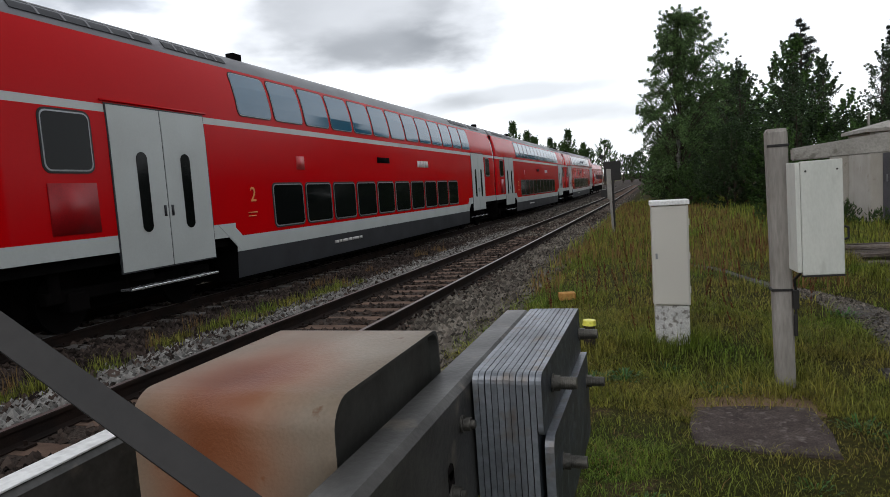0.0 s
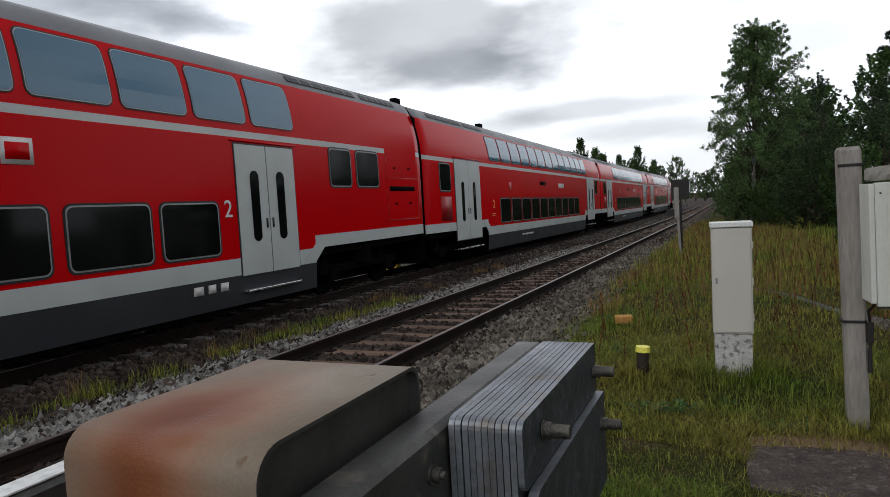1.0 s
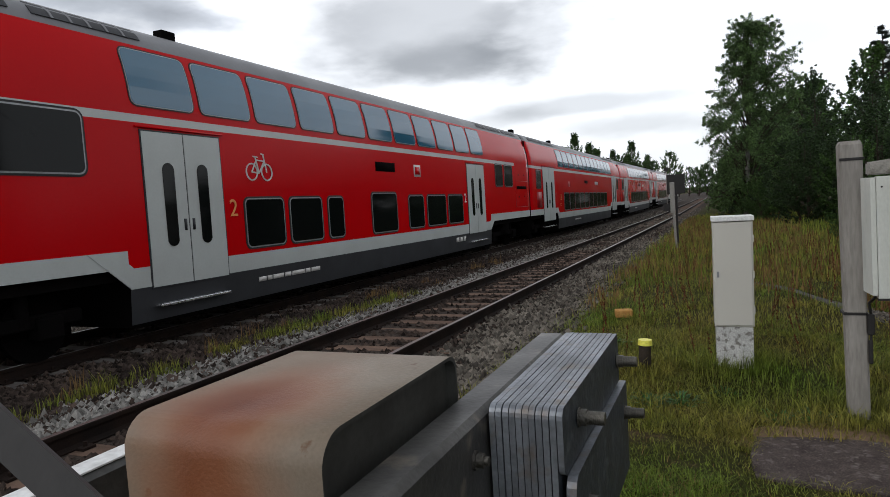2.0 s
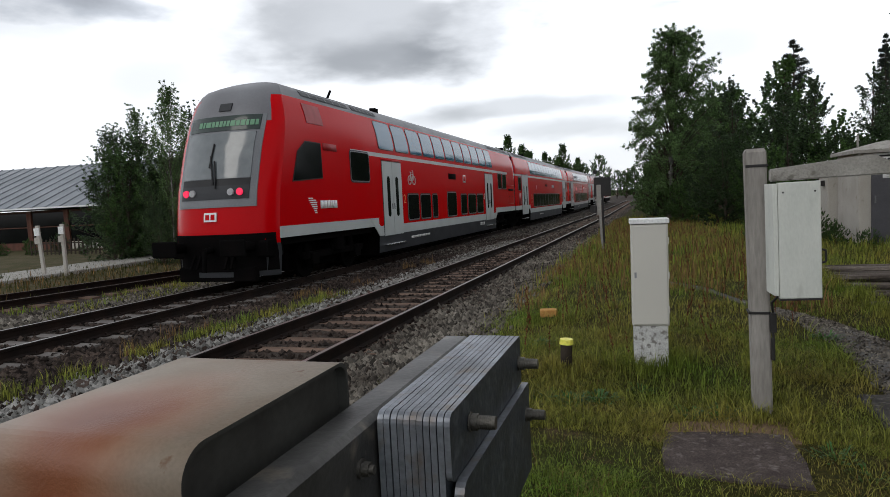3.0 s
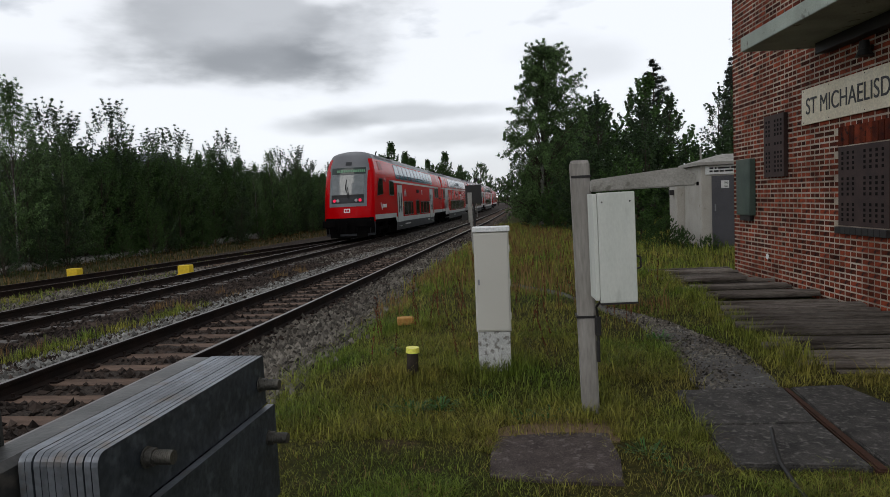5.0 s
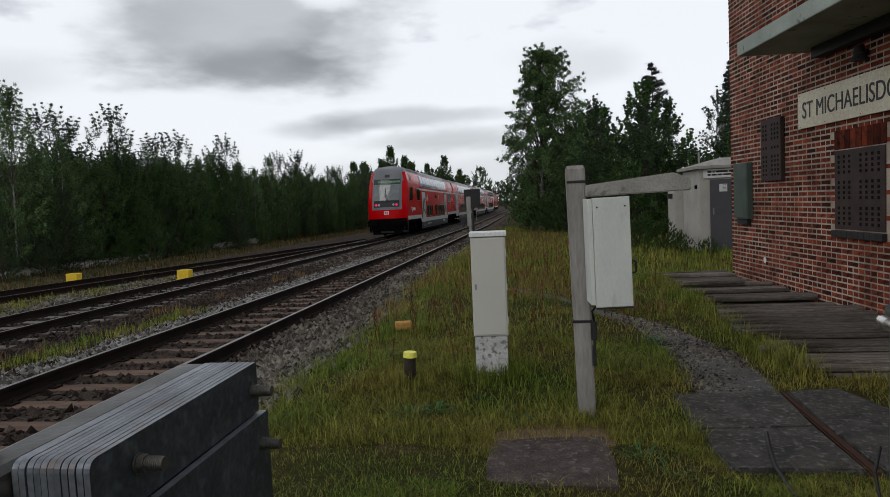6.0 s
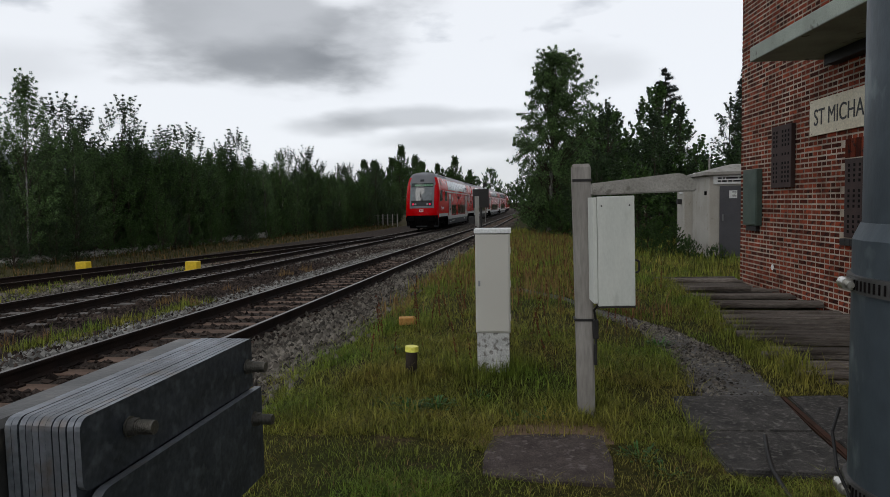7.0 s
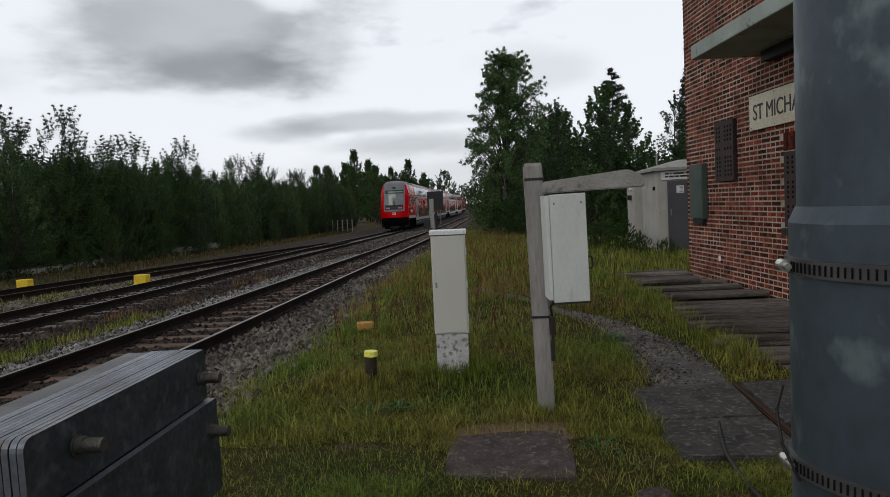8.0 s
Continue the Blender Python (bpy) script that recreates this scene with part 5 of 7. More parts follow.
def build_post():
    t = thing("fence_post", "weathered grey concrete post with a cross arm and pale panel", "post", pose(4.335, 6.20, 0))
    bm = bmesh.new()
    a = [(-0.07, -0.06), (0.07, -0.06), (0.07, 0.06), (-0.07, 0.06)]
    lo = [bm.verts.new((x * 0.9 + 0.02, y, -0.1)) for x, y in a]
    hi = [bm.verts.new((x - 0.012, y, 1.87)) for x, y in a]
    tp = [bm.verts.new((x * 0.8 - 0.012, y * 0.8, 1.895)) for x, y in a]
    for p, q in ((lo, hi), (hi, tp)):
        for k in range(4):
            bm.faces.new((p[k], p[(k + 1) % 4], q[(k + 1) % 4], q[k]))
    bm.faces.new(tp)
    bmesh.ops.bevel(bm, geom=[e for e in bm.edges if abs(e.verts[0].co.z - e.verts[1].co.z) > 1], offset=0.012, segments=2, affect="EDGES")
    part("shaft", bm, TIMBER_GREY, t)
    for z in (1.775, 0.735):
        bm = bmesh.new()
        d = 0.012 * z / 1.9
        box(bm, -0.078 - d + 0.012, 0.078 - d, -0.068, 0.068, z - 0.009, z + 0.009, 0.003)
        part("steel_band", bm, BLACK_STEEL, t)
    # cross arm, running towards the boardwalk and away
    arm = bmesh.new()
    fs = [(0, 0), (0.70, 0.012), (0.70, 0.085), (0.60, 0.138), (0.56, 0.138), (0, 0.082)]
    va = [arm.verts.new((x, -0.05, z)) for x, z in fs]
    vb = [arm.verts.new((x, 0.05, z)) for x, z in fs]
    arm.faces.new(va)
    arm.faces.new(vb[::-1])
    for k in range(6):
        arm.faces.new((va[k], vb[k], vb[(k + 1) % 6], va[(k + 1) % 6]))
    bmesh.ops.bevel(arm, geom=list(arm.edges), offset=0.008, segments=2, affect="EDGES")
    part("cross_arm", arm, CONCRETE, t, "weathered concrete cross arm", pose(0.04, -0.30, 1.66, 0, 0, 2))
    bx("bracket", (0.055, 0.075, -0.30, 0.02, 1.48, 1.62), BLACK_STEEL, t)
    panel = bmesh.new()
    box(panel, 0.0, 0.255, -0.02, 0.02, 0, 0.765, 0.006)
    p = part("panel", panel, PANEL_PALE, t, "pale greenish panel hung below the arm", pose(0.08, -0.345, 0.885, 0, -0.6, 4))
    bx("panel_side", (-0.032, -0.002, -0.02, 0.20, 0.02, 0.76), PANEL_PALE, p)
    bx("panel_foot", (0.0, 0.257, -0.022, 0.022, -0.012, -0.001), BLACK_STEEL, p, "", 0.002)
    for x in (0.03, 0.22):
        bm = bmesh.new()
        rod(bm, (x, -0.021, 0.70), (x, -0.026, 0.70), 0.006, seg=8)
        part("screw", bm, BLACK_STEEL, p)
    bm = bmesh.new()
    for q, w in (((0.258, 0, 0.32), (0.285, 0, 0.31)), ((0.285, 0, 0.31), (0.285, 0, 0.24)), ((0.285, 0, 0.24), (0.26, 0, 0.23))):
        rod(bm, q, w, 0.007, seg=8)
    part("handle", bm, BLACK_STEEL, p)
    bm = bmesh.new()
    pts = [(0.10, -0.20, 0.88), (0.07, -0.12, 0.82), (0.085, -0.08, 0.74), (0.085, -0.075, 0.45)]
    for q, w in zip(pts, pts[1:]):
        rod(bm, q, w, 0.009, seg=8)
    box(bm, 0.065, 0.105, -0.10, -0.05, 0.60, 0.74, 0.006)
    box(bm, 0.07, 0.095, -0.09, -0.06, 0.40, 0.56, 0.006)
    part("cable_box", bm, BLACK_STEEL, t, "black cable and junction box")


build_post()


def build_mast():
    t = thing("steel_mast", "thick galvanised steel mast with hose clamps", "mast", pose(4.388, 1.795, 0))
    bm = bmesh.new()
    rod(bm, (0, 0, 1.60), (0, 0, 4.6), 0.098, seg=64)
    part("upper_tube", bm, POLE, t)
    bm = bmesh.new()
    rod(bm, (0, 0, -0.05), (0, 0, 1.590), 0.105, seg=64)
    rod(bm, (0, 0, 1.590), (0, 0, 1.604), 0.105, 0.099, seg=64)
    part("lower_tube", bm, POLE, t, "slightly wider galvanised lower tube")
    for z, tilt in ((1.553, 0.0), (1.372, 7.0)):
        band = bmesh.new()
        rod(band, (0, 0, -0.007), (0, 0, 0.007), 0.1085, seg=64, cap=False)
        rod(band, (0, 0, 0.007), (0, 0, 0.0075), 0.1085, 0.105, seg=64, cap=False)
        rod(band, (0, 0, -0.0075), (0, 0, -0.007), 0.105, 0.1085, seg=64, cap=False)
        at = pose(0, 0, z, -tilt * 0.6, tilt * 0.4, 0)
        b = part("hose_clamp", band, ARM_STEEL, t, "perforated steel hose clamp", at)
        bm = bmesh.new()
        for k in range(150, 330, 3):
            a = radians(k + 20)
            c = Vector((0.1088 * math.cos(a), 0.1088 * math.sin(a), 0))
            d = Vector((-math.sin(a), math.cos(a), 0))
            rod(bm, c - Vector((0, 0, 0.0042)) , c + Vector((0, 0, 0.0042)), 0.0009, seg=4)
        part("slots", bm, HOLE, b)
        bm = bmesh.new()
        a = radians(180 - 9)
        c = Vector((0.112 * math.cos(a), 0.112 * math.sin(a), 0))
        d = Vector((-math.sin(a), math.cos(a), 0))
        rod(bm, c - d * 0.008, c + d * 0.007, 0.0055, seg=14)
        rod(bm, c - d * 0.013, c - d * 0.008, 0.0048, seg=6)
        rod(bm, c + d * 0.007, c + d * 0.014, 0.003, seg=8)
        part("clamp_screw", bm, BRASS, b, "bright clamp screw")
    bm = bmesh.new()
    pts = [(-0.108, 0.0, 1.365), (-0.118, 0.01, 1.395), (-0.114, 0.03, 1.42), (-0.10, 0.05, 1.435)]
    for q, w in zip(pts, pts[1:]):
        rod(bm, q, w, 0.0014, seg=6)
    part("wire_loop", bm, BLACK_STEEL, t)


build_mast()

# ---- slabs, path, boardwalk ----


def slab_bm(pts, z0, z1):
    bm = bmesh.new()
    lo = [bm.verts.new((x, y, z0)) for x, y in pts]
    hi = [bm.verts.new((x + random.uniform(-0.008, 0.008), y + random.uniform(-0.008, 0.008), z1 + random.uniform(-0.004, 0.004))) for x, y in pts]
    bm.faces.new(hi)
    n = len(pts)
    for k in range(n):
        bm.faces.new((lo[k], lo[(k + 1) % n], hi[(k + 1) % n], hi[k]))
    bmesh.ops.bevel(bm, geom=[e for e in bm.edges if min(v.co.z for v in e.verts) > z1 - 0.02], offset=0.012, segments=2, affect="EDGES")
    return bm


tagged(part("concrete_cover_slab", slab_bm([(3.66, 4.97), (4.00, 4.93), (4.42, 4.90), (4.45, 5.25), (4.43, 5.69), (4.1, 5.70), (3.67, 5.64), (3.64, 5.3)], -0.06, 0.016), SLAB), "stained brownish concrete cover slab sunk in the turf", "slab")
tagged(part("soil_patch", slab_bm([(3.58, 5.50), (4.5, 5.55), (4.56, 5.95), (4.2, 6.05), (3.75, 5.88), (3.60, 5.75)], -0.06, 0.008), SAND), "bare sandy soil patch beside the slab", "soil", kind="structure")
paving = thing("paving", "large dark grey concrete paving slabs with a rusty joint strip", "paving", kind="structure")
for pts in ([(5.05, 5.82), (5.84, 5.85), (5.90, 6.66), (5.06, 6.62)], [(5.10, 5.13), (5.83, 5.13), (5.84, 5.83), (5.05, 5.80)], [(5.93, 5.13), (6.30, 5.2), (6.55, 6.0), (6.38, 6.74), (5.97, 6.68), (5.93, 5.85)]):
    part("paving_slab", slab_bm(pts, -0.06, 0.034), PAVER, paving)
part("joint_strip", slab_bm([(5.845, 5.10), (5.922, 5.10), (5.962, 6.70), (5.907, 6.68)], -0.06, 0.028), mat("rusty_strip", (0.07, 0.032, 0.022), (0.05, 0.03, 0.022), rough=0.9, scale=9, bump=0.3), paving, "rusty brown joint strip")

pv, pf = [], []
pys = np.linspace(6.66, 12.6, 60)
for y in pys:
    c, w = path_x(y), path_half(y)
    for u in np.linspace(-1, 1, 7):
        x = c + w * u * (1 + 0.12 * noise.noise(Vector((y * 2.3, u, 0))))
        pv.append((x, y, max(height(x, y), -0.01) + 0.012 - 0.012 * abs(u) ** 4))
for j in range(len(pys) - 1):
    for i in range(6):
        a = j * 7 + i
        pf.append((a, a + 1, a + 8, a + 7))
tagged(new("footpath", raw("footpath", pv, pf, mat("gravel_path", (0.13, 0.125, 0.12), (0.09, 0.085, 0.08), rough=0.95, scale=5, fine=60, bump=0.9, spots=(0.22, 0.21, 0.2), spot_at=0.6, bump_dist=0.03))), "narrow grey gravel footpath through the grass", "path", kind="structure")


def path_places(n):
    y = rng.uniform(6.7, 12.4, n)
    return np.array([(path_x(v) + path_half(v) * rng.uniform(-1, 1), v, 0.008) for v in y])


stones("path_gravel", "flat grey stones in the footpath", 5000, path_places, 0.015, STONE, 0.6)

boardwalk = thing("boardwalk", "worn grey wooden boardwalk along the brick wall", "boardwalk", kind="structure")
y = 7.05
while y < 14.2:
    w = random.uniform(0.09, 0.21)
    wall_x = 7.684 + 0.0875 * (13.95 - y) - 0.03
    left = np.interp(y, [7, 10, 14], [6.32, 6.42, 6.35]) + random.uniform(-0.20, 0.16)
    bm = bmesh.new()
    box(bm, left, wall_x, random.uniform(0.010, 0.022), w - random.uniform(0.012, 0.03), -0.05, 0.0, 0.012)
    for v in bm.verts:
        v.co.z += 0.006 * noise.noise(Vector((v.co.x * 3, y, 0)))
    part("plank", bm, PLANK, boardwalk, "", pose(0, y, 0.075 + random.uniform(-0.024, 0.02), random.uniform(-6, 6), random.uniform(-0.5, 0.5), random.uniform(-1.0, 1.0)))
    y += w
blades("boardwalk_grass", "lush grass growing over the edge of the boardwalk", np.array([(a, b, height(a, b)) for a, b in zip(rng.normal(6.28, 0.09, 5000), rng.uniform(7.0, 14.4, 5000))]), 0.08, 0.26, 0.004, GRASS, 0.9)
bx("bearer", (6.42, 6.52, 7.1, 14.1, -0.05, 0.028), DARK_WOOD, boardwalk)
bx("loose_plank", (6.40, 7.35, 0, 0.2, 0, 0.05), PLANK, boardwalk, "raised loose plank", 0.008, pose(0, 11.9, 0.085, 2, -0.5, 2))

# ---- brick signal building: local x along the wall towards the road, local y out of the wall, z up ----
WALL_L, WALL_H, WALL_D = 12.0, 7.4, 6.0
BUILD_M = Matrix.Translation((7.684, 13.95, 0)) @ Matrix(((math.sin(radians(5)), -math.cos(radians(5)), 0, 0), (-math.cos(radians(5)), -math.sin(radians(5)), 0, 0), (0, 0, 1, 0), (0, 0, 0, 1)))
building = thing("brick_building", "old red brick signal building with shuttered windows and concrete ledge", "building", BUILD_M, kind="structure")
bm = bmesh.new()
box(bm, 0.008, WALL_L, -WALL_D, -0.0035, -0.1, WALL_H)
part("wall_core", bm, MORTAR, building)
bx("roof_slab", (-0.25, WALL_L + 0.2, -WALL_D - 0.2, 0.25, WALL_H, WALL_H + 0.18), LEDGE, building, "flat concrete roof edge")

COURSE, JOINT = 0.0755, 0.019
OPENINGS = [(3.46, 4.56, 0.95, 2.36), (7.6, 8.7, 0.95, 2.36)]
brick_meshes = {}


def brick_mesh(w, h):
    key = (round(w, 3), round(h, 3))
    if key not in brick_meshes:
        bm = bmesh.new()
        box(bm, 0, w, -0.05, 0, 0, h)
        bmesh.ops.bevel(bm, geom=[e for e in bm.edges if min(v.co.y for v in e.verts) > -0.001], offset=0.004, segments=1, affect="EDGES")
        brick_meshes[key] = mesh_of("brick", bm, BRICK)
    return brick_meshes[key]


spots_near, spots_rest = [], []
rows = int(WALL_H / COURSE)
for r in range(rows):
    z = 0.0 + r * COURSE
    header = r % 2 == 1 or z < 0.0
    full = 0.125 if header else 0.25
    u = 0.0 if header else (0.0 if r % 4 == 0 else -0.125)
    first = True
    while u < (6.6 if z < 5.6 else 5.0):
        a, b = max(u, 0.0), u + full - JOINT
        u += full
        if b - a < 0.04 or any(o[0] - 0.01 < 0.5 * (a + b) < o[1] + 0.01 and o[2] - 0.01 < z + 0.03 < o[3] + 0.01 for o in OPENINGS):
            continue
        (spots_near if 2.3 < a < 4.75 and 0.0 <= z < 1.35 else spots_rest).append((a, z, b - a))
for a, z, w in spots_near[:300]:
    piece("brick", brick_mesh(w, COURSE - JOINT), building, pose(a, random.uniform(-0.0015, 0.002), z, 0, 0, random.uniform(-0.2, 0.2)))
bv, bf = [], []
# the far face of the corner gets its bricks too
for a, z, w in spots_rest + spots_near[300:]:
    o, h, n = random.uniform(-0.0012, 0.002), COURSE - JOINT, len(bv)
    bv += [(a, -0.04, z), (a + w, -0.04, z), (a + w, -0.04, z + h), (a, -0.04, z + h), (a + 0.003, o, z + 0.003), (a + w - 0.003, o + random.uniform(-0.001, 0.001), z + 0.003), (a + w - 0.003, o, z + h - 0.003), (a + 0.003, o, z + h - 0.003)]
    bf += [tuple(n + k for k in f) for f in ((4, 5, 6, 7), (0, 1, 5, 4), (1, 2, 6, 5), (2, 3, 7, 6), (3, 0, 4, 7))]
for r in range(rows):
    z, v = r * COURSE, 0.0
    while v < 1.4:
        w, h, n = (0.114 if r % 2 else 0.239), COURSE - JOINT, len(bv)
        o = random.uniform(-0.003, 0.004)
        bv += [(0.03, -v - 0.05, z), (0.03, -v - w - 0.05, z), (0.03, -v - w - 0.05, z + h), (0.03, -v - 0.05, z + h), (o, -v - 0.05, z), (o, -v - w - 0.05, z), (o, -v - w - 0.05, z + h), (o, -v - 0.05, z + h)]
        bf += [tuple(n + k for k in f) for f in ((7, 6, 5, 4), (4, 5, 1, 0), (5, 6, 2, 1), (6, 7, 3, 2), (7, 4, 0, 3))]
        v += w + JOINT
rest = new("bricks", raw("bricks", bv, bf, BRICK_ISL))
rest.parent = building
tagged(rest, "weathered red brickwork with pale joints", kind="stuff")

# shuttered window, lintel and sill
for o in OPENINGS:
    a, b = o[0], o[1]
    w = thing("shuttered_window", "brown perforated steel shutter over a window", "window", BUILD_M)
    bx("shutter", (a + 0.02, b - 0.02, -0.035, 0.012, 1.07, 2.09), RUST_PANEL, w, "", 0.004)
    bm = bmesh.new()
    for i in range(8):
        for j in range(14):
            if i in (3,) or j in (4, 9):
                continue
            x, z = a + 0.12 + 0.12 * i, 1.13 + 0.066 * j
            box(bm, x - 0.022, x + 0.022, 0.008, 0.0145, z, z + 0.038)
    tagged(part("holes", bm, HOLE, w), kind="stuff")
    for k in range(9):
        u = a + k * (b - a) / 9
        bx("lintel_brick", (u + 0.006, u + (b - a) / 9 - 0.006, -0.05, 0.006, 2.105, 2.35), BRICK, w, "", 0.004)
        bx("sill_brick", (u + 0.004, u + (b - a) / 9 - 0.004, -0.05, 0.055, 0.965, 1.055), BLACK_STEEL, w, "", 0.004)
shutter = thing("small_shutter", "narrow brown perforated steel shutter on the brick wall", "shutter", BUILD_M)
bx("panel", (1.42, 2.10, 0.006, 0.07, 1.76, 2.73), RUST_PANEL, shutter, "", 0.004)
bm = bmesh.new()
for i in range(6):
    for j in range(12):
        if i in (2,) or j in (5, 7):
            continue
        box(bm, 1.49 + 0.10 * i, 1.49 + 0.10 * i + 0.045, 0.066, 0.0725, 1.84 + 0.07 * j, 1.84 + 0.07 * j + 0.04)
tagged(part("holes", bm, HOLE, shutter), kind="stuff")
gbox = thing("meter_box", "dark green metal box on the brick wall", "box", BUILD_M)
bx("body", (0.36, 0.94, 0.004, 0.10, 1.13, 2.10), GREEN_BOX, gbox, "", 0.006)
bx("door", (0.38, 0.92, 0.10, 0.108, 1.15, 2.08), GREEN_BOX, gbox, "", 0.003)
bx("base", (0.42, 0.85, 0.004, 0.07, 1.03, 1.13), BLACK_STEEL, gbox)
# name board
board = thing("name_board", "cream station name board with dark letters", "sign", BUILD_M)
bx("board", (2.58, 4.95, 0.01, 0.035, 2.47, 2.97), SIGN_CREAM, board, "", 0.003)
cu = bpy.data.curves.new("letters", "FONT")
cu.body, cu.size, cu.extrude = "ST MICHAELISDO", 0.31, 0.003
tmp = new("letters", cu)
me = bpy.data.meshes.new_from_object(tmp)
bpy.data.objects.remove(tmp)
me.materials.append(INK)
wmax = max(v.co.x for v in me.vertices)
for v in me.vertices:
    v.co.x *= 2.12 / wmax
    v.co.y *= 1.05
letters = new("letters", me)
letters.parent = board
letters.matrix_basis = Matrix.Translation((2.70, 0.038, 2.61)) @ Matrix(((1, 0, 0, 0), (0, 0, 1, 0), (0, 1, 0, 0), (0, 0, 0, 1)))
for x in (2.64, 3.3, 4.1, 4.8):
    for z in (2.50, 2.94):
        bm = bmesh.new()
        rod(bm, (x, 0.035, z), (x, 0.039, z), 0.008, seg=8)
        part("screw", bm, RUST_PANEL, board)
# ledge and wall lamp
bm = bmesh.new()
box(bm, 2.86, 9.0, 0.0, 1.0, 3.50, 3.70, 0.015)
part("ledge", bm, LEDGE, building, "greenish weathered concrete ledge")
bx("ledge_beam", (3.2, 9.0, 0.0, 0.16, 3.36, 3.50), BLACK_STEEL, building)
lamp = thing("wall_lamp", "black round wall lamp under the ledge", "lamp", BUILD_M)
bm = bmesh.new()
rod(bm, (4.2, 0.0, 3.22), (4.2, 0.08, 3.22), 0.03)
rod(bm, (4.2, 0.10, 3.12), (4.2, 0.10, 3.20), 0.10, 0.06, 14)
rod(bm, (4.2, 0.10, 3.20), (4.2, 0.10, 3.30), 0.07, 0.05, 14)
part("body", bm, BLACK_STEEL, lamp)
bm = bmesh.new()
rod(bm, (1.36, 0.0, 0.46), (1.36, 0.006, 0.46), 0.05, seg=9)
part("paint_splash", bm, WHITE, building)

# ---- precast concrete hut ----
hut = thing("concrete_hut", "small cream concrete equipment hut with grey steel door", "hut", kind="structure")
bx("wall", (8.45, 11.2, 19.40, 21.3, -0.1, 2.22), CONCRETE_PALE, hut, "", 0.03)
bx("annex_wall", (8.22, 8.6, 21.32, 22.3, -0.1, 2.05), CONCRETE_PALE, hut, "", 0.03)
bm = bmesh.new()
lo = [bm.verts.new(p) for p in ((8.32, 19.27, 2.22), (11.33, 19.27, 2.22), (11.33, 21.45, 2.22), (8.32, 21.45, 2.22))]
md = [bm.verts.new(p) for p in ((8.32, 19.27, 2.30), (11.33, 19.27, 2.30), (11.33, 21.45, 2.30), (8.32, 21.45, 2.30))]
hi = [bm.verts.new(p) for p in ((9.2, 20.0, 2.52), (10.5, 20.0, 2.52), (10.5, 20.8, 2.52), (9.2, 20.8, 2.52))]
for p, q in ((lo, md), (md, hi)):
    for k in range(4):
        bm.faces.new((p[k], p[(k + 1) % 4], q[(k + 1) % 4], q[k]))
bm.faces.new(hi)
bm.faces.new(lo[::-1])
part("roof", bm, CONCRETE, hut, "low hipped concrete roof")
hd = bx("door", (8.72, 9.6, 19.36, 19.41, 0.05, 1.93), DOOR_GREY, hut, "dark grey steel door", 0.004)
bx("door_handle", (8.78, 8.81, 19.33, 19.36, 1.0, 1.18), ALU, hd)
bx("door_notice", (8.95, 9.15, 19.352, 19.358, 1.60, 1.80), WHITE, hd, "white notice", 0.001)
for k in range(5):
    bx("notice_bar", (9.03, 9.13, 19.348, 19.351, 1.63 + 0.035 * k, 1.64 + 0.035 * k), INK, hd, "", 0.0)
sg = bx("name_plate", (8.56, 9.6, 19.36, 19.39, 1.97, 2.20), WHITE, hut, "white name plate with lettering bars", 0.003)
bm = bmesh.new()
for z, ws in ((2.11, (0.1, 0.05, 0.3, 0.2)), (2.03, (0.08, 0.12, 0.1, 0.2, 0.15))):
    x = 8.66
    for w in ws:
        box(bm, x, x + w, 19.355, 19.361, z, z + 0.045)
        x += w + 0.03
part("lettering", bm, INK, sg)
bx("wall_vent", (8.41, 8.46, 19.62, 19.74, 1.70, 1.80), UNDER, hut)
bx("floodlight", (8.10, 8.24, 21.6, 21.8, 1.45, 1.60), BLACK_STEEL, hut, "small black floodlight")
bx("wall_plate", (8.19, 8.225, 21.5, 21.85, 1.75, 2.0), WHITE, hut, "small white plate")
bm = bmesh.new()
rod(bm, (8.75, 20.6, 2.3), (8.75, 20.6, 2.74), 0.025)
part("vent_pipe", bm, CONCRETE, hut)

# ---- small trackside things ----
peg = thing("marker_peg", "dark wooden marker peg with pale yellow cap", "peg", pose(2.86, 6.84, 0.01, 0, 3, 10))
bm = bmesh.new()
rod(bm, (0, 0, -0.05), (0, 0, 0.31), 0.055, 0.05, 12)
part("stump", bm, DARK_WOOD, peg)
bm = bmesh.new()
rod(bm, (0, 0, 0.31), (0, 0, 0.355), 0.062, 0.058, 16)
part("cap", bm, YELLOW_PALE, peg, "pale yellow cap")
peg2 = thing("marker_stone", "weathered orange marker block on a dark stub", "marker", pose(2.40, 8.95, 0.06, 0, 0, 15))
bx("stub", (-0.06, 0.06, -0.05, 0.05, -0.05, 0.10), DARK_WOOD, peg2)
bx("block", (-0.10, 0.10, -0.07, 0.07, 0.10, 0.19), ORANGE, peg2, "weathered orange block", 0.012)
for x, yy in ((-10.75, 20.5), (-6.75, 20.2)):
    yb = thing("yellow_marker_box", "yellow plastic marker box beside the track", "marker", pose(x, yy, height(x, yy)), "yellow boxes")
    bm = bmesh.new()
    box(bm, -0.19, 0.19, -0.14, 0.14, 0.10, 0.42, 0.02)
    box(bm, -0.21, 0.21, -0.16, 0.16, 0.10, 0.16, 0.01)
    part("cap", bm, YELLOW, yb)
    bx("foot", (-0.12, 0.12, -0.1, 0.1, -0.05, 0.10), DARK_WOOD, yb)
stake = thing("signal_stake", "grey concrete stake with a small black lamp box", "stake", pose(2.22, 20.0, 0))
bm = bmesh.new()
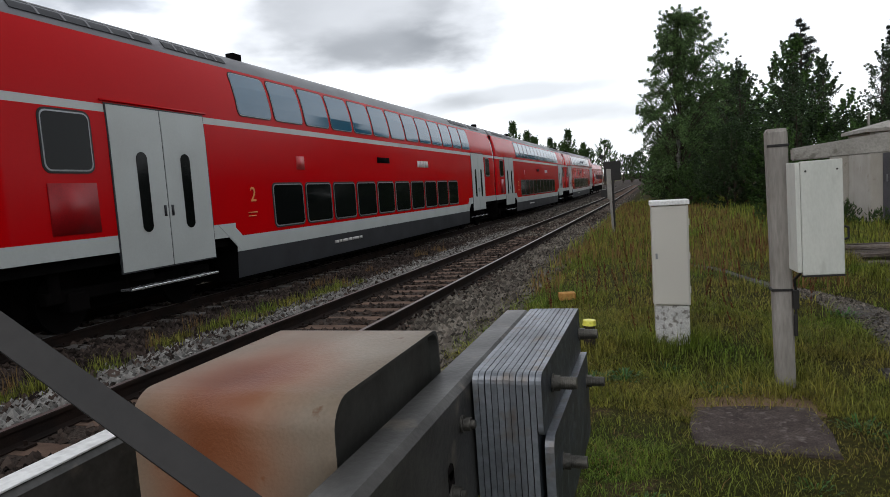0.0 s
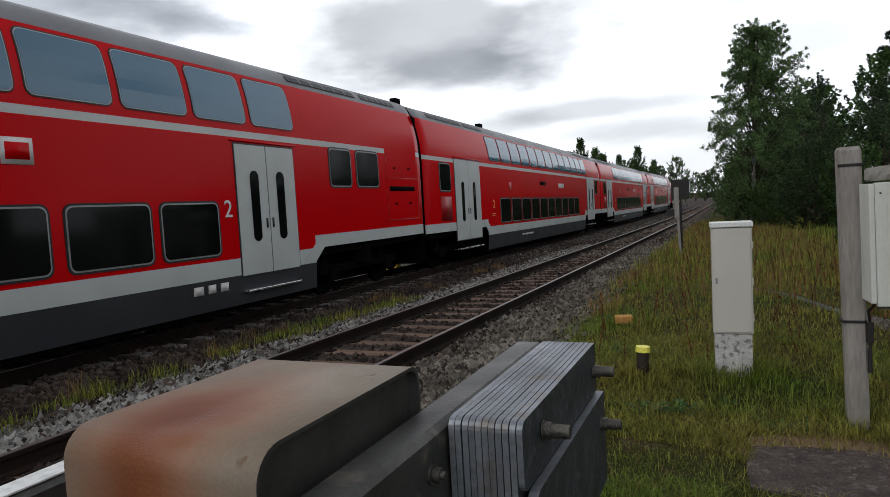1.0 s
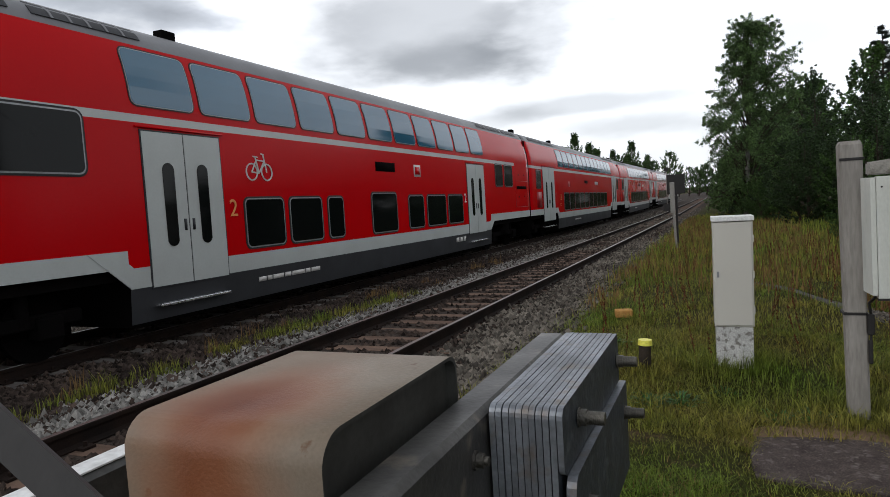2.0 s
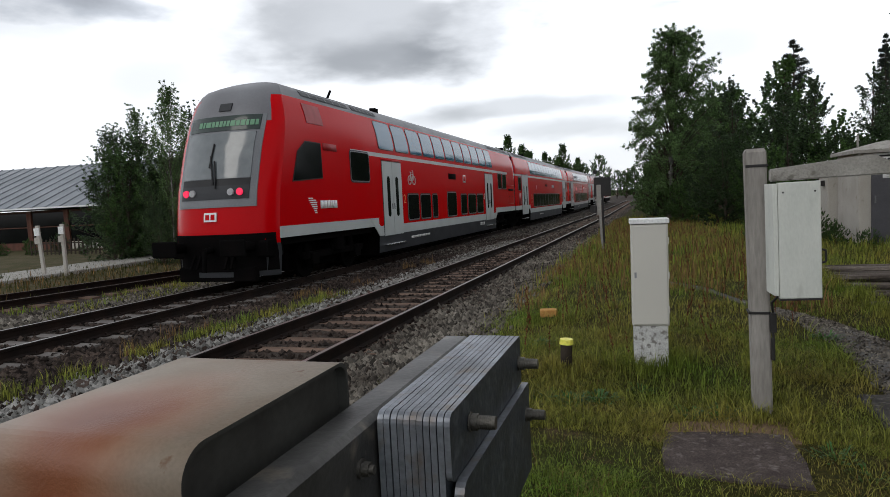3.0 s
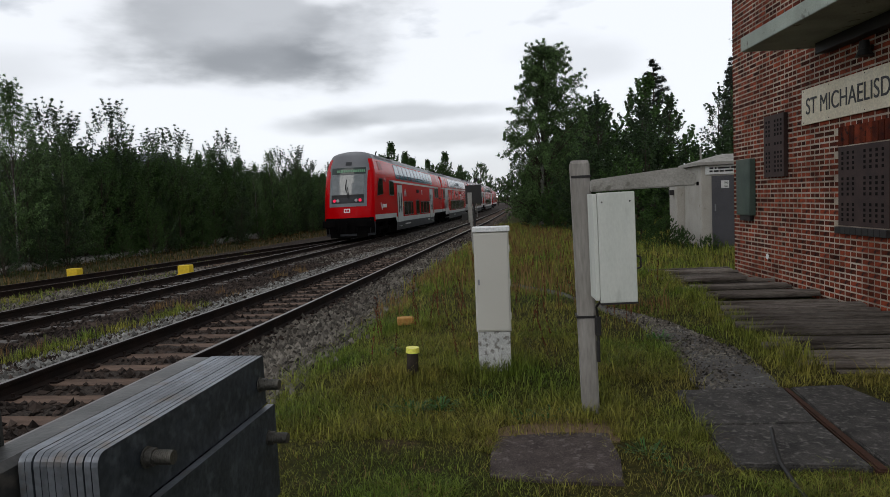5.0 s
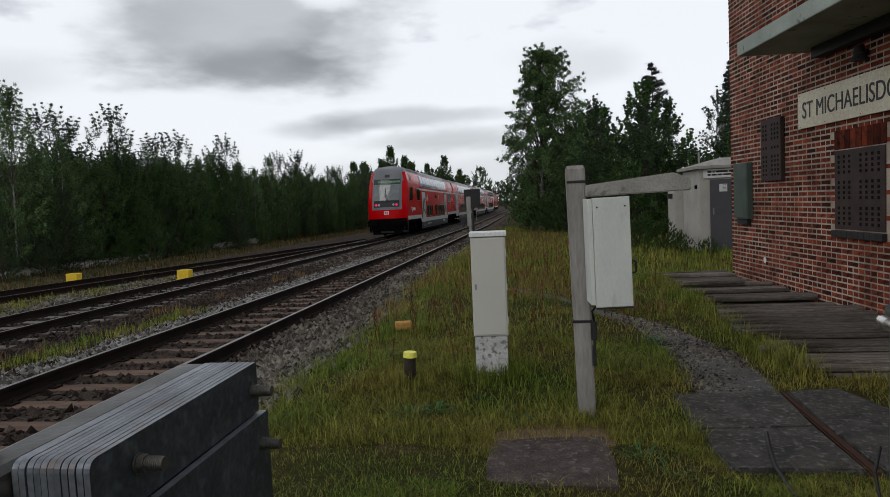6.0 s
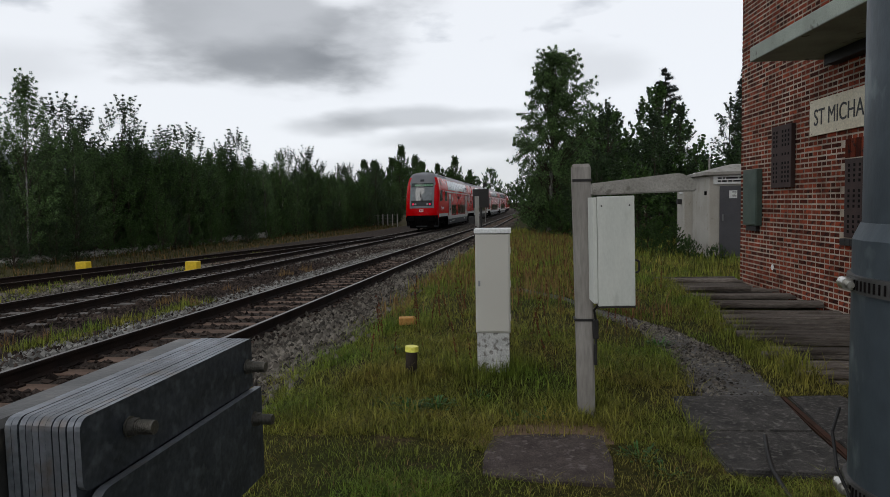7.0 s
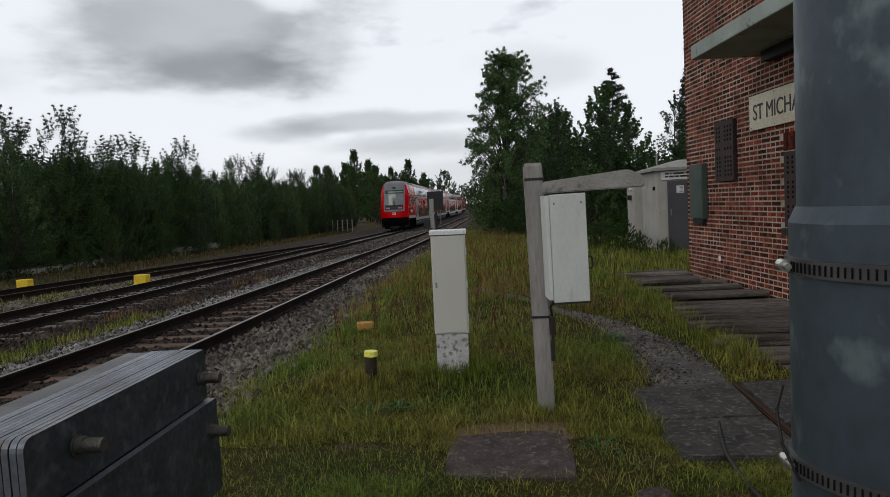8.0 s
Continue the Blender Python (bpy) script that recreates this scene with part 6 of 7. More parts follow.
rod(bm, (0.06, 0, -0.1), (0.02, 0, 1.0), 0.035, 0.035, 8)
box(bm, -0.06, 0.06, -0.05, 0.05, 0.95, 1.80, 0.01)
part("shaft", bm, STAKE, stake)
bx("lamp_box", (-0.24, -0.07, -0.10, 0.08, 1.02, 1.22), BLACK_STEEL, stake, "small black lamp box")
sboard = thing("signal_board", "square black back of a trackside signal board", "signal", pose(2.28, 20.6, 0))
bx("board", (-0.24, 0.24, -0.02, 0.02, 1.47, 2.02), BLACK_STEEL, sboard)
bm = bmesh.new()
rod(bm, (0, 0.04, -0.1), (0, 0.04, 1.6), 0.03)
part("pole", bm, BLACK_STEEL, sboard)
signal = thing("main_signal", "distant black signal head on a slim mast", "signal", pose(-3.2, 88, height(-3.2, 88) - 0.02))
bm = bmesh.new()
rod(bm, (0, 0, 0), (0, 0, 4.8), 0.06)
part("mast", bm, STAKE, signal)
bm = bmesh.new()
rod(bm, (0, -0.1, 4.9), (0, 0.1, 4.9), 0.28, seg=20)
part("head", bm, BLACK_STEEL, signal)
wsign = thing("white_track_sign", "small white square sign far along the track", "sign", pose(3.2, 78, height(3.2, 78) - 0.02))
bx("board", (-0.45, 0.45, -0.03, 0.03, 1.2, 2.1), WHITE, wsign)
bm = bmesh.new()
rod(bm, (0, 0.05, 0), (0, 0.05, 1.6), 0.04)
part("pole", bm, STAKE, wsign)
for x, y, lean in ((-14.5, 17.45, 0.0), (-14.95, 17.05, -3.0)):
    cpost = thing("concrete_post", "pale slim post with small grey boxes by the verge", "post", pose(x, y, height(x, y) - 0.03, 0, lean, 20), "posts by the verge")
    bx("shaft", (-0.05, 0.05, -0.05, 0.05, 0, 1.70), CONCRETE_PALE, cpost, "", 0.01)
    bx("upper_box", (-0.09, 0.07, -0.09, -0.05, 1.38, 1.62), WHITE, cpost, "small pale box", 0.008)
    bx("lower_box", (-0.11, 0.06, -0.09, -0.05, 1.12, 1.33), CONCRETE_PALE, cpost, "small grey box", 0.008)
stone = thing("loose_stone", "flat brownish stone lying in the grass", "stone", pose(4.80, 4.66, 0.0, 0, 4, 30))
bx("stone", (-0.09, 0.09, -0.05, 0.05, 0, 0.05), SLAB, stone, "", 0.02)
hose = thing("black_cable", "thin black cable lying in the grass", "cable", pose(0, 0, 0))
bm = bmesh.new()
pts = [(5.40, 5.46, 0.13), (5.37, 5.32, 0.09), (5.34, 5.14, 0.045), (5.33, 4.95, 0.03), (5.32, 4.75, 0.025), (5.33, 4.55, 0.02), (5.37, 4.3, 0.015), (5.46, 4.0, 0.01)]
rings = [[bm.verts.new((x + 0.013 * math.cos(a), y, z + 0.013 * math.sin(a))) for a in np.linspace(0, 2 * math.pi, 9)[:-1]] for x, y, z in pts]
for p, q in zip(rings, rings[1:]):
    for k in range(8):
        bm.faces.new((p[k], p[(k + 1) % 8], q[(k + 1) % 8], q[k])).smooth = True
bm.faces.new(rings[0][::-1])
bm.faces.new(rings[-1])
part("strand", bm, BLACK_STEEL, hose)


def weed_clump(x, y, n, size):
    V, F = [], []
    for _ in range(n):
        a, l, w, up = random.uniform(0, 6.28), size * random.uniform(0.5, 1.2), size * random.uniform(0.07, 0.13), random.uniform(0.5, 1.8)
        d, s = Vector((math.cos(a), math.sin(a), 0)), Vector((-math.sin(a), math.cos(a), 0))
        p = Vector((x, y, height(x, y))) + d * random.uniform(0, 0.12)
        k = len(V)
        V += [tuple(v) for v in (p, p + d * l * 0.5 + s * w + Vector((0, 0, l * 0.5 * up)), p + d * l * 0.5 - s * w + Vector((0, 0, l * 0.5 * up)), p + d * l + Vector((0, 0, l * 0.55 * up)))]
        F += [(k, k + 1, k + 2), (k + 1, k + 3, k + 2)]
    return tagged(new("weed", raw("weed", V, F, WEED)), "clump of small fresh green weeds in the turf", "weed", kind="stuff")


for x, y, n, s in ((3.0, 6.15, 110, 0.085), (3.2, 6.25, 90, 0.08), (3.85, 6.0, 50, 0.06), (4.05, 6.05, 60, 0.07), (4.62, 5.35, 60, 0.065), (4.75, 5.1, 40, 0.05), (2.75, 6.3, 60, 0.07), (3.5, 6.5, 40, 0.06), (4.2, 4.5, 40, 0.045), (3.4, 4.2, 40, 0.045), (5.0, 4.4, 50, 0.05), (2.5, 7.6, 60, 0.09), (5.3, 8.6, 50, 0.09)):
    weed_clump(x, y, n, s)
V, F = [], []
for _ in range(170):
    x, y = random.uniform(2.3, 5.8), 6.8 + 20 * random.random() ** 1.4
    if on_hard(x, y):
        continue
    h = random.uniform(0.35, 0.75)
    lx, ly = random.uniform(-0.12, 0.12), random.uniform(-0.1, 0.1)
    for seg in range(26):
        t = seg / 26
        c = Vector((x + lx * t * h * 2, y + ly * t * h * 2, height(x, y) + h * t))
        a, w = random.uniform(0, 6.28), 0.004 if t < 0.45 else 0.016
        d = Vector((math.cos(a), math.sin(a), 0.3)) * w
        k = len(V)
        V += [tuple(c - d * 0.3), tuple(c + d), tuple(c + Vector((lx * 0.1, ly * 0.1, h / 20)))]
        F.append((k, k + 1, k + 2))
tagged(new("dock_stalks", raw("dock_stalks", V, F, RUSTY_STEM)), "thin rust-brown dock stalks in the meadow", "weeds", kind="stuff")

# ---- the hall beyond the tracks ----
hall = thing("low_hall", "low hall with a grey sheet roof and dark brick front", "building", pose(-44, 33.0, height(-44, 33) - 0.05, 0, 0, 4), kind="structure")
bx("wall", (0, 24, 0, 14, 0, 2.6), HALL_WALL, hall)
bm = bmesh.new()
a = [bm.verts.new(p) for p in ((-0.8, -1.0, 2.75), (24.8, -1.0, 2.75), (24.8, 7, 6.0), (-0.8, 7, 6.0), (24.8, 15, 2.75), (-0.8, 15, 2.75))]
bm.faces.new((a[0], a[1], a[2], a[3]))
bm.faces.new((a[3], a[2], a[4], a[5]))
bm.faces.new((a[1], a[4], a[2]))
bm.faces.new((a[0], a[3], a[5]))
bm.faces.new((a[0], a[5], a[4], a[1]))
part("roof", bm, HALL_ROOF, hall, "grey sheet metal roof")
for k in range(24):
    bm = bmesh.new()
    x = -0.4 + 1.05 * k
    rod(bm, (x, -1.0, 2.78), (x, 7, 6.03), 0.035, seg=6)
    part("roof_seam", bm, HALL_ROOF, hall)
for k in range(9):
    bx("column", (0.1 + 2.9 * k, 0.45 + 2.9 * k, -0.12, 0.0, 0.0, 2.6), HALL_TIMBER, hall, "reddish brown timber column", 0.01)
for k in range(8):
    bx("window", (0.5 + 2.9 * k, 2.95 + 2.9 * k, -0.03, 0.0, 0.55, 2.45), GLASS, hall, "", 0.004)
    bx("window_bar", (0.5 + 2.9 * k, 2.95 + 2.9 * k, -0.05, -0.032, 1.5, 1.56), HALL_TIMBER, hall, "", 0.002)
    bx("parapet", (0.5 + 2.9 * k, 2.95 + 2.9 * k, -0.05, 0.0, 0.0, 0.53), CONCRETE_PALE if k % 3 == 1 else HALL_TIMBER, hall, "", 0.004)
bx("gutter", (-0.8, 24.8, -1.06, -0.98, 2.70, 2.80), WHITE, hall)

# low garden fence before the hall, and a pale service path along the verge
fence = thing("garden_fence", "low dark slatted garden fence before the hall", "fence", pose(-27.5, 27.2, height(-27.5, 27.2), 0, 0, 4))
for z in (0.22, 0.62):
    bx("rail", (0.0, 10.0, -0.02, 0.02, z, z + 0.06), DARK_WOOD, fence)
for k in range(41):
    bx("slat", (0.25 * k - 0.045, 0.25 * k + 0.045, -0.045, -0.022, 0.05, 0.85 + 0.04 * (k % 2)), DARK_WOOD, fence, "", 0.004)
tagged(bx("service_path", (-17.2, -14.6, 8.0, 44.0, -0.6, -0.125), CONCRETE, None, "", 0.03), "pale worn concrete service path behind the verge", "path", kind="structure")
wire_fence = thing("wire_fence", "short row of pale fence posts with wires beside the far verge", "fence", pose(-15.4, 71.5, height(-15.4, 71.5), 0, 0, 28))
for k in range(8):
    bx("fence_post", (0.56 * k - 0.045, 0.56 * k + 0.045, -0.045, 0.045, -0.2, 1.25), STAKE, wire_fence)
for z in (0.4, 0.8, 1.15):
    bm = bmesh.new()
    rod(bm, (0, -0.05, z), (3.92, -0.05, z), 0.008, seg=5)
    part("wire", bm, ALU, wire_fence)

# ---- trees ----


def leaf_cloud(name, centres, spread, count, size, material, droop=0.0, narrow=0.55):
    n = len(centres)
    idx = rng.integers(0, n, count)
    C = np.array(centres)[idx]
    S = np.array(spread)[idx] if hasattr(spread, "__len__") else np.full((count,), spread)
    P = C + rng.normal(0, 1, (count, 3)) * S[:, None] * np.array([0.5, 0.5, 0.42])
    P[:, 2] -= np.abs(rng.normal(0, 1, count)) * droop * S
    a, b = rng.uniform(0, 2 * np.pi, count), rng.uniform(-0.9, 0.9, count)
    u = np.stack([np.cos(a) * np.cos(b), np.sin(a) * np.cos(b), np.sin(b) - droop * 0.8], 1)
    u /= np.linalg.norm(u, axis=1)[:, None]
    r = rng.normal(0, 1, (count, 3))
    w = np.cross(u, r)
    w /= np.linalg.norm(w, axis=1)[:, None] + 1e-9
    s = (size * rng.uniform(0.6, 1.4, count))[:, None]
    V = np.stack([P - u * s * 0.5, P + w * s * narrow * 0.5, P + u * s * 0.5, P - w * s * narrow * 0.5], 1).reshape(-1, 3)
    F = (4 * np.arange(count)[:, None] + [0, 1, 2, 3])
    return raw(name, V.tolist(), F.tolist(), material)


def limb_mesh(trunk, limbs, material):
    bm = bmesh.new()
    for j, (pts, r0, r1) in enumerate([trunk] + limbs):
        n = len(pts) - 1
        if j == 1:
            for f in bm.faces:
                f.tag = True
        for k in range(n):
            rod(bm, pts[k], pts[k + 1], r0 + (r1 - r0) * k / n, r0 + (r1 - r0) * (k + 1) / n, 7, False)
    for f in bm.faces:
        f.material_index = 0 if f.tag else 1
    return mesh_of("trunk", bm, [material, BARK])


def make_tree(name, label, h, width, base, bark, leaf, leaves, size, droop=0.0, shape="oval", clumps=150, trunk_r=None, seed=0, multi=1, group="", tight=1.0, sweep=1.0):
    """A tapered trunk with limbs, and a crown of leaf clumps carried by the limbs, with gaps."""
    random.seed(seed)
    t = thing(name, label, "tree", group=group)
    tr = trunk_r or h * 0.011
    centres, spreads, limbs, trunk = [], [], [], None
    for m in range(multi):
        off = Vector((random.uniform(-1, 1), random.uniform(-1, 1), 0)) * (0.25 * width if multi > 1 else 0)
        hh = h * (1.0 if m == 0 else random.uniform(0.7, 0.95))
        lean = Vector((random.uniform(-0.05, 0.05), random.uniform(-0.05, 0.05), 0)) * hh
        pts = [off * 0.3 + (off * 0.7 + lean) * (k / 6) + Vector((0, 0, hh * 0.95 * k / 6)) + Vector((random.uniform(-1, 1), random.uniform(-1, 1), 0)) * 0.012 * hh * (0 < k < 6) for k in range(7)]
        if trunk is None:
            trunk = (pts, tr, tr * 0.15)
        else:
            limbs.append((pts, tr * 0.8, tr * 0.1))
        for c in range(clumps // multi):
            f = random.random() ** 0.9
            z = base + (1 - base) * f
            if shape == "cone":
                rad = 1.02 - f
            elif shape == "weeping":
                rad = float(np.interp(f, [0, 0.2, 0.45, 0.62, 0.8, 0.92, 1.0], [0.6, 0.85, 1.0, 1.0, 0.70, 0.48, 0.15]))
            elif shape == "birch":
                rad = float(np.interp(f, [0, 0.25, 0.55, 0.8, 0.93, 1.0], [0.6, 1.0, 0.85, 0.55, 0.28, 0.05]))
            else:
                rad = math.sin(math.pi * (0.12 + 0.86 * f)) ** 0.6
            a, q = random.uniform(0, 6.283), random.random() ** 0.45
            rr = 0.44 * width * rad * q * (0.8 + (0.65 if shape == "weeping" else 0.45) * noise.noise(Vector((math.cos(a) * 1.5, math.sin(a) * 1.5, z * 4 + seed))))
            k = min(z / 0.95, 0.99) * 6
            axis = pts[int(k)].lerp(pts[int(k) + 1], k - int(k))
            p = Vector((axis.x + rr * math.cos(a), axis.y + rr * math.sin(a), hh * z))
            # a twig with leaves along it, rising on young trees, hanging on weeping ones
            out = Vector((math.cos(a), math.sin(a), 0))
            way = (out * 0.6 + Vector((random.uniform(-0.3, 0.3), random.uniform(-0.3, 0.3), random.uniform(-1.0, 0.25) - 0.3 + 0.7 * f)) if droop > 0.5 else out * (0.75 - 0.5 * f) + Vector((0, 0, 0.25 + 0.75 * f)) + Vector((random.uniform(-1, 1), random.uniform(-1, 1), 0)) * 0.3).normalized()
            reach = h * random.uniform(0.05, 0.11) * sweep
            for q4 in (0.0, 0.3, 0.6, 0.9):
                centres.append(tuple(p + way * reach * q4))
                spreads.append(h * tight * random.uniform(0.020, 0.034) * (1.15 - 0.75 * q4) * (1.1 - 0.35 * f))
            if c % 3 == 0:
                z0 = max(z - 0.10 - 0.15 * q, base * 0.6)
                k = min(z0 / 0.95, 0.98) * 6
                root = pts[int(k)].lerp(pts[int(k) + 1], k - int(k))
                mid = root.lerp(p, 0.5) + Vector((0, 0, 0.02 * h))
                limbs.append(([root, mid, p, p + way * reach], tr * 0.32 * (1 - 0.7 * f), tr * 0.05))
    me = limb_mesh(trunk, limbs, bark)
    ob = new("trunk", me)
    ob.parent = t
    ob = new("crown", leaf_cloud("crown", centres, spreads, leaves, size, leaf, droop))
    ob.parent = t
    return t


def place_tree(src, x, y, s=1.0, turn=0.0, first=[]):
    m = Matrix.Translation((x, y, height(x, y) - 0.05)) @ Matrix.Rotation(turn, 4, "Z") @ Matrix.Diagonal((s * random.uniform(0.9, 1.1), s * random.uniform(0.9, 1.1), s, 1))
    if src.name not in first:
        first.append(src.name)
        src.matrix_basis = m
        return src
    return copy_thing(src, m)


ROW = "trees along the siding"
birches = [make_tree("birch_tree", "young birch with thin pale trunk and airy foliage", 7.4, 3.7, 0.10, BARK_BIRCH, LEAF_BIRCH, 26000, 0.062, 0.35, "birch", 190, 0.05, seed=11 + k, multi=1 + k % 2, group=ROW, tight=0.85, sweep=1.2) for k in range(4)]
bushy = [make_tree("deciduous_tree", "dense young deciduous tree with dark leaves", 6.4, 3.9, 0.03, BARK, LEAF_MID if k else LEAF_DARK, 30000, 0.068, 0.1, "birch" if k == 2 else "oval", 240, 0.06, seed=31 + k, multi=2, group=ROW, tight=0.9, sweep=1.2) for k in range(3)]
random.seed(5)
yv = 22.2
while yv < 92:
    step = random.uniform(1.15, 1.6) if yv < 40 else random.uniform(1.6, 2.2)
    for depth in range(3):
        x = -14.7 - 1.8 * depth + random.uniform(-0.6, 0.6) - 0.02 * max(yv - 40, 0)
        src = random.choice(birches) if random.random() < (0.85 if yv < 28 else 0.3) else random.choice(bushy)
        size = (0.88 if yv < 28 else 0.90) if src in birches else (0.76 if yv < 28 else 1.10)
        place_tree(src, x, yv + random.uniform(-0.4, 0.4) + depth * 0.4, size * random.uniform(0.80, 1.05), random.uniform(0, 6.28))
    yv += step
# undergrowth along the verge, and a closed thicket under the tall crowns
for k in range(40):
    yv = 21.0 + 1.7 * k
    place_tree(random.choice(bushy), -13.5 + random.uniform(-0.6, 0.3) - 0.02 * max(yv - 40, 0), yv, random.uniform(0.28, 0.55), random.uniform(0, 6.28))
    place_tree(bushy[0], -16.6 + random.uniform(-0.5, 0.5) - 0.02 * max(yv - 40, 0), yv + 0.8, random.uniform(0.62, 0.78), random.uniform(0, 6.28))

big_birch = make_tree("weeping_birch", "tall birch with hanging sprays of grey-green leaves", 9.9, 4.3, 0.07, BARK_BIRCH, LEAF_BIRCH, 120000, 0.082, 0.55, "weeping", 520, 0.16, seed=72, multi=1, tight=0.85, sweep=1.0)
big_birch.matrix_basis = pose(4.45, 37.5, height(4.45, 37.5) - 0.03)
bush = make_tree("hazel_bush", "broad dense dark green bush at the meadow edge", 4.2, 4.6, 0.0, BARK, LEAF_DARK, 34000, 0.085, 0.15, "oval", 240, 0.05, seed=81, multi=3, group="bushes by the meadow", tight=0.85, sweep=1.3)
bush2 = make_tree("leafy_bush", "fresh green bush at the meadow edge", 3.4, 4.2, 0.0, BARK, LEAF_MID, 34000, 0.085, 0.2, "oval", 220, 0.05, seed=83, multi=3, group="bushes by the meadow", tight=0.85, sweep=1.3)
ash = make_tree("aspen_tree", "slender tree with round dark leaves", 7.5, 3.4, 0.15, BARK, LEAF_DARK, 9000, 0.11, 0.0, "birch", 90, 0.09, seed=85, group="trees by the meadow", tight=0.8, sweep=1.2)
thin_birch = make_tree("thin_birch", "nearly bare slender birch with pale twigs", 9.5, 1.5, 0.25, BARK_BIRCH, LEAF_BIRCH, 1500, 0.09, 0.3, "birch", 90, 0.06, seed=87, group="trees by the meadow")
for x, y, s in ((6.6, 31, 0.85), (8.2, 29.5, 0.9), (10.0, 28.5, 1.0), (12.2, 28, 1.1), (7.4, 34, 1.1), (9.5, 33, 1.3), (12, 33, 1.45), (14.5, 31, 1.4), (5.2, 34.5, 0.7), (4.3, 40, 0.8), (4.0, 47, 0.9), (3.9, 55, 1.0), (4.6, 62, 1.2), (5.6, 44, 1.3), (6.5, 52, 1.5), (16, 36, 1.5), (18, 32, 1.4), (11.2, 32, 1.0), (10.5, 25.5, 0.6), (12.6, 24.2, 0.8)):
    place_tree(bush if random.random() < 0.55 else bush2, x, y, s, random.uniform(0, 6.28))
for x, y, s in ((8.2, 40, 0.95), (9.8, 38, 0.85), (12, 40, 0.95), (14.5, 41, 1.0), (17, 43, 1.05), (11, 46, 1.0), (20, 44, 1.1)):
    place_tree(ash, x, y, s, random.uniform(0, 6.28))
for x, y, s in ((13.6, 31.5, 0.85), (14.4, 33, 0.8)):
    place_tree(thin_birch, x, y, s, random.uniform(0, 6.28))
# shrubs before the hall
for k in range(9):
    x = -33 + 1.75 * k
    place_tree(bush2 if k % 3 else bush, x, 28.6 + random.uniform(-0.3, 0.3) + 0.07 * (x + 33), random.uniform(0.18, 0.32), random.uniform(0, 6.28))
# low weeds by the hut
for x, y, s in ((7.7, 20.5, 0.30), (8.0, 19.4, 0.22), (7.2, 22.0, 0.34), (6.4, 21.5, 0.20), (8.5, 18.8, 0.16)):
    place_tree(bush2, x, y, s, random.uniform(0, 6.28))


def make_conifer(h, width, seed):
    random.seed(seed)
    t = thing("pine_tree", "dark pine with flat layered boughs against the sky", "tree", group="conifers")
    centres, spreads, limbs = [], [], []
    for k in range(26):
        f = k / 25
        z = h * (0.28 + 0.70 * f)
        for _ in range(5 if f < 0.9 else 2):
            a = random.uniform(0, 6.28)
            l = width * 0.5 * (1.05 - f) ** 0.75 * random.uniform(0.5, 1.15)
            tip = Vector((l * math.cos(a), l * math.sin(a), z + 0.10 * l))
            limbs.append(([Vector((0, 0, z - 0.1)), tip * 0.5 + Vector((0, 0, z * 0.5 - 0.05)), tip], 0.06, 0.015))
            for q in (0.45, 0.7, 0.95):
                centres.append((tip.x * q, tip.y * q, z + 0.1 * l * q))
                spreads.append(0.55 * (1.15 - 0.5 * f))
    ob = new("trunk", limb_mesh(([Vector((0, 0, h * j / 6)) for j in range(7)], 0.22, 0.03), limbs, BARK))
    ob.parent = t
    me = leaf_cloud("crown", centres, [0.55 * v for v in spreads], 34000, 0.15, NEEDLE, 0.0, 0.3)
    ob = new("crown", me)
    ob.parent = t
    return t


pine = make_conifer(14.9, 6.0, 3)
pine.matrix_basis = pose(16.2, 68, height(16.2, 68) - 0.05)
copy_thing(pine, Matrix.Translation((24, 70, height(24, 70) - 0.05)) @ Matrix.Rotation(2, 4, "Z") @ Matrix.Diagonal((0.7, 0.7, 1.0, 1)))
copy_thing(pine, Matrix.Translation((21, 60, height(21, 60) - 0.05)) @ Matrix.Rotation(1, 4, "Z") @ Matrix.Diagonal((0.6, 0.6, 0.82, 1)))
# distant trees
far_tree = make_tree("distant_tree", "distant round deciduous tree beyond the tracks", 10, 8, 0.1, BARK, LEAF_MID, 12000, 0.22, 0.0, "oval", 140, 0.2, seed=91, group="distant trees")
far_tall = make_tree("distant_tall_tree", "distant pointed dark tree beyond the tracks", 13, 5.6, 0.05, BARK, LEAF_MID, 17000, 0.22, 0.0, "birch", 170, 0.2, seed=93, group="distant trees")
random.seed(9)
place_tree(far_tree, -10.4, 190, 1.2, 1.0)
place_tree(far_tall, -21, 118, 0.95, 1.0)
for k in range(34):
    x = -46 + 1.9 * k + random.uniform(-1, 1)
    over = -11 < x < 5
    place_tree(far_tree, x if x < 6 else x + 6, (215 if over else 150) + random.uniform(-10, 20), random.uniform(0.55, 0.8), random.uniform(0, 6.28))
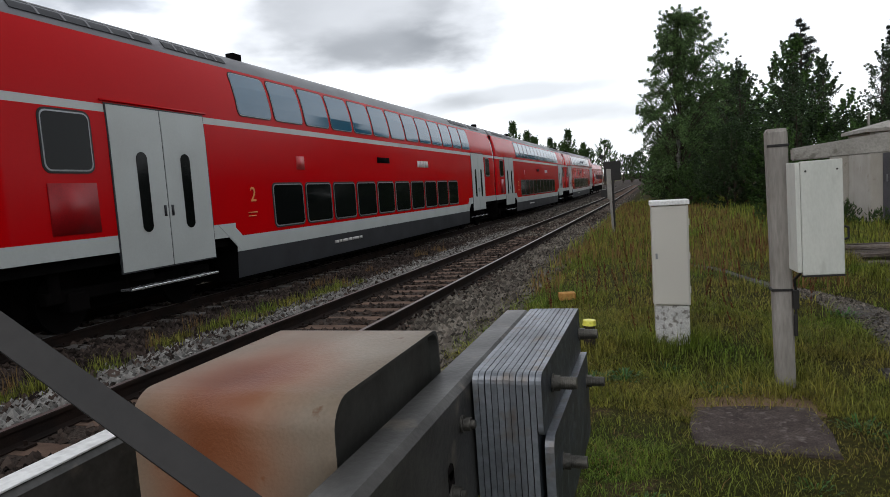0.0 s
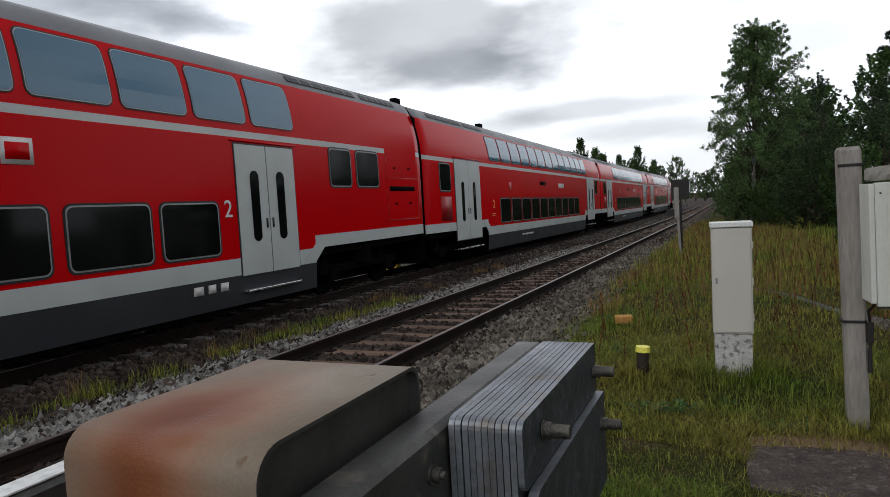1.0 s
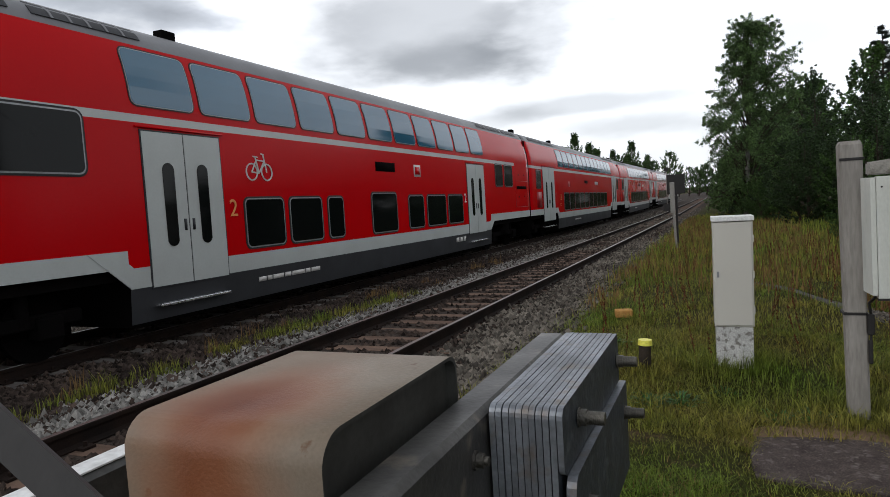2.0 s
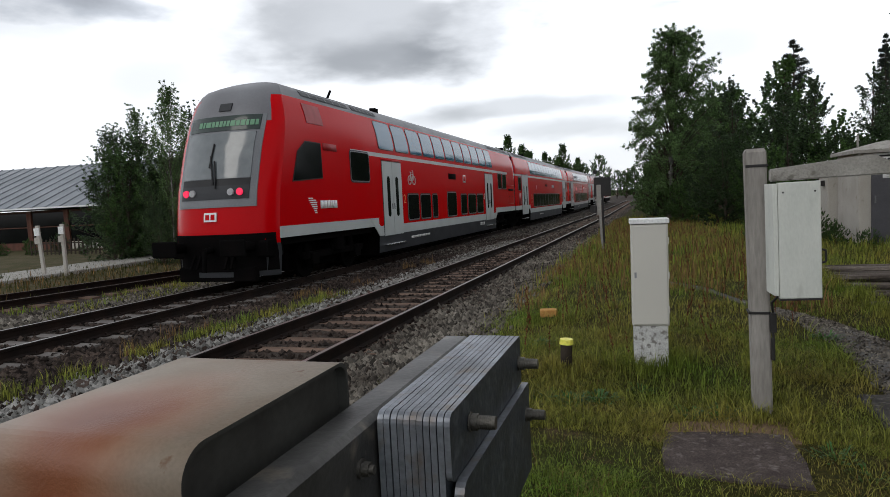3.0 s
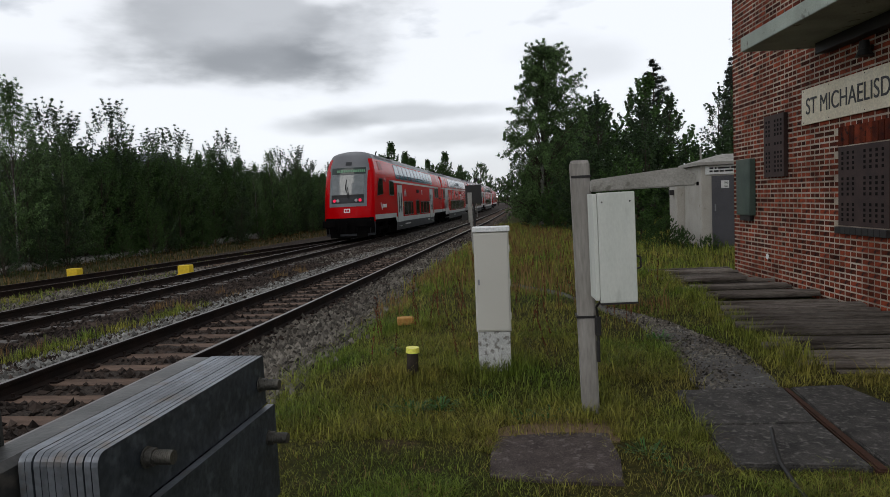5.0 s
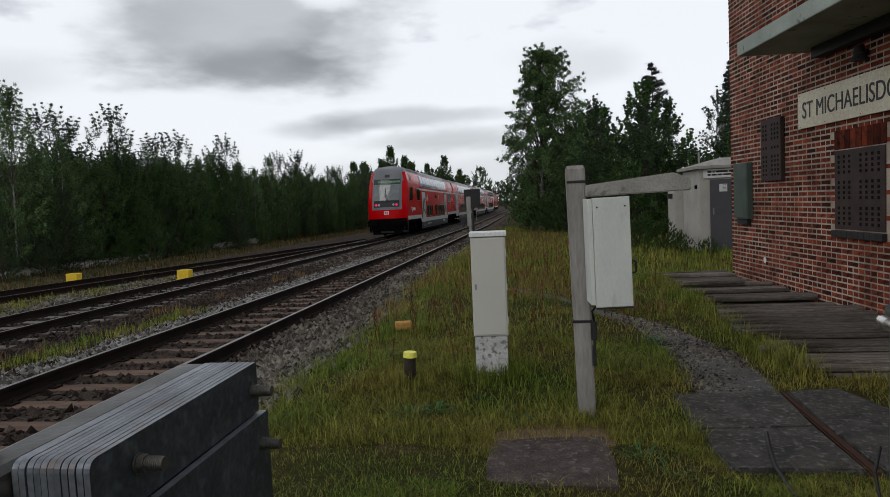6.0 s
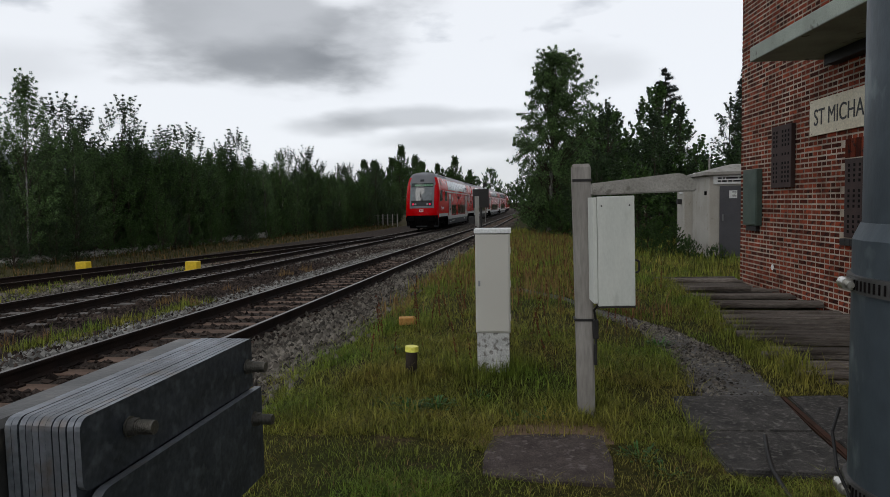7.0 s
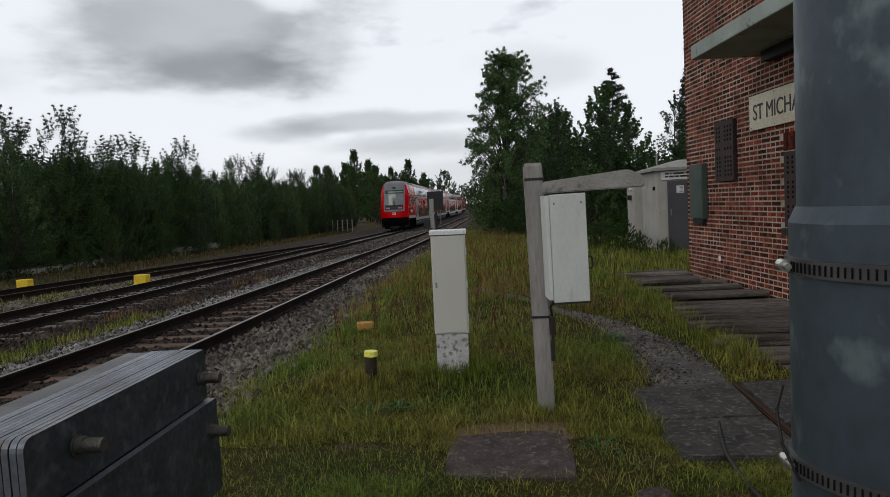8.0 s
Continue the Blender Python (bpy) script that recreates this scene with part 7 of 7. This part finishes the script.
for x, y, s in ((-19, 121, 0.88), (-17, 119, 0.78), (-23, 120, 0.85), (-25.5, 116, 0.8), (-15, 122, 0.76), (-11.2, 118, 0.84), (-12.4, 155, 0.8), (-13, 124, 0.66), (-28, 118, 0.82)):
    place_tree(far_tall, x, y, s, random.uniform(0, 6.28))
for x, y, s in ((-3.4, 205, 0.6), (-19.5, 126, 0.85), (-24, 128, 0.85), (-14.5, 130, 0.75), (-12.5, 150, 0.7), (9.5, 64, 0.8), (11, 72, 0.9), (9.5, 80, 0.85), (12, 88, 1.0), (9, 97, 0.9), (11, 107, 1.0), (8.5, 117, 0.9), (12, 127, 1.1), (9, 140, 1.0), (14, 58, 0.9), (4.8, 78, 0.5), (5.2, 92, 0.6), (4.5, 105, 0.55)):
    place_tree(far_tree, x, y, s, random.uniform(0, 6.28))
for x, y, s in ((-11.5, 132, 0.6), (4.6, 138, 0.5), (-12, 140, 0.6), (5.8, 134, 0.55), (7.5, 128, 0.65), (4.8, 160, 0.7)):
    place_tree(far_tree, x, y, s, random.uniform(0, 6.28))
for x, y, s in ((-13.5, 100, 0.6), (-15, 106, 0.65), (-16, 94, 0.6), (-18, 88, 0.62), (8, 90, 0.8), (10, 100, 0.9), (5.5, 110, 0.55)):
    place_tree(far_tree, x, y, s, random.uniform(0, 6.28))

# ---- what moves ----
NOSE = [(0.0, -20.75), (0.5, -15.15), (1.0, -9.6), (1.5, -4.0), (2.0, 1.6), (2.5, 7.4), (3.0, 13.3), (3.5, 19.0), (4.0, 24.4), (4.5, 29.7), (5.0, 34.8), (5.5, 39.7), (6.0, 44.5), (6.5, 49.4), (7.0, 54.3), (7.5, 59.2), (8.0, 64.0)]


def motions():
    ahead = CONTROL + 0.55
    for car, off in [(control_car, 0.0)] + [(c, ahead + k * (COACH + 0.55)) for k, c in enumerate(coaches)] + [(locomotive, ahead + 3 * (COACH + 0.55) + 0.3)]:
        rows = []
        for t, y in NOSE:
            a, b = fall(y + off + 3.5), fall(y + off + 22.5)
            rows.append((t, pose(TRACK2_X, y + off, RAIL_Z2 - a + (b - a) * 3.5 / 19, -math.degrees(math.atan((b - a) / 19)))))
        walk(car, rows)


motions()
